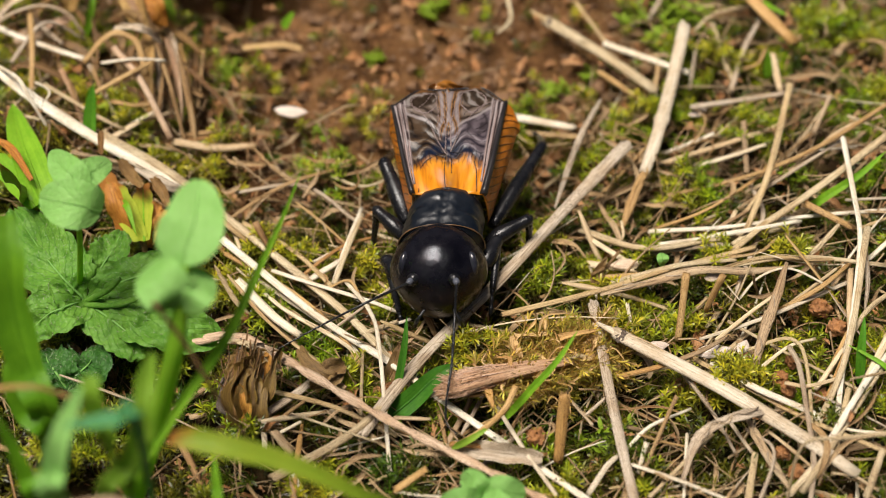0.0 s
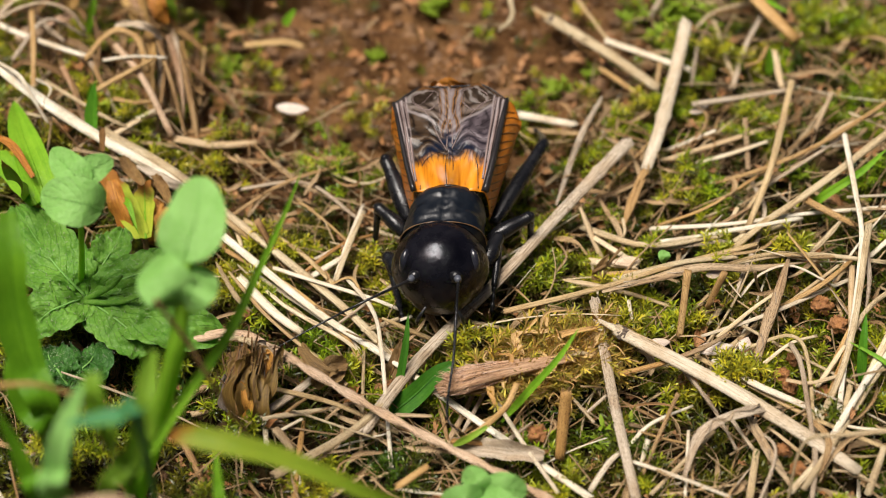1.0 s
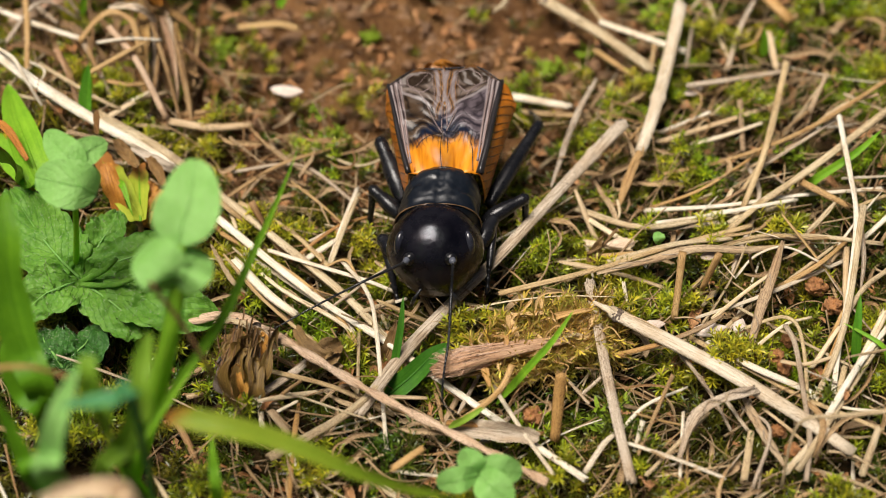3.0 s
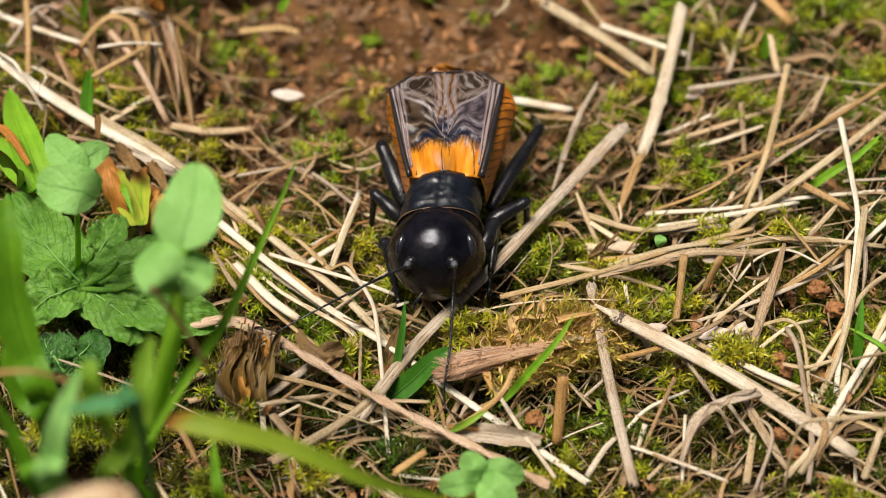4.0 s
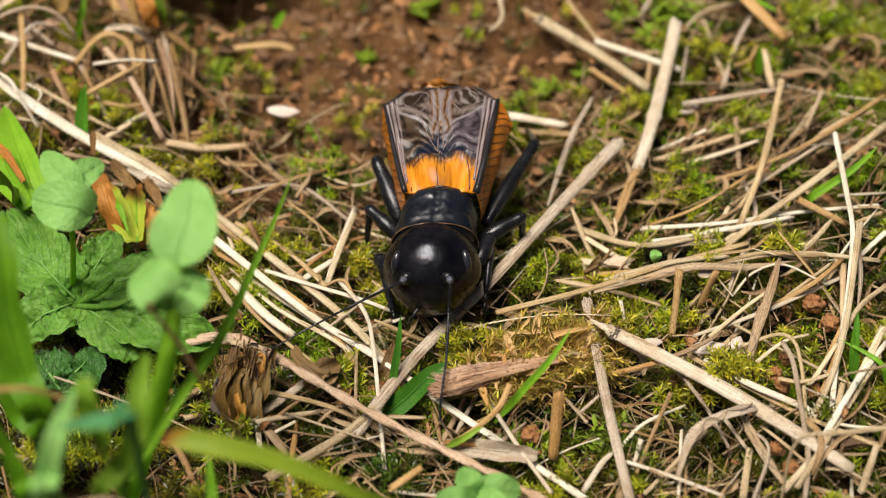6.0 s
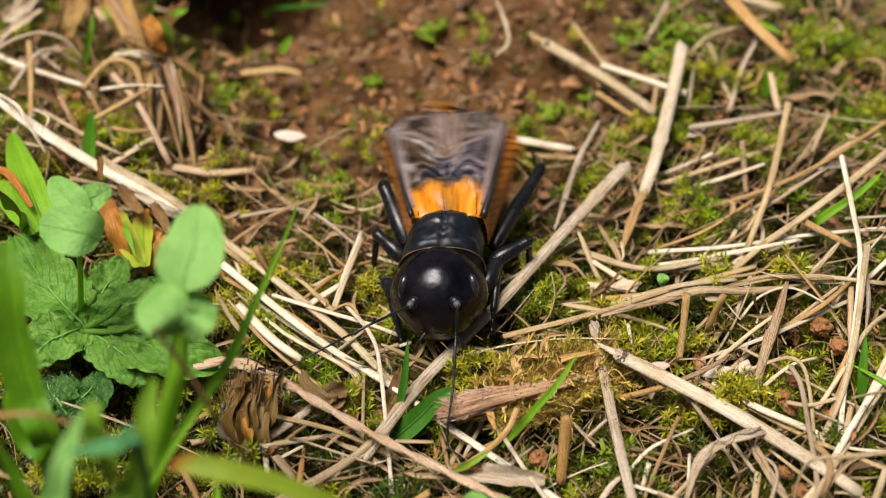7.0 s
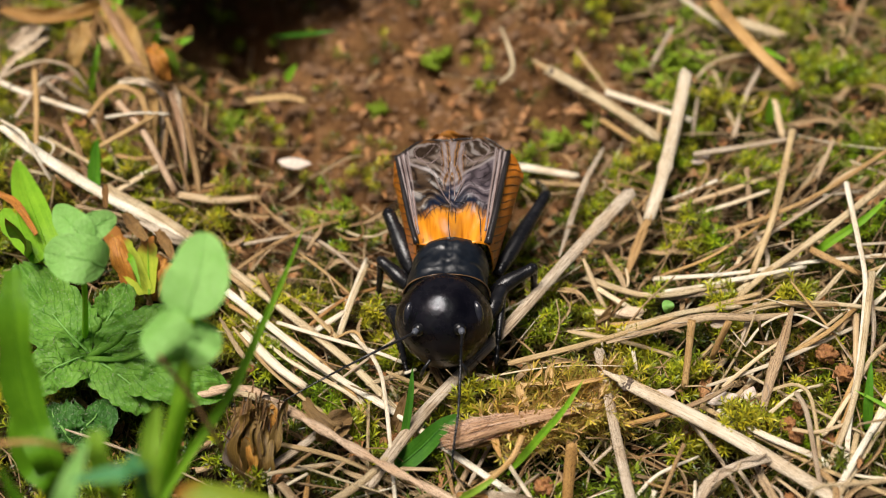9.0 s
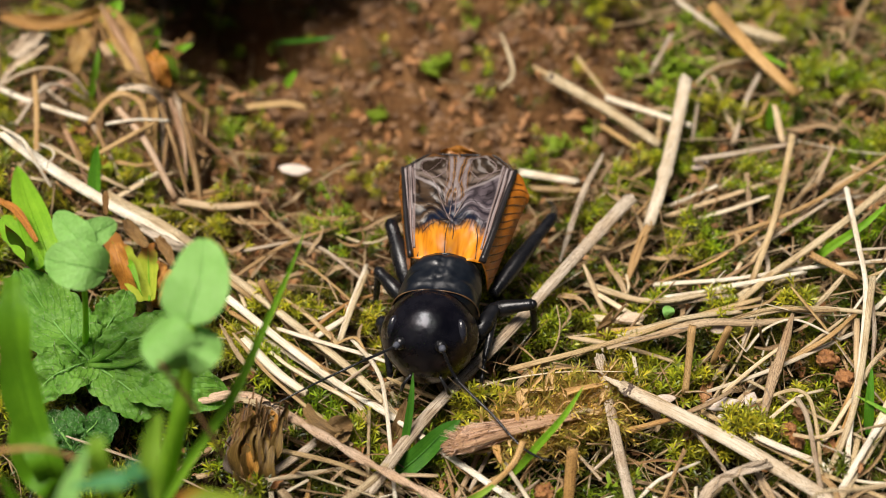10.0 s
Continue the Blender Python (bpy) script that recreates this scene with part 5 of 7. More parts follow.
grass_blade([(-17.90, -29.67, 23.69), (-16.70, -29.56, 23.80), (-15.36, -29.42, 23.93), (-14.48, -28.94, 23.01), (-17.20, -21.00, -0.40)], 0.95, TEALGRASS, face=(0.0, -0.3, 0.95), label='bluish-green young leaf, out of focus')
grass_blade([(-14.41, -24.60, 22.98), (-14.75, -25.62, 22.02), (-14.86, -26.64, 21.06), (-15.22, -27.05, 19.30), (-16.12, -27.48, 17.51), (-17.33, -28.15, 15.51), (-17.60, -22.00, -0.60)], 1.15, PALEGRASS, face=(0.25, -0.45, 0.85), label='pale green young grass stem, out of focus', blunt=True)
grass_blade([(-14.97, -24.56, 20.27), (-15.05, -25.60, 19.29), (-15.41, -26.25, 17.30), (-16.30, -27.14, 15.09), (-17.00, -20.00, -0.40)], 1.0, MIDGRASS, face=(-0.25, -0.45, 0.85))
grass_blade([(-12.72, -22.24, 11.47), (-12.59, -23.39, 10.39), (-12.48, -24.19, 8.27), (-13.50, -18.50, -0.60)], 0.7, GRASS, face=(0, -0.6, 0.8))
grass_blade([(-8.65, -4.13, 16.17), (-9.67, -7.68, 15.57), (-11.14, -11.75, 14.49), (-12.38, -15.35, 13.84), (-14.19, -18.86, 13.28), (-16.00, -22.50, 12.59), (-16.97, -24.78, 11.81), (-17.00, -19.00, -0.60)], 0.72, GRASS, face=(0.5, -0.7, 0.5), label='bright green upright grass blade')
dry_straw([(-23.15, -24.57, 20.22), (-20.99, -24.50, 20.30), (-19.79, -24.12, 19.29), (-18.85, -23.75, 18.27), (-17.84, -20.01, 12.18)], 0.17, AMBER, label='thin brown dead grass stem, out of focus')
dry_straw([(-15.02, -20.08, 21.74), (-13.72, -20.32, 18.77), (-12.56, -20.76, 15.61), (-11.09, -19.85, 9.61)], 0.15, BROWN, label='thin brown dead grass stem, out of focus')
grass_blade([(-13.96, -26.48, 18.46), (-12.82, -26.45, 18.50), (-10.81, -26.76, 18.21), (-8.56, -26.89, 17.41), (-6.29, -27.23, 16.41), (-4.01, -27.39, 14.90), (-1.70, -26.77, 12.74), (0.73, -25.49, 9.83), (3.00, -20.50, 0.00)], 1.18, YELLOW, face=(0.1, -0.5, 0.85), label='yellow-green grass leaf with an orange base lying over', taper=True)
grass_blade([(-18.60, -33.48, 21.47), (-17.28, -33.16, 21.78), (-15.83, -33.05, 21.88), (-14.74, -32.92, 21.33), (-14.17, -33.21, 20.37), (-13.00, -24.00, -0.50)], 1.0, PINKLEAF, face=(0.0, -0.6, 0.8), label='pale pinkish dead leaf curled over the grass, out of focus', blunt=True)
grass_blade([(-2.36, -5.88, 4.76), (-2.52, -7.11, 3.36), (-2.90, -8.42, 1.48), (-3.37, -9.42, -0.72)], 0.56, DARKGRASS)
grass_blade([(0.66, -8.44, 2.99), (-0.52, -8.95, 2.23), (-2.00, -9.68, 0.92), (-3.49, -10.30, -0.20)], 1.48, DARKGRASS, label='broad short green grass blade')
grass_blade([(8.45, -9.34, 7.26), (7.15, -10.56, 5.74), (5.59, -11.34, 3.89), (3.69, -11.70, 0.76)], 0.50, GRASS, label='bright green grass shoot')
dry_straw([(4.56, -11.60, 4.44), (3.87, -12.87, 3.86), (2.53, -13.56, 2.68), (1.01, -13.72, 1.37)], 0.23, AMBER, label='browned dying grass shoot')
grass_blade([(3.13, -13.43, 2.98), (1.82, -14.00, 2.32), (0.58, -13.78, 0.98)], 0.46, GRASS_TIP, label='green base of a dying grass shoot')
grass_blade([(31.42, 8.63, 6.04), (29.41, 7.17, 5.11), (26.97, 6.46, 3.46), (26.24, 6.78, 2.02)], 0.64, GRASS)
grass_blade([(27.48, -6.09, 5.00), (27.27, -7.65, 3.42), (27.36, -8.64, 1.15)], 0.66, DEEPGRASS)
grass_blade([(26.46, -7.19, 3.46), (28.67, -8.97, 3.29), (29.30, -9.59, 1.74)], 0.37, GRASS)
grass_blade([(-31.87, 15.00, 4.94), (-30.54, 11.00, 5.60), (-28.89, 7.00, 5.99), (-27.38, 3.60, 5.14)], 2.4, GRASS, face=(0.25, -0.5, 0.8), label='broad bright green grass blade, out of focus')
grass_blade([(-32.11, 9.50, 6.55), (-30.35, 8.00, 6.81), (-28.43, 5.00, 6.68)], 0.6, AMBERLEAF, face=(0.1, -0.5, 0.85), label='orange-brown dead edge of a grass blade', blunt=True)
grass_blade([(-31.79, 8.50, 5.61), (-30.17, 6.50, 5.49), (-28.15, 3.50, 5.52)], 1.7, GRASS, face=(0.1, -0.5, 0.85), label='short green grass blade, out of focus', blunt=True)
grass_blade([(-24.07, 9.00, 7.64), (-23.85, 7.80, 7.76), (-23.54, 6.00, 8.14)], 0.5, BROWN, label='dark brown torn grass stub', blunt=True)
grass_blade([(-22.98, 8.50, 5.37), (-22.16, 7.40, 5.07), (-21.01, 5.60, 5.45)], 0.9, BROWN, label='dark brown torn leaf scrap', blunt=True)
grass_blade([(-20.64, 7.50, 4.51), (-19.90, 6.40, 4.33), (-19.12, 4.60, 4.52)], 0.8, BROWN, label='dark brown torn leaf scrap', blunt=True)
grass_blade([(-20.20, 6.00, 3.49), (-20.33, 4.60, 3.08), (-20.39, 2.60, 2.69)], 1.1, AMBERLEAF, label='curled orange-brown dead leaf', blunt=True)
grass_blade([(-28.53, 0.13, 12.78), (-28.44, 1.88, 9.08), (-29.21, 6.54, 2.93)], 1.28, GRASS_TIP)
grass_blade([(-21.51, -2.88, 1.39), (-19.19, -8.86, 0.26)], 0.60, GRASS)
grass_blade([(-25.64, 15.06, 6.76), (-26.00, 14.10, 4.86), (-26.18, 12.94, 3.10)], 1.00, DEEPGRASS)
grass_blade([(-12.10, 29.24, 2.50), (-13.10, 28.89, 1.03)], 0.74, GRASS)
grass_blade([(-21.19, 2.24, 4.42), (-22.16, 4.36, 5.07), (-23.32, 5.25, 1.94)], 0.55, GRASS)
grass_blade([(-21.44, 7.60, 3.75), (-21.16, 5.40, 3.54), (-20.70, 2.20, 3.50)], 1.45, DYING, face=(0, -0.5, 0.85), label='cut yellow-green grass stub', blunt=True)
grass_blade([(-24.39, 8.60, 3.63), (-22.78, 5.60, 3.59), (-20.97, 2.40, 3.41)], 1.9, DYING, face=(0.2, -0.5, 0.85), label='dying grass sheath, yellow with an orange-brown top', blunt=True)
grass_blade([(-20.43, 3.00, 1.95), (-19.77, 3.88, 3.32), (-19.50, 4.72, 4.05)], 1.19, AMBERLEAF, label='curled orange-brown dead leaf', blunt=True)
grass_blade([(-22.15, 3.33, 2.75), (-22.80, 4.51, 4.92), (-23.26, 5.75, 5.64)], 1.34, AMBERLEAF, label='curled orange-brown dead leaf', blunt=True)
grass_blade([(-8.95, 31.85, 3.82), (-11.42, 33.22, 2.46), (-15.82, 43.55, -5.53)], 0.47, DARKGRASS)
torn_stump((-13.1, -11.2, 0.2), (-12.6, -8.0, 3.9))
dry_straw([(-14.76, -6.98, 3.44), (-12.59, -7.84, 4.21), (-10.43, -8.92, 2.65)], 0.26, STRAW, split=True)
dry_straw([(-14.03, -6.78, 3.55), (-11.51, -8.07, 3.81), (-10.64, -8.49, 2.72)], 0.22, GREY, split=True)
grass_blade([(-9.45, -6.93, 2.69), (-8.52, -8.68, 2.94), (-7.14, -9.09, 2.17), (-6.63, -7.69, 1.76)], 0.96, BROWN, label='curled dark brown dead leaf', blunt=True)
grass_blade([(-6.43, -8.16, 2.44), (-7.50, -8.70, 2.68), (-8.48, -8.90, 0.90)], 1.25, BROWN, label='curled dark brown dead leaf', blunt=True)
dry_straw([(0.04, -9.45, 1.57), (1.68, -10.45, 2.22), (3.53, -9.61, 1.77)], 0.33, BROWN, split=True, label='frayed brown grass husk')
dry_straw([(1.33, -8.04, 2.18), (3.52, -9.04, 2.80), (6.48, -8.60, 2.56)], 0.22, STRAW, split=True)
dry_straw([(3.57, -7.57, 2.19), (5.75, -8.38, 2.69), (8.35, -7.79, 2.91), (10.12, -6.98, 2.07)], 0.26, STRAW, split=True)
grass_blade([(-2.93, -5.95, 2.30), (-3.16, -6.70, 1.15), (-3.93, -7.82, -0.44)], 0.98, BROWN)
grass_blade([(11.48, 2.00, 2.13), (10.95, 1.75, 0.96), (10.57, 1.16, 0.14)], 0.79, BROWN)
grass_blade([(6.25, -15.08, 1.65), (3.41, -14.78, 1.94), (0.58, -12.93, 0.09)], 1.28, GREY, label='flat withered straw leaf', blunt=True)
grass_blade([(14.11, 22.93, 1.24), (12.49, 25.30, 1.02)], 0.45, GRASS)
frayed_husk([(-0.22, -9.84, 1.81), (1.31, -9.88, 2.79), (3.51, -9.29, 2.87), (6.10, -8.65, 2.90), (8.35, -7.97, 2.66)], 0.85)
seed_husk((-11.78, 18.84, 0.81), 2.71, 1.14, -8)
seed_husk((19.96, -6.23, 2.06), 1.43, 0.83, 60)
seed_husk((17.94, -6.39, 1.83), 2.63, 0.98, 10)
seed_husk((14.34, -5.93, 1.88), 1.51, 0.75, 0)
seed_husk((12.84, 1.97, 1.41), 2.38, 0.87, 8)
seed_husk((9.33, -5.30, 1.25), 1.67, 1.14, 30)
seed_husk((18.74, 0.01, 2.24), 1.56, 0.86, 20)
seed_husk((-32.93, 27.10, 1.88), 3.64, 1.64, 40)
seed_husk((19.59, 18.03, 1.41), 1.74, 0.70, 30)
earth_pellet((26.41, -4.69, 2.29), 1.74)
earth_pellet((25.49, -2.88, 2.25), 1.99)
earth_pellet((22.14, -8.43, 1.48), 1.63)
earth_pellet((23.08, -7.25, 1.81), 1.34)
earth_pellet((24.61, -10.15, 1.73), 1.47)
earth_pellet((6.03, -12.66, 0.64), 1.82)
earth_pellet((22.19, -15.81, 1.27), 1.42)
earth_pellet((21.52, -14.28, 1.28), 1.29)
earth_pellet((20.90, -7.96, 1.50), 1.27)
earth_pellet((-13.72, -2.33, 0.77), 1.16)
earth_pellet((22.56, -9.37, 1.47), 1.48)
earth_pellet((-3.53, -8.14, -0.05), 1.50)
seedling = empty('seedling', (-19.52, -17.02, -0.35))
tagged(seedling, 'pale green seedling with oval leaves, out of focus', 'plant')
stem_part(seedling, [(-19.52, -17.02, -0.35), (-16.82, -18.23, 8.71), (-15.02, -18.54, 15.21), (-14.42, -17.55, 17.87), (-14.11, -16.34, 20.65)], 0.55)
oval_leaf(seedling, [(-14.11, -16.34, 20.65), (-13.91, -15.30, 21.33), (-13.55, -13.80, 21.78), (-13.54, -11.34, 22.29)], 3.55)
oval_leaf(seedling, [(-14.34, -17.55, 18.57), (-14.67, -17.91, 20.10), (-15.47, -17.09, 20.55), (-16.10, -15.76, 20.03)], 2.92)
oval_leaf(seedling, [(-14.34, -17.55, 18.57), (-13.64, -17.80, 19.97), (-13.31, -16.75, 19.74), (-12.98, -15.58, 19.30)], 2.58)
sprout = empty('seedling', (-25.00, -0.79, 0.81))
tagged(sprout, 'small pale green sprout with round leaves on a thin stalk', 'plant')
stem_part(sprout, [(-25.18, -0.84, 0.86), (-24.00, -2.60, 6.13), (-22.93, -4.39, 11.65), (-23.01, -3.87, 13.87)], 0.2)
oval_leaf(sprout, [(-21.06, -5.58, 13.93), (-21.84, -5.91, 14.84), (-23.25, -5.64, 14.96), (-24.88, -4.70, 14.43)], 3.10)
oval_leaf(sprout, [(-22.49, -4.18, 14.17), (-22.17, -3.54, 15.01), (-21.61, -2.95, 15.18), (-20.81, -1.91, 14.87)], 1.82)
oval_leaf(sprout, [(-22.56, -4.19, 14.18), (-22.76, -3.76, 15.07), (-23.39, -3.07, 15.28), (-24.86, -0.80, 14.63)], 2.17)
leafling = empty('broadleaf_plant', (-24.83, -8.50, 0.40))
tagged(leafling, 'small green crinkled leaves low in the moss, darkened as painted shade', 'plant')
rosette = empty('broadleaf_plant', (-24.78, -0.99, 0.74))
tagged(rosette, 'low rosette of hairy toothed green leaves', 'plant')
toothed_leaf(rosette, [(-24.23, -2.72, 2.64), (-20.79, -4.61, 3.62), (-17.64, -5.89, 3.66), (-14.59, -5.90, 2.42)], 3.94)
toothed_leaf(rosette, [(-24.23, -2.72, 2.64), (-22.33, -4.60, 3.32), (-20.31, -6.18, 2.85), (-19.28, -6.52, 1.81)], 3.66)
toothed_leaf(rosette, [(-24.29, -2.39, 2.57), (-25.64, -1.83, 4.22), (-27.50, 0.52, 4.51), (-29.91, 4.31, 4.56)], 4.70)
toothed_leaf(rosette, [(-24.29, -2.39, 2.57), (-25.28, -4.38, 3.92), (-26.39, -4.81, 3.56), (-27.97, -5.68, 2.28)], 3.67)
toothed_leaf(rosette, [(-24.34, -2.09, 2.53), (-23.31, -1.08, 3.97), (-22.43, 0.30, 4.74), (-22.11, 2.09, 4.68)], 2.80)
toothed_leaf(rosette, [(-24.29, -2.39, 2.57), (-21.77, -2.32, 4.18), (-19.18, -1.51, 4.43), (-17.57, 0.04, 3.34)], 3.12)
stem_part(rosette, [(-24.15, -2.95, 2.90), (-22.26, -3.64, 4.78), (-21.26, -3.66, 5.96)], 0.2)
stem_part(rosette, [(-24.10, -3.26, 2.96), (-21.46, -4.49, 4.32), (-19.29, -4.85, 5.72)], 0.18)
toothed_leaf(leafling, [(-24.74, -8.75, 0.71), (-23.93, -8.12, 1.69), (-23.28, -7.31, 1.89), (-23.40, -5.69, 1.42)], 3.36)
toothed_leaf(leafling, [(-24.74, -8.75, 0.71), (-25.42, -8.11, 1.68), (-26.26, -6.82, 1.30), (-26.60, -5.86, 1.33)], 3.01)
clover = empty('clover_plant', (2.33, -17.76, -0.21))
tagged(clover, 'fresh green clover-like leaves on the moss', 'plant')
stem_part(clover, [(2.33, -17.76, -0.21), (2.36, -18.18, 1.88), (2.40, -19.30, 4.31)], 0.25)
oval_leaf(clover, [(2.39, -19.80, 4.44), (3.22, -19.93, 5.02), (4.07, -19.90, 4.76), (4.93, -19.68, 4.22)], 1.88)
oval_leaf(clover, [(2.39, -19.94, 4.46), (2.87, -20.97, 4.94), (3.53, -21.42, 4.73), (4.36, -21.76, 4.35)], 2.13)
oval_leaf(clover, [(2.39, -19.80, 4.44), (2.04, -19.80, 5.29), (1.61, -19.39, 5.18), (1.05, -18.80, 4.60)], 1.61)
oval_leaf(clover, [(2.29, -19.95, 4.48), (1.37, -20.74, 5.19), (0.53, -20.73, 4.89), (-0.13, -20.63, 4.28)], 1.60)
small_leaf = empty('seedling', (15.52, 2.64, 0.60))
tagged(small_leaf, 'tiny bright green seedling leaf among straw', 'plant')
stem_part(small_leaf, [(15.50, 2.46, 0.56), (15.41, 1.93, 1.46), (15.30, 1.27, 2.38)], 0.12)
oval_leaf(small_leaf, [(15.35, 1.42, 2.00), (15.27, 1.20, 2.57), (15.20, 1.41, 2.76), (15.18, 1.91, 2.63)], 0.86)


# ---- the cricket ----
PIVOT = (0.3, 8.0, 0.0)
HEAD_AT = Vector((-0.27, -1.8, 4.7))


def here(p):
    return tuple(Vector(p) - Vector(PIVOT))


def head_surface(a, b, out=0.0):
    """A point on the face: a across, b up the face, out: proud of the skin."""
    look_up, ahead = Vector((0, 0.719, 0.695)), Vector((0, -0.695, 0.719))
    d = math.sqrt(max(0.05, 9.6 - a * a - b * b * 0.85))
    v = Vector((a, 0, 0)) + look_up * b + ahead * d
    return HEAD_AT + v * (1 + out / v.length), v.normalized()


def build_head(cricket):
    def skull(v):
        k = 1 + 0.05 * (abs(v.x) ** 3) - 0.05 * max(0, -v.z) ** 2
        return (v.x * k * (1 - 0.10 * max(0, -v.z)), v.y * (1 + 0.06 * max(0, v.z)), v.z)
    head = part("head", ball(here(HEAD_AT), (3.14, 3.0, 3.25), 28, 40, skull, (-14, 0, 0)), HEADM, cricket, "glossy black rounded head")
    for s in (-1, 1):
        c, n = head_surface(s * 2.40 - 0.06, 0.50, -0.24)
        part("eye", ball(here(c), (0.40, 0.55, 0.92), 14, 20, None, (-28, s * 14, s * 34)), EYEM, head, "dark grey oval compound eye")
        c, n = head_surface(s * 1.36 - 0.34, -0.52, -0.06)
        socket = ball(here(c), (0.46, 0.40, 0.48), 12, 18)
        q = c + n * 0.32
        scape = tube([here(c), here(q), here(q + n * 0.28 + Vector((0, -0.1, -0.12)))], lambda t: 0.27 - 0.06 * t, 10, 4)
        part("antenna_socket", socket, BLACK, head)
        part("antenna_base", scape, SCAPE, head, "pale grey antenna joint")
        root = q + n * 0.22 + Vector((0, -0.08, -0.1))
        antenna(head, root, s)
    c, n = head_surface(0, -2.9, -0.75)
    part("clypeus", ball(here(c), (1.2, 0.5, 0.6), 10, 18, None, (40, 0, 0)), BLACK, head)
    for s in (-1, 1):
        c, n = head_surface(s * 1.0, -2.75, -0.35)
        part("palp", tube([here(c), here(c + Vector((s * 0.5, -0.5, -0.5))), here(c + Vector((s * 0.7, -0.4, -1.3)))], lambda t: 0.11 + 0.03 * t, 8, 4), BLACK, head)
        part("mandible", ball(here(c + Vector((-s * 0.4, 0.75, 0.1))), (0.5, 0.5, 0.7), 8, 12), BLACK, head)
    return head


ANTENNAE = []
ANTENNA_LEFT = [(-3.12, -4.26, 5.62), (-5.38, -4.56, 4.40), (-8.11, -6.16, 4.07), (-10.81, -7.28, 3.10)]
ANTENNA_RIGHT = [(0.77, -5.99, 4.88), (0.58, -9.13, 4.04), (0.22, -11.85, 3.39), (0.21, -13.74, 3.61), (0.85, -14.39, 3.30)]


def antenna(head, root, s):
    points = ANTENNA_LEFT if s < 0 else ANTENNA_RIGHT
    pts = [here(root)] + [here(p) for p in points]
    rings = lambda t: (0.118 - 0.065 * t) * (1 + 0.14 * math.sin(t * 260))
    ob = part("antenna", tube(pts, rings, 7, 26, 1.0), BLACK, head, "long thread-like black antenna", at=here(root))
    ANTENNAE.append(ob)


def build_pronotum(cricket):
    rows, sides = 40, 72
    verts, faces, uvs = [], [], []
    for i in range(rows + 1):
        t = i / rows
        y = 0.1 + 3.5 * t
        ease = min(1, 7 * (1 - t)) ** 0.4 + 0.5 * math.exp(-(t / 0.05) ** 2)
        hw, hz = (2.82 - 0.28 * t) * (0.90 + 0.10 * ease), (2.28 + 0.42 * math.sin(min(1, t * 1.15) * 1.57)) * (0.88 + 0.12 * ease)
        for k in range(sides):
            a = 6.28319 * k / sides
            ca, sa = math.cos(a), math.sin(a)
            box = 1 / (abs(ca) ** 2.4 + abs(sa) ** 2.4) ** (1 / 2.4)
            dent = 1 - (0.06 * math.exp(-((ca * 13) ** 2)) + 0.05 * math.exp(-(((abs(ca) - 0.42) * 6) ** 2 + ((t - 0.5) * 4) ** 2))) * max(0, sa)
            swell = 0.05 * noise.noise((ca * 2, sa * 2, t * 4)) + 0.022 * noise.noise((ca * 6, sa * 6, t * 9))
            verts.append(here((-0.1 + 0.35 * t + ca * box * hw * (1 + swell), y, 4.85 + sa * box * hz * dent * (1 + swell))))
            uvs.append((k / sides, t))
    for i in range(rows):
        for k in range(sides):
            a, b = i * sides + k, i * sides + (k + 1) % sides
            faces.append((a, b, b + sides, a + sides))
    faces.append(tuple(reversed(range(sides))))
    faces.append(tuple(range(rows * sides, (rows + 1) * sides)))
    neck = part("pronotum", (verts, faces, uvs), NECK, cricket, "satin black neck shield with fine wrinkles")
    arc = []
    for k in range(15):
        a = math.pi * (0.02 + 0.96 * k / 14)
        ca, sa = math.cos(a), math.sin(a)
        box = 1 / (abs(ca) ** 2.4 + abs(sa) ** 2.4) ** (1 / 2.4)
        arc.append(here((-0.1 + ca * box * 2.98, 0.06, 4.85 + sa * box * 2.44)))
    part("collar", tube(arc, lambda t: 0.045 + 0.018 * math.sin(t * 31) * math.sin(t * 7), 8, 4), RIM, neck, "thin amber front rim of the neck shield")
    arc = [here((0.25 + math.cos(a) * 2.35, 3.58, 4.85 + math.sin(a) * 2.4)) for a in [math.pi * k / 12 for k in range(13)]]
    part("rear_rim", tube(arc, 0.09, 6, 3), NECK, neck)


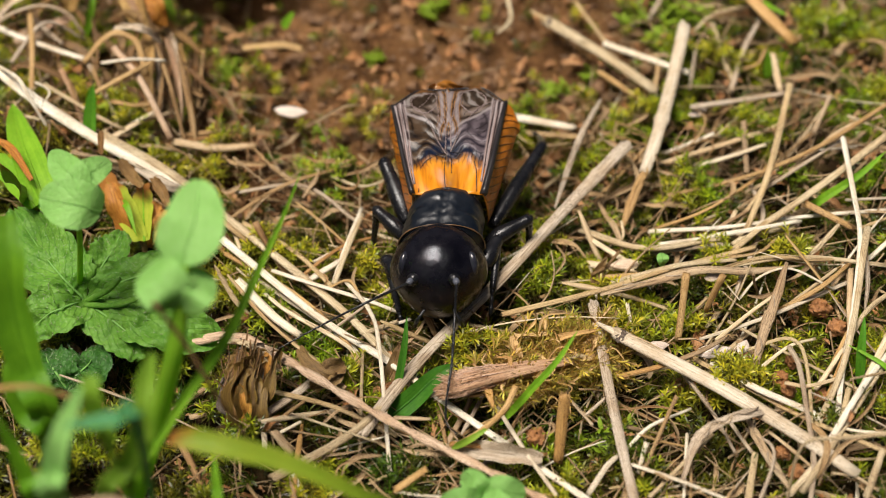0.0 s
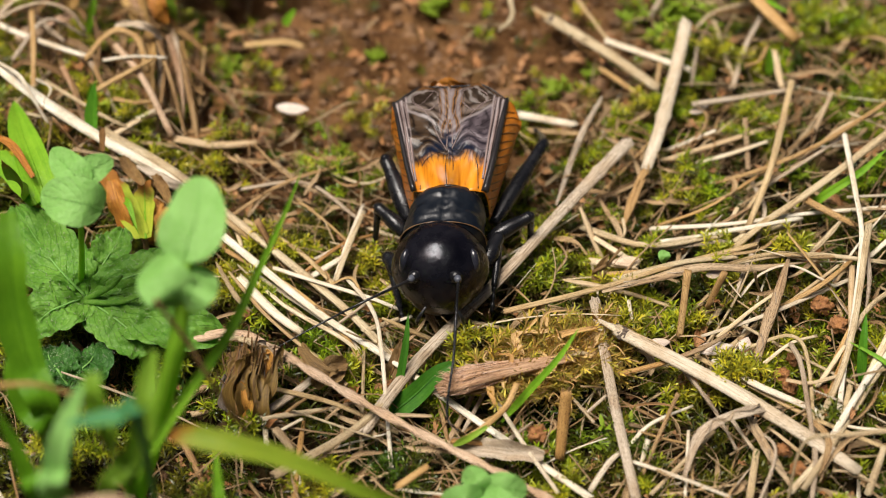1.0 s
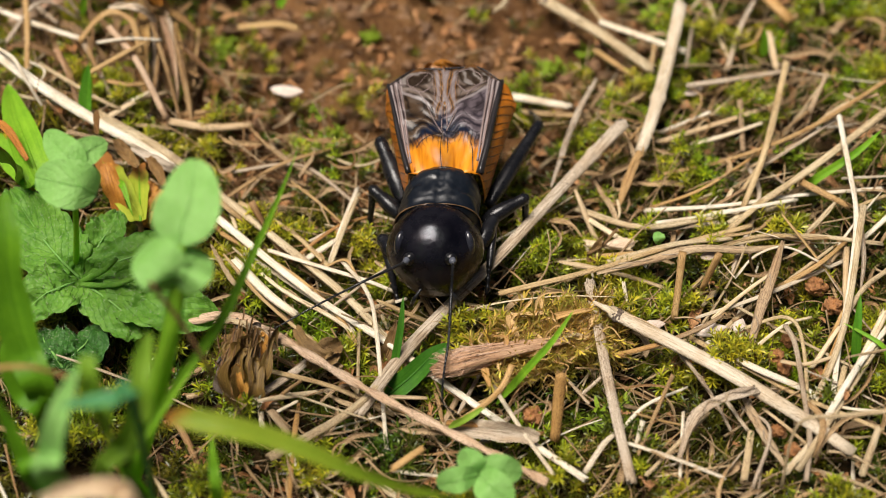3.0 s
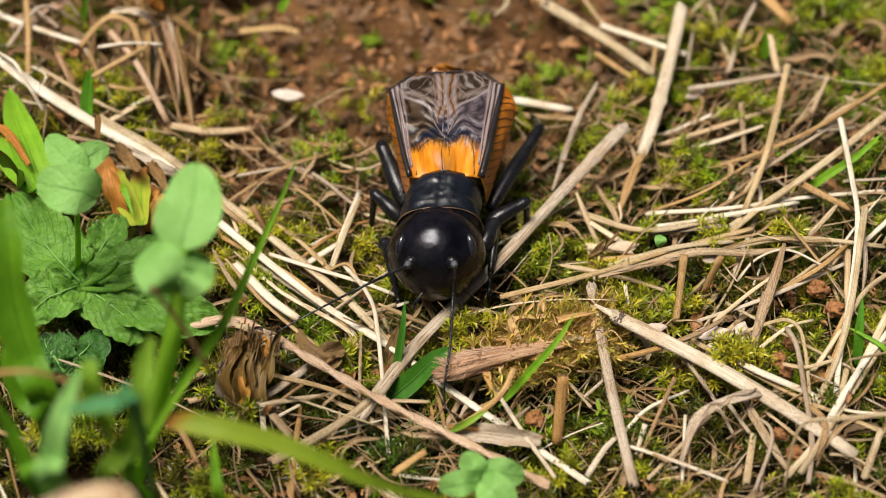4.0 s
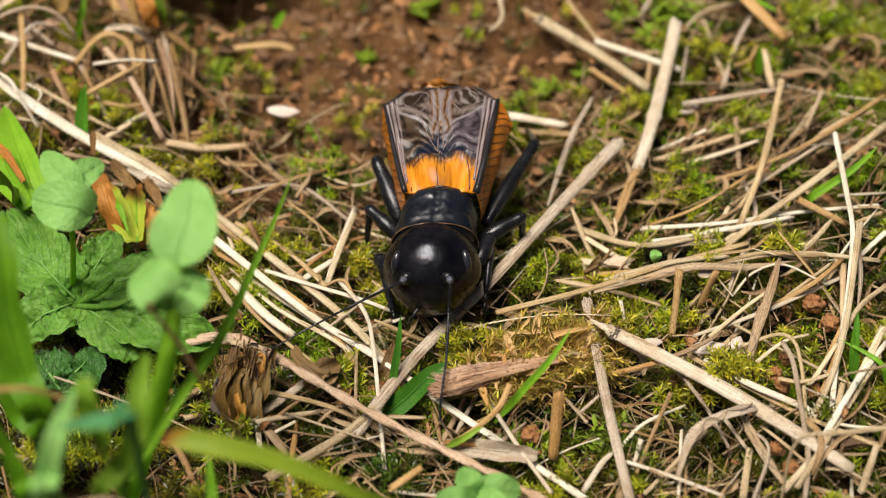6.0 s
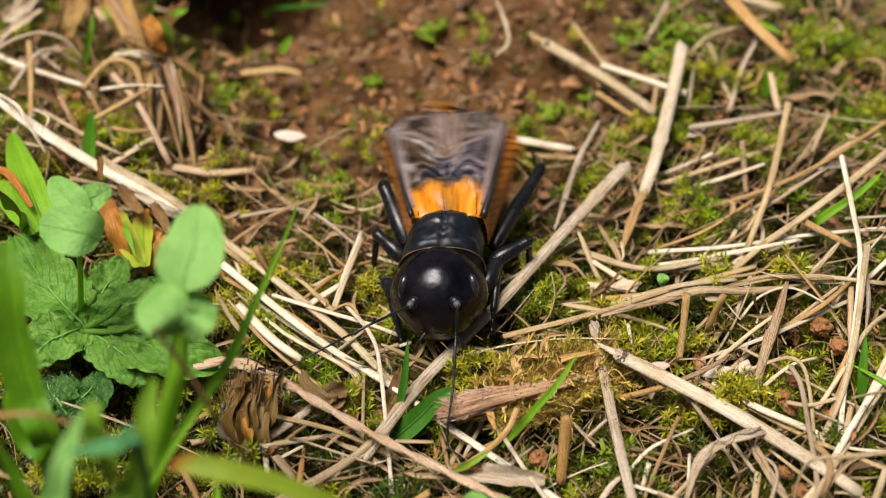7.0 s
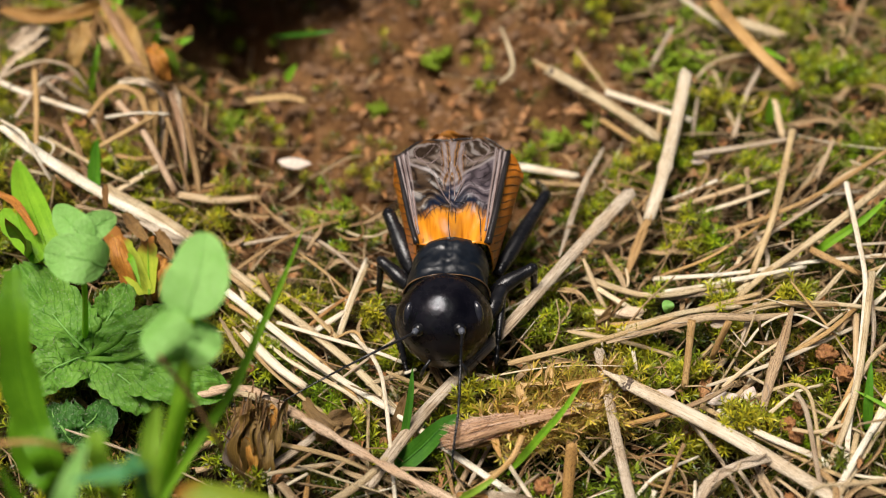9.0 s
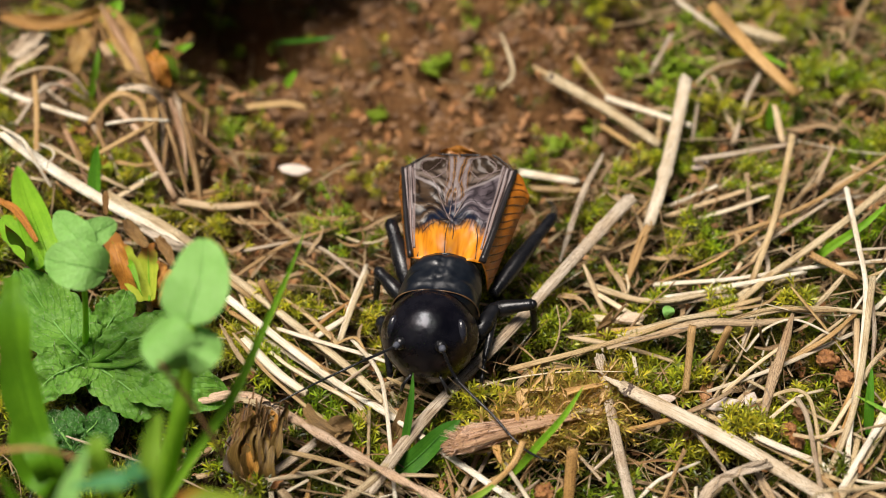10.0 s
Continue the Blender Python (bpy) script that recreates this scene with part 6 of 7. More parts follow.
def wing_point(u, v, s, lift=0.0):
    """u: 0 at the middle seam, 1 at the shoulder fold, past 1 down the side; v: root to tip."""
    half = 2.42 + 1.72 * v ** 0.85 - 0.25 * max(0, v - 0.85)
    top = min(u, 1.0)
    x = 0.32 + 0.10 * v + s * top * half
    y = 3.25 + 9.25 * v - 0.5 * max(0, top) ** 4 * v + 0.55 * math.exp(-((u - 0.16) / 0.2) ** 2) * max(0, v - 0.7) / 0.3 * (1.0 if s < 0 else 0.35)
    y -= 0.75 * max(0.0, (min(u, 1.0) - 0.72) / 0.28) * max(0.0, (v - 0.86) / 0.14)
    z = 7.02 + 1.25 * v + 0.30 * (1 - top * top) * math.sin(min(1, v * 1.3) * 1.5)
    z += 0.13 * math.sin(9 * v + 5 * u + 1.3 * s) * math.sin(3.1 * min(1, v)) * (1 - 0.3 * u) + 0.07 * math.sin(17 * v - 9 * u + s)
    z -= 0.55 * max(0, v - 0.9) / 0.1 * (0.5 + 0.5 * math.sin(u * 9))
    z += 0.30 * min(1, v * 3) if s > 0 else -0.35 * max(0, min(1, -u * 4))
    if u > 1:
        w = u - 1
        x += s * (0.75 if s > 0 else 0.12) * math.sin(w * 1.9) * (0.5 + 0.9 * v)
        z -= (2.9 - 0.9 * v) * w
        y -= 0.9 * w * v
    return Vector((x, y, z + lift))


def sheet(s, u0, u1, v0, v1, nu, nv, thick):
    verts, faces, uvs = [], [], []
    for skin in (0, 1):
        for j in range(nv + 1):
            for i in range(nu + 1):
                u, v = u0 + (u1 - u0) * i / nu, v0 + (v1 - v0) * j / nv
                verts.append(here(wing_point(u, v, s, -skin * thick)))
                uvs.append((0.5 + s * u * 0.5, v))
    m, off = nu + 1, (nu + 1) * (nv + 1)
    for j in range(nv):
        for i in range(nu):
            a = j * m + i
            q = (a, a + 1, a + m + 1, a + m)
            faces.append(q if s > 0 else q[::-1])
            q = tuple(off + k for k in q)
            faces.append(q[::-1] if s > 0 else q)
    rim = [i for i in range(m)] + [j * m + nu for j in range(1, nv + 1)] + [nv * m + i for i in range(nu - 1, -1, -1)] + [j * m for j in range(nv - 1, 0, -1)]
    for a, b in zip(rim, rim[1:] + rim[:1]):
        q = (b, a, a + off, b + off)
        faces.append(q if s > 0 else q[::-1])
    return verts, faces, uvs


WINGS = []


def build_wing(cricket, s):
    root = here((0.3 + s * 1.6, 3.3, 6.9))
    wing = part("fore_wing", sheet(s, -0.04 if s > 0 else -0.55, 1.0, 0, 1, 34, 40, 0.05), WING, cricket,
                "smoky brown veined fore wing with an orange root, raised in song", at=root)
    WINGS.append((wing, s, root))

    def sub(name, shape, material, label=""):
        v, f, u = shape
        ob = mesh_object(name, [tuple(Vector(p) - Vector(root)) for p in v], f, material, u)
        ob.parent = wing
        tagged(ob, label)

    sub("side_field", sheet(s, 1.0, 2.0, 0.0, 0.97, 14, 36, 0.05), OCHRE, "ochre side field of the wing with parallel ribs")

    def vein(pairs, r, material):
        pts = [here(wing_point(u, v, s, r * 0.5)) for u, v in pairs]
        sub("vein", tube(pts, lambda t: r * (1.1 - 0.45 * t), 6, 6), material)

    # shoulder ribs
    vein([(1.02, 0.0), (1.01, 0.3), (1.0, 0.65), (0.99, 0.98)], 0.25 if s > 0 else 0.19, DARKVEIN)
    vein([(0.93, 0.05), (0.90, 0.35), (0.89, 0.65), (0.90, 0.92)], 0.085, VEIN)
    vein([(0.86, 0.10), (0.82, 0.40), (0.81, 0.65), (0.83, 0.88)], 0.075, VEIN)
    # file, harp and mirror
    vein([(0.80, 0.02), (0.62, 0.26), (0.30, 0.34), (0.04, 0.36)], 0.03, DARKVEIN)
    vein([(0.06, 0.02), (0.09, 0.2), (0.05, 0.36)], 0.03, DARKVEIN)
    for k in range(5):
        a = 0.40 + 0.075 * k
        vein([(0.10 + 0.03 * k, 0.37 + 0.05 * k), (0.34, a + 0.06), (0.52, a + 0.02), (0.76, a + 0.12)], 0.018, DARKVEIN)
    vein([(0.05, 0.36), (0.22, 0.50), (0.40, 0.68), (0.62, 0.82), (0.86, 0.88)], 0.035, VEIN)
    vein([(0.06, 0.40), (0.05, 0.6), (0.12, 0.78), (0.10, 0.98)], 0.035, VEIN)
    vein([(0.22, 0.80), (0.42, 0.74), (0.62, 0.80), (0.66, 0.90), (0.44, 0.95), (0.24, 0.90), (0.22, 0.80)], 0.035, VEIN)
    vein([(0.30, 0.93), (0.46, 0.84), (0.60, 0.80)], 0.025, VEIN)
    vein([(0.16, 0.50), (0.20, 0.64), (0.18, 0.80)], 0.025, VEIN)
    vein([(0.0, 0.97), (0.3, 0.985), (0.6, 0.985), (0.98, 0.97)], 0.08, DARKVEIN)
    if s < 0:
        fold = [here(wing_point(u, 1.0, s, h) + Vector((0, d, 0))) for u, h, d in ((-0.40, -0.05, 0.0), (-0.25, 0.12, 0.05), (0.0, 0.16, 0.05), (0.2, 0.12, 0.0), (0.36, -0.05, 0.0))]
        sub("tip_fold", blade_shape(fold, 0.8, 0.5, 0.08, 8, (0, -0.75, 0.65), lambda t: 0.3 + 0.5 * math.sin(t * 3.1) + 0.35 * abs(math.sin(t * 8.5)), 8, 0.7, 4, 0.22), AMBERWING, "crumpled amber fold at the wing tip")
    # slanting ribs of the side field
    for k in range(15):
        a = -0.25 + 0.08 * k
        line = [(1.05 + w, a + 0.34 * w) for w in (0.0, 0.3, 0.6, 0.9) if 0.0 <= a + 0.34 * w <= 0.95]
        if len(line) > 1:
            vein(line, 0.045, DARKRIB)


def build_abdomen(cricket):
    def rings(v):
        k = 1 - 0.03 * (0.5 + 0.5 * math.sin(v.y * 24)) - 0.25 * max(0, v.y) ** 2
        return (v.x * k, v.y, v.z * k)
    part("abdomen", ball(here((0.35, 7.8, 4.0)), (2.5, 6.2, 2.4), 30, 28, rings, (4, 0, 0)), BLACK, cricket, "black ringed abdomen hidden under the wings")


LEGS = {}


def leg(cricket, key, hip, knee, foot, toe, thick):
    """femur > tibia, tarsus; turns about the hip."""
    at = here(hip)
    a, b = Vector(hip), Vector(knee)
    mid = a.lerp(b, 0.45) + Vector((0, 0, 0.12))
    femur = part("femur", tube([here(a), here(mid), here(b)], lambda t: thick * (0.72 + 0.45 * math.sin(min(1, t * 1.25) * 2.9) * (1 - 0.55 * t)), 12, 8), BLACK, cricket,
                 "glossy black leg", at=at)
    c, d = Vector(foot), Vector(toe)
    shin_mid = b.lerp(c, 0.5) + Vector((0.05, -0.05, 0.1))

    def sub(name, shape):
        v, f, u = shape
        ob = mesh_object(name, [tuple(Vector(p) - Vector(at)) for p in v], f, BLACK, u)
        ob.parent = femur
    spurs = []
    for k in range(6):
        q = b.lerp(c, 0.45 + 0.09 * k)
        side = Vector((0.3 if k % 2 else -0.3, 0.15, -0.12))
        spurs.append(tube([here(q), here(q + side)], lambda t: 0.045 * (1.05 - t), 5, 2))
    sub("tibia", join([tube([here(b), here(shin_mid), here(c)], lambda t: thick * (0.52 - 0.16 * t), 10, 8)] + spurs))
    sub("knee", ball(here(b), (thick * 0.62, thick * 0.62, thick * 0.6), 8, 12))
    toe_mid = c.lerp(d, 0.5)
    claws = [tube([here(d), here(d + Vector((e, -0.1, -0.12)))], lambda t: 0.05 * (1.1 - t), 5, 2) for e in (-0.16, 0.16)]
    sub("tarsus", join([tube([here(c), here(toe_mid), here(d)], lambda t: 0.15 * (1 + 0.25 * math.sin(t * 18)), 8, 8)] + claws))
    LEGS[key] = (femur, at)


def build_cricket():
    cricket = empty("cricket", PIVOT)
    tagged(cricket, "glossy black field cricket singing with raised amber-brown wings on straw", "insect")
    build_head(cricket)
    build_pronotum(cricket)
    for s in (-1, 1):
        build_wing(cricket, s)
    build_abdomen(cricket)
    leg(cricket, 'right_hind', (3.49, 3.96, 3.24), (7.22, 10.80, 4.60), (7.15, 15.20, 1.60), (6.75, 16.60, 0.75), 0.54)
    leg(cricket, 'left_hind', (-2.46, 4.17, 3.31), (-4.19, 8.49, 5.14), (-3.43, 14.80, 0.72), (-3.11, 15.95, 0.48), 0.64)
    leg(cricket, 'left_middle', (-2.72, 3.01, 3.07), (-4.69, 4.96, 3.81), (-5.03, 4.66, 0.34), (-5.63, 4.29, 0.04), 0.54)
    leg(cricket, 'left_front', (-3.02, -0.56, 2.85), (-3.93, 0.72, 3.19), (-3.03, -2.06, 0.93), (-2.79, -2.85, 0.49), 0.62)
    leg(cricket, 'right_middle', (3.06, 2.21, 3.22), (5.98, 3.69, 4.18), (6.04, 4.06, 0.97), (5.63, 3.48, 0.53), 0.54)
    leg(cricket, 'right_front', (2.78, -0.22, 3.39), (3.74, 1.91, 3.92), (3.39, -1.36, 2.46), (3.24, -2.57, 1.27), 0.62)
    return cricket


CRICKET = build_cricket()


# ---- loose cover: moss, soil crumbs, fine litter ----
def bare(x, y):
    """1 on the bare soil behind the cricket, 0 on the mossy straw bed."""
    b = bell(x, y, -4, 31, 15, 16) + 0.6 * bell(x, y, 9, 29, 8, 7)
    return min(1.0, 1.7 * b)


def leaf_mesh(name, corners, fresh, material):
    """One mesh of many pointed five-cornered leaves; fresh: height of each leaf on its shoot, 0 to 1."""
    count = len(corners)
    at = np.arange(count)[:, None] * 5
    me = bpy.data.meshes.new(name)
    me.vertices.add(count * 5)
    me.vertices.foreach_set("co", (corners * MM).astype(np.float32).ravel())
    me.loops.add(count * 7)
    me.loops.foreach_set("vertex_index", (at + np.array([0, 1, 2, 4, 4, 2, 3])).astype(np.int32).ravel())
    me.polygons.add(count * 2)
    start = np.arange(count)[:, None] * 7 + np.array([0, 4])
    me.polygons.foreach_set("loop_start", start.astype(np.int32).ravel())
    uv = np.zeros((count, 7, 2), np.float32)
    uv[:, :, 0] = 0.5
    uv[:, :, 1] = fresh[:, None]
    me.uv_layers.new(name="UVMap").data.foreach_set("uv", uv.ravel())
    me.materials.append(material)
    me.update(calc_edges=True)
    me.validate()
    return new(name, me)


def shoot_leaves(base, axis, length, leaf, per, seed, width=0.058):
    """Leaves set in a spiral round many moss shoots at once."""
    rs = np.random.RandomState(seed)

    def unit(a):
        return a / np.maximum(np.linalg.norm(a, axis=-1, keepdims=True), 1e-9)
    n = len(base)
    axis = unit(axis)
    e1 = unit(np.cross(axis, unit(rs.normal(size=(n, 3)))))
    e2 = np.cross(axis, e1)
    t = 0.1 + 0.9 * (np.arange(per) + 0.5) / per
    a = rs.uniform(0, 6.28, (n, 1)) + np.arange(per) * 2.4
    foot = base[:, None] + axis[:, None] * (length[:, None] * t)[..., None]
    out = unit(e1[:, None] * np.cos(a)[..., None] + e2[:, None] * np.sin(a)[..., None] + axis[:, None] * (0.35 + 0.75 * t)[None, :, None])
    side = unit(np.cross(out, axis[:, None]))
    ln = (leaf * rs.uniform(0.6, 1.15, (n, per)) * (1.25 - 0.6 * t))[..., None]
    w = leaf * width
    ax = axis[:, None] * leaf
    mid = foot + out * ln * 0.5 + ax * 0.07
    tip = foot + out * ln - ax * 0.10
    corners = np.stack([foot - side * w * 0.4, foot + side * w * 0.4, mid + side * w, tip, mid - side * w], 2).reshape(-1, 5, 3)
    return corners, np.repeat(t[None], n, 0).ravel()


def cushion(x, y):
    """How far the moss swells up over the litter."""
    return max(0.0, 2.6 * noise.noise((x * 0.19, y * 0.19, 23)) + 1.0 * noise.noise((x * 0.5, y * 0.5, 29)))


def moss_bed(name, material, label, wanted, where, size, seed, lift=0.0, per=21):
    rng = random.Random(seed)
    base, axis, length = [], [], []
    while len(base) < wanted:
        x, y = rng.uniform(-38, 38), rng.uniform(-30, 46)
        if rng.random() > where(x, y):
            continue
        base.append((x, y, surface(x, y) + lift * (cushion(x, y) + 0.4 * rng.random())))
        axis.append((rng.uniform(-0.7, 0.7), rng.uniform(-0.8, 0.5), 1))
        length.append(size * rng.uniform(0.8, 2.0))
    corners, fresh = shoot_leaves(np.array(base), np.array(axis), np.array(length), size, per, seed)
    tagged(leaf_mesh(name, corners, fresh, material), label, "moss", kind="stuff")


def moss_tuft(at, size):
    """A single bright shoot cluster on the bare soil."""
    rng = random.Random(fresh_seed())
    tuft = empty("moss_tuft", (at[0], at[1], surface(at[0], at[1])))
    tagged(tuft, "bright green moss tuft on brown soil", "moss", "moss tufts")
    for k in range(5):
        lean = Vector((rng.uniform(-0.9, 0.9), rng.uniform(-0.9, 0.6), 1)).normalized()
        foot = Vector((rng.uniform(-0.5, 0.5), rng.uniform(-0.4, 0.4), -0.3)) * size * 0.5
        shapes = [tube([tuple(foot), tuple(foot + lean * size * 0.5), tuple(foot + lean * size)], 0.05, 5, 3)]
        for i in range(12):
            base = foot + lean * size * (0.15 + 0.07 * i)
            a = i * 2.4 + k
            out = Vector((math.cos(a), math.sin(a), 0.6)).normalized() * size * rng.uniform(0.35, 0.6)
            shapes.append(blade_shape([tuple(base), tuple(base + out * 0.5), tuple(base + out - lean * size * 0.08)], size * 0.17, 0.3, 0.02, 2, tuple(lean), None, 2))
        part("shoot", join(shapes), TUFT, tuft)


def green_zone(x, y):
    patch = -0.05 + 2.6 * noise.noise((x * 0.19, y * 0.19, 23)) + 1.2 * noise.noise((x * 0.5, y * 0.5, 29))
    front = 0.62 + 0.38 * min(1.0, max(0.0, (y + 14) / 10))
    return max(0.0, min(1.0, patch)) * front * (1 - 0.9 * bell(x, y, 7, -7.4, 4.5, 2.6)) * (1 - 0.95 * bare(x, y)) * (1 - bell(x, y, -17.5, 39, 9, 7)) * (1.0 if y < 9 else 0.8 if x > 0 else 0.45) * (1 - 0.35 * bell(x, y, -17, -16, 9, 8))


# hollows between the cushions, filled with moss coloured as if shaded
def shade_zone(x, y):
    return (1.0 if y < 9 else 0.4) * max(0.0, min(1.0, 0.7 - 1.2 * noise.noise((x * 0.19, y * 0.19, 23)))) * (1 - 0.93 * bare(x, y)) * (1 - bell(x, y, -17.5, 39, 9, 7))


moss_tuft((9.40, 24.11, 0.13), 1.9)
moss_tuft((-35.32, 37.11, 0.07), 1.8)
moss_tuft((-32.62, 34.42, 0.56), 2.0)
moss_tuft((-31.62, 32.27, 0.82), 1.6)
moss_tuft((-33.43, 22.73, 1.85), 1.8)
moss_tuft((-30.61, 21.76, 2.27), 1.6)
moss_tuft((-32.91, 24.75, 1.73), 1.6)
moss_tuft((-34.14, 38.62, 0.43), 1.6)
moss_tuft((-29.63, 19.21, 2.58), 1.8)
moss_tuft((-35.31, 27.37, 1.10), 1.5)
moss_tuft((8.56, 22.64, 0.32), 1.5)
moss_tuft((13.58, 19.30, -0.01), 2.2)
moss_tuft((14.60, 17.03, 0.43), 1.4)
moss_tuft((-5.94, 28.00, 0.46), 1.6)
moss_tuft((-5.34, 28.40, 0.73), 1.3)
moss_tuft((-11.77, 14.81, 0.24), 1.5)
moss_tuft((-9.63, 15.14, 0.41), 1.8)
moss_tuft((-8.38, 15.73, 0.27), 1.4)
moss_tuft((-17.39, 25.44, 1.02), 1.3)
moss_tuft((-9.80, 18.01, 0.15), 1.2)
moss_tuft((11.87, 25.44, 0.32), 1.4)
moss_tuft((11.39, 24.73, 0.03), 1.2)
moss_tuft((6.49, 20.89, 0.07), 1.5)
moss_tuft((-1.06, 32.65, 1.54), 1.6)
moss_tuft((-0.35, 32.97, 1.70), 1.4)
moss_tuft((2.09, 37.50, 1.54), 1.5)
moss_tuft((-17.28, 26.21, 1.14), 1.4)
moss_tuft((-18.52, 24.46, 0.84), 1.5)
moss_tuft((15.94, 30.73, 1.68), 2.2)
moss_tuft((19.60, 32.06, 1.47), 2.8)
moss_tuft((19.17, 34.72, 1.53), 2.6)
moss_tuft((20.22, 29.36, 1.50), 2.8)
moss_tuft((18.09, 28.77, 1.41), 2.6)
moss_tuft((20.31, 36.66, 1.85), 2.4)
moss_tuft((22.29, 33.03, 1.57), 2.2)
moss_tuft((26.65, 37.19, 1.65), 2.0)
moss_tuft((-6.11, 12.75, 0.41), 1.4)
moss_tuft((18.41, 16.42, 0.81), 1.6)
moss_tuft((25.33, 9.92, 1.65), 1.6)
moss_tuft((11.14, -12.40, 0.60), 2.0)
moss_tuft((10.11, -11.37, 0.75), 1.6)
moss_tuft((25.54, 1.74, 1.54), 1.5)
moss_tuft((25.61, -2.94, 1.46), 1.6)
moss_tuft((19.77, 12.73, 0.43), 1.5)
moss_tuft((2.16, -3.74, 0.03), 1.2)

moss_bed("moss", MOSS, "yellow-green feathery moss carpet between the straw", 6200, green_zone, 1.05, 5, 1.0)
moss_bed("moss", MOSS, "green moss on the bank beside the burrow", 420, lambda x, y: bell(x, y, -30, 24, 8, 13) * (0.4 + 1.2 * noise.noise((x * 0.3, y * 0.3, 41))), 1.0, 8, 0.8)
moss_bed("moss", SHADEMOSS, "green moss in the gaps under the straw, darkened as painted shade", 6500, shade_zone, 1.05, 6, 0.0, 16)


def dry_clump():
    """A tuft of withered feather moss: golden shoots lying in a tangle, with shredded stalks in it."""
    rng = random.Random(19)
    base, axis, length = [], [], []
    for k in range(420):
        t = rng.random()
        x, y = 3.2 + 7.6 * t + rng.gauss(0, 0.6), -8.6 + 2.6 * t + rng.gauss(0, 1.1)
        base.append((x, y, max(surface(x, y), -0.2) + rng.uniform(0.5, 2.9)))
        a = rng.gauss(0.35, 0.9)
        axis.append((math.cos(a), math.sin(a), rng.uniform(-0.35, 0.45)))
        length.append(rng.uniform(0.8, 2.6))
    corners, fresh = shoot_leaves(np.array(base), np.array(axis), np.array(length), 1.1, 22, 19, 0.06)
    tagged(leaf_mesh("dry_moss", corners, fresh, DRYMOSS), "tangled golden dried moss clump", "moss", kind="stuff")
    shapes = []
    for b, d, ln in zip(base[:230], axis, length):
        o, d = Vector(b), Vector(d) * ln
        curl = Vector((rng.gauss(0, 0.25), rng.gauss(0, 0.25), rng.uniform(-0.1, 0.35))) * ln
        shapes.append(blade_shape([tuple(o), tuple(o + d * 0.4 + curl), tuple(o + d * 0.8 + curl * 0.5), tuple(o + d)], 0.09 + 0.5 * rng.random() ** 3, 0.8, 0.03, 3,
                                  (rng.uniform(-0.7, 0.7), rng.uniform(-0.8, 0.3), 1), None, 3, 0.6, len(shapes)))
    v, f, u = join(shapes)
    tagged(mesh_object("grass_shreds", v, f, SHREDS, [(q[1] * 2, q[0]) for q in u]), "golden-brown shredded grass in the dried moss", "dry grass", kind="stuff")


dry_clump()


def soil_crumbs():
    rng = random.Random(9)
    bm = bmesh.new()
    bmesh.ops.create_icosphere(bm, subdivisions=2, radius=1)
    unit = [v.co.copy() for v in bm.verts]
    tri = [tuple(v.index for v in f.verts) for f in bm.faces]
    bm.free()
    verts, faces = [], []
    for i in range(11500):
        x, y = rng.uniform(-34, 36), rng.uniform(-26, 46)
        if rng.random() > 0.22 + bare(x, y):
            continue
        r = 0.09 + 0.48 * rng.random() ** 6 + (0.35 * bare(x, y) * rng.random() ** 12)
        s = Vector((rng.uniform(0, 50), i, 0))
        o = len(verts)
        z = surface(x, y)
        for u in unit:
            k = r * (1 + 0.75 * noise.noise(u * 1.3 + s) + 0.35 * noise.noise(u * 3.1 + s))
            verts.append((x + u.x * k * 1.2, y + u.y * k, z + u.z * k * 0.75))
        faces += [tuple(q + o for q in f) for f in tri]
    ob = mesh_object("soil_crumbs", verts, faces, CRUMB)
    tagged(ob, "brown soil crumbs scattered over the ground", "soil", kind="stuff")


soil_crumbs()


def litter_spot(rng, long, lift, spread):
    """Points of one broken stalk somewhere on the bed, or None on bare soil."""
    x, y = rng.uniform(-38, 40) * spread, (rng.uniform(-28, 46) if spread == 1 else rng.uniform(-24, 22))
    if rng.random() < (0.94 if long < 7 else 0.97) * bare(x, y) + bell(x, y, -17.5, 39, 9, 7) or (abs(x) < 4 and -4 < y < 12 and rng.random() < 0.6):
        return None
    if (x < -11 and y < 5 and rng.random() < 0.75) or (x < -18 and y > 13 and rng.random() < 0.65):
        return None
    lean = (32 if x > 2 else -38) if rng.random() < 0.55 else rng.uniform(-90, 90)
    a = radians(lean + rng.gauss(0, 22))
    ln = long * rng.uniform(0.35, 1.3)
    d = Vector((math.cos(a), math.sin(a), 0))
    nrm = Vector((-d.y, d.x, 0))
    bend = rng.gauss(0, 0.11 if long < 7 else 0.05) * ln
    if abs(x + 2) < 9 and 7 < y < 22 and long > 8:
        return None
    up, tilt = lift * rng.random() ** 1.5, rng.gauss(0, 0.25) * lift
    pts = []
    for t in (-0.5, -0.17, 0.17, 0.5):
        q = Vector((x, y, 0)) + d * (t * ln) + nrm * (bend * (1 - 4 * t * t))
        pts.append(q)
    za, zb = surface(pts[0].x, pts[0].y), surface(pts[3].x, pts[3].y)
    for k, q in enumerate(pts):
        q.z = za + (zb - za) * k / 3 + up + tilt * (k - 1.5)
    return [tuple(q) for q in pts]


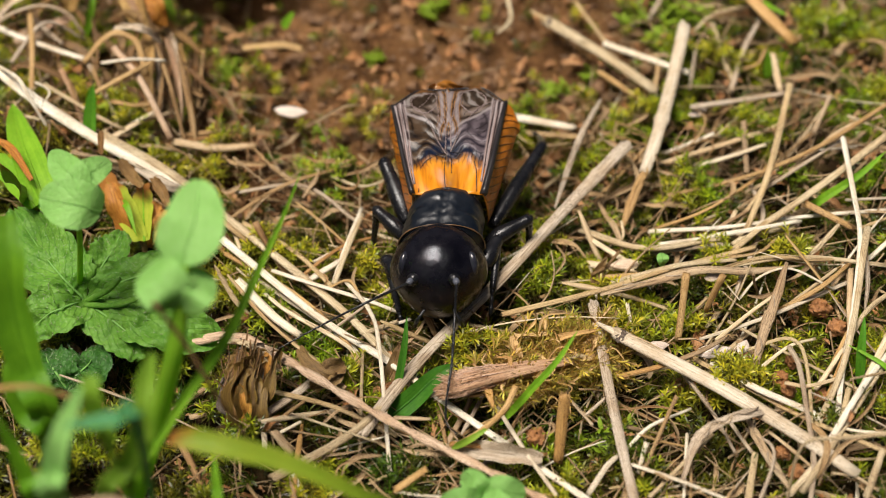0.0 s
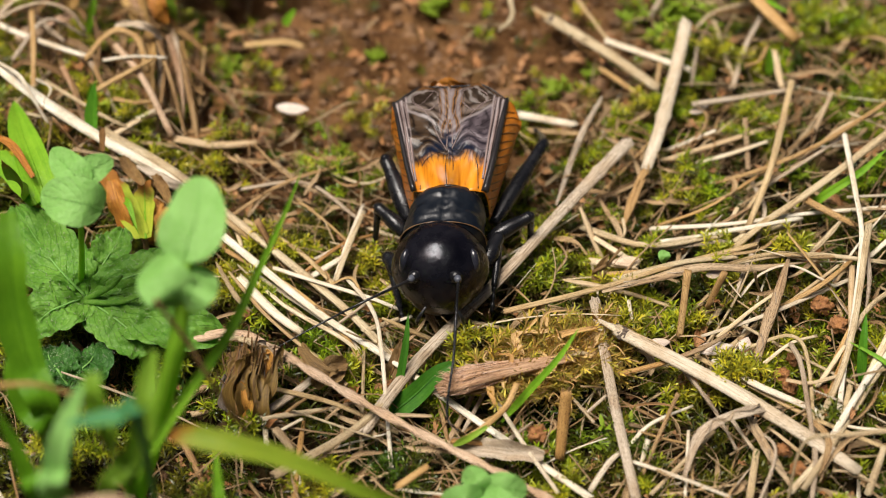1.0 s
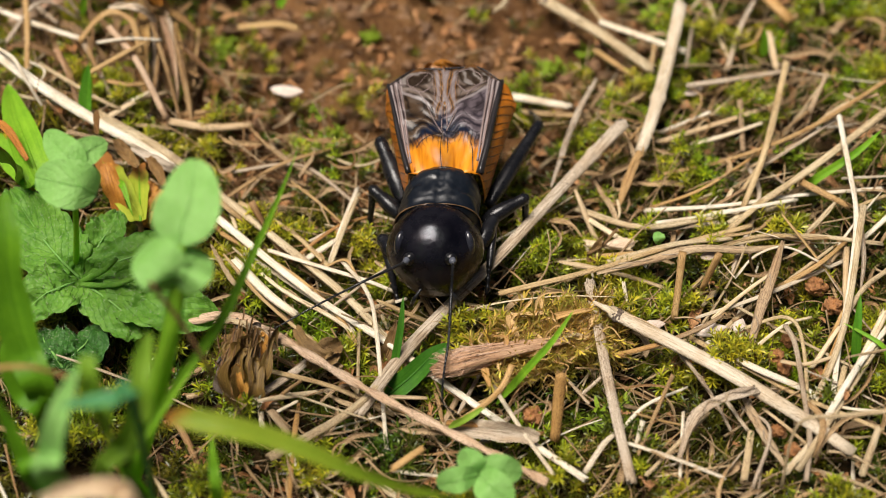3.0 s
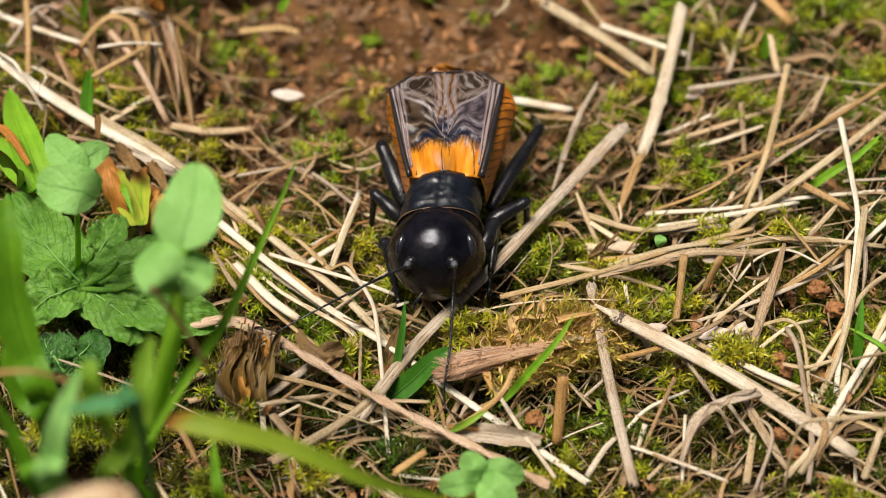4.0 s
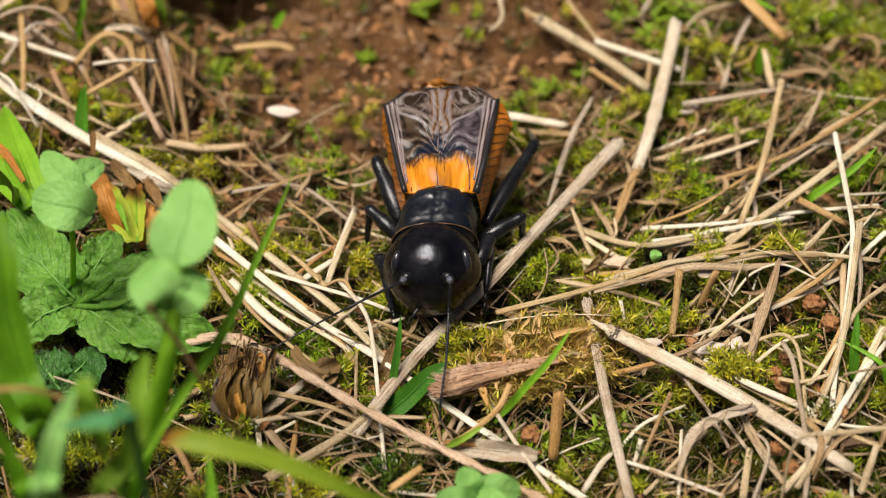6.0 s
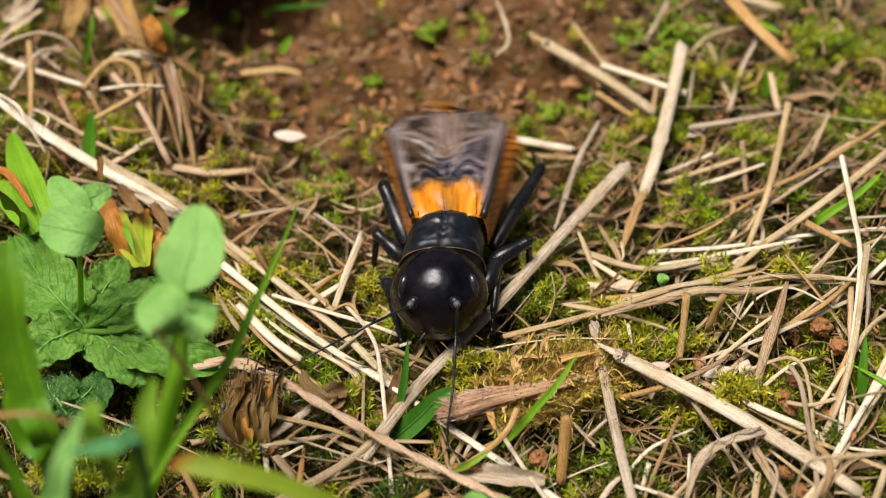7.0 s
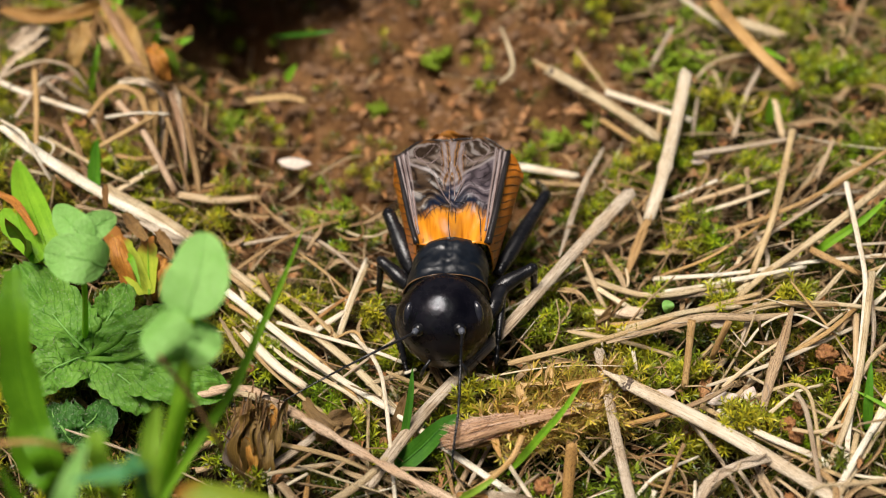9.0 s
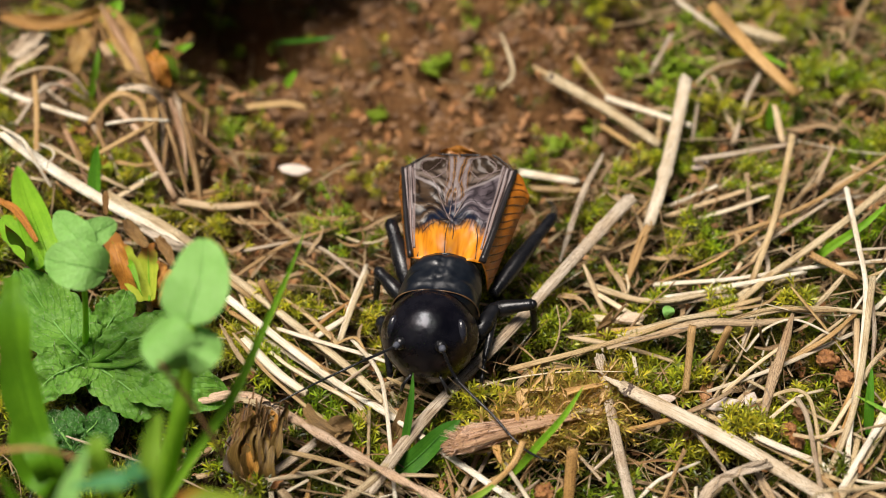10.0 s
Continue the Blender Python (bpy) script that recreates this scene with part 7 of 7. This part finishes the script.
def straw_bed(name, wanted, seed, long, thick, label, lift):
    """Fine litter: short broken stalks and curled fibres."""
    rng = random.Random(seed)
    shapes = []
    while len(shapes) < wanted:
        pts = litter_spot(rng, long, lift, 1)
        if pts is None:
            continue
        r = thick * (0.4 + 1.1 * rng.random() ** 2)
        shapes.append(tube(pts, lambda t, r=r: r * (1.0 - 0.5 * t), 6, 3, 0.6, 0.12, len(shapes)))
    v, f, u = join(shapes)
    ob = mesh_object(name, v, f, LITTER, u)
    tagged(ob, label, "straw litter", kind="stuff")


def straw_bits(wanted):
    """Single broken stalks on top of the bed."""
    rng = random.Random(77)
    made = 0
    while made < wanted:
        pts = litter_spot(rng, 9.5, 3.0, 0.8)
        if pts is None:
            continue
        made += 1
        o = Vector(pts[1])
        r = 0.07 + 0.19 * rng.random() ** 2
        v, f, u = tube([tuple(Vector(p) - o) for p in pts], lambda t, r=r: r * (1.0 - 0.4 * t) * min(1.0, 0.45 + 5 * t, 0.3 + 4 * (1 - t)), 7, 5, 0.6, 0.14, made)
        ob = mesh_object("straw_bit", v, f, rng.choice((STRAW, STRAW, PALE, PALE, PALE, GREY, AMBER)), u)
        ob.location = o * MM
        tagged(ob, "short broken bit of dry straw on moss", "straw", "broken straw bits")


straw_bed("straw_litter", 380, 21, 7.0, 0.23, "broken bits of dry straw strewn over moss", 2.6)
straw_bed("straw_fibres", 2050, 22, 6.5, 0.075, "fine dry grass fibres tangled on the ground", 2.9)
straw_bits(170)


def leaf_flakes(wanted):
    """Crumbled brown leaf scraps between the stalks."""
    rng = random.Random(41)
    shapes = []
    while len(shapes) < wanted:
        x, y = rng.uniform(-36, 38), rng.uniform(-26, 44)
        if rng.random() < 0.6 * bare(x, y) or bell(x, y, -17.5, 39, 9, 7) > 0.4:
            continue
        if x > -6 and y > 8 and rng.random() < 0.25:
            continue
        if y < 8 and rng.random() < 0.5 - 0.8 * noise.noise((x * 0.2, y * 0.2, 31)):
            continue
        z = surface(x, y) + rng.uniform(0.1, 1.5)
        a, ln = rng.uniform(0, 6.28), 0.3 + 1.3 * rng.random() ** 2
        d = Vector((math.cos(a) * ln, math.sin(a) * ln, rng.uniform(-0.4, 0.6) * ln))
        o = Vector((x, y, z))
        bend = Vector((0, 0, rng.uniform(-0.1, 0.35) * ln))
        v, f, u = blade_shape([tuple(o - d / 2), tuple(o + bend), tuple(o + d / 2)], ln * rng.uniform(0.2, 0.6), rng.uniform(0.1, 0.9), 0.05, 4,
                              (rng.uniform(-0.5, 0.5), rng.uniform(-0.8, 0.3), 1), lambda t, k=len(shapes): 0.35 + 0.35 * math.sin(t * 3.1) + 0.3 * abs(math.sin(t * 9 + k)), 4, 0.7, len(shapes), 0.12)
        shapes.append((v, f, [(q[1] * ln + x, q[0] * 2 + y) for q in u]))
    v, f, u = join(shapes)
    tagged(mesh_object("leaf_flakes", v, f, FLAKE, u), "crumbled brown dead leaf scraps among straw", "leaf litter", kind="stuff")


leaf_flakes(4000)


def withered_blades(wanted):
    """Thin withered grass leaves, bent, curled and half rolled, over and under the stalks."""
    rng = random.Random(63)
    shapes = []
    while len(shapes) < wanted:
        x, y = rng.uniform(-37, 38), rng.uniform(-22, 42)
        if rng.random() < 0.9 * bare(x, y) + bell(x, y, -17.5, 39, 9, 7) or (x < -11 and y < 4 and rng.random() < 0.8) or (x < -18 and y > 13 and rng.random() < 0.6) or (abs(x) < 4.5 and -4 < y < 14):
            continue
        z = surface(x, y) + rng.uniform(0.3, 3.0)
        a, ln = rng.gauss(0.5 if x > 0 else -0.6, 0.9), rng.uniform(1.5, 6.5)
        turn = rng.gauss(0, 0.75)
        q, pts = Vector((x, y, z)), []
        for k in range(5):
            pts.append(tuple(q))
            q = q + Vector((math.cos(a), math.sin(a), 0.30 * math.sin(k * 1.5 + turn) - 0.06)) * (ln / 4)
            a += turn * rng.uniform(0.2, 1.0)
        w = 0.10 + 0.42 * rng.random() ** 2.5
        v, f, u = blade_shape(pts, w, rng.uniform(0.2, 0.9), 0.04, 4, (rng.uniform(-0.8, 0.8), rng.uniform(-0.9, 0.2), 0.8),
                              lambda t: 0.35 + 0.65 * math.sin(t * 3.0), 4, 0.25, len(shapes))
        shapes.append((v, f, [(b * ln + x * 2, c * w * 2.2 + y) for c, b in u]))
    v, f, u = join(shapes)
    tagged(mesh_object("withered_grass", v, f, LITTER, u), "thin curled withered grass leaves among straw", "dry grass", kind="stuff")


withered_blades(800)


def bank_thatch(wanted):
    """Shredded sheaths hanging down the bank beside the burrow."""
    rng = random.Random(58)
    shapes = []
    while len(shapes) < wanted:
        t = rng.random()
        x, y = -28.5 + 9.5 * t + rng.gauss(0, 1.5), 37 - 19 * t + rng.gauss(0, 1.0)
        if rng.random() < 0.45:
            x -= rng.uniform(0, 11)
        z = max(surface(x, y), -0.5) + rng.uniform(0.3, 4.6 - 2.0 * t)
        a = rng.gauss(-1.15, 0.4) if rng.random() < 0.6 else rng.uniform(-3.1, 3.1)
        ln = rng.uniform(2.5, 8.0)
        d = Vector((math.cos(a), math.sin(a), -0.28)) * ln
        o = Vector((x, y, z))
        bend = Vector((rng.gauss(0, 0.1), rng.gauss(0, 0.1), rng.uniform(0, 0.2))) * ln
        v, f, u = blade_shape([tuple(o - d / 2), tuple(o + bend), tuple(o + d / 2)], rng.uniform(0.12, 0.7), rng.uniform(0.2, 0.8), 0.05, 4,
                              (rng.uniform(-0.5, 0.5), -0.5, 0.8), lambda t: 0.45 + 0.55 * math.sin(t * 3.1), 4, 0.4, len(shapes))
        shapes.append((v, f, [(q[1] * ln + x * 3, q[0] * 1.2 + y) for q in u]))
    v, f, u = join(shapes)
    tagged(mesh_object("dead_grass_thatch", v, f, THATCH, u), "shredded amber-brown dead grass on the bank", "dry grass", kind="stuff")


bank_thatch(120)


# ---- what moves ----
def stroke_rows(beats, rest):
    """Wing beats: each is one quick sweep about its time; shut ones swing inwards, spread ones outwards."""
    keyed = {0: 0.0, 300: 0.0}
    for t, _ in beats:
        keyed.setdefault(round(t * 30) - 2, 0.0)
        keyed.setdefault(round(t * 30) + 2, 0.0)
    for t, way in beats:
        keyed[round(t * 30) - 1] = rest * (0.15 * way - 0.55)
        keyed[round(t * 30) + 1] = rest * (0.40 * way + 0.55)
    return sorted((k / 30, a) for k, a in keyed.items() if 0 <= k <= 300)


SPREAD = (0.6, 1.3, 1.4, 2.7, 2.9, 3.2, 3.7, 4.5, 4.6, 4.8, 5.3, 5.5, 5.6, 5.7, 5.9, 6.3, 6.9, 7.0, 7.9, 8.1, 8.8, 9.5, 9.7)
SHUT = (0.1, 0.7, 1.7, 2.0, 3.1, 3.5, 4.1, 6.2, 6.6, 7.2, 7.3, 7.7, 8.4, 9.1, 9.6, 9.9)
CHIRPS = sorted([(t, 1) for t in SPREAD] + [(t, -1) for t in SHUT])


def motions():
    base = [c * MM for c in PIVOT]
    walk(CRICKET, [(t, pose(base[0] + dx * MM, base[1] + dy * MM, base[2], 0, 0, turn)) for t, dx, dy, turn in
                   ((0.0, 0, 0, 0), (9.5, 0, 0, 0), (9.6, -0.2, 0.0, -5.5), (9.7, 0.0, -0.9, -5.0), (9.8, 0.1, -1.0, -5.8), (10.0, 0.1, -1.0, -6.4))])
    for wing, s, root in WINGS:
        walk(wing, [(t, pose(root[0] * MM, root[1] * MM, root[2] * MM, 0.25 * a, 0, -s * a)) for t, a in stroke_rows(CHIRPS, 7.0)])
    for ob, turn in zip(ANTENNAE, (4.0, 54.0)):
        x, y, z = ob.location
        walk(ob, [(t, pose(x, y, z, 0, 0, a)) for t, a in ((0.0, 0), (9.5, 0), (9.6, turn), (10.0, turn))])
    femur, at = LEGS["right_middle"]
    walk(femur, [(t, pose(at[0] * MM, at[1] * MM, at[2] * MM, 0, 0, a)) for t, a in ((0.0, 0), (9.5, 0), (9.7, -22), (10.0, -24))])


motions()
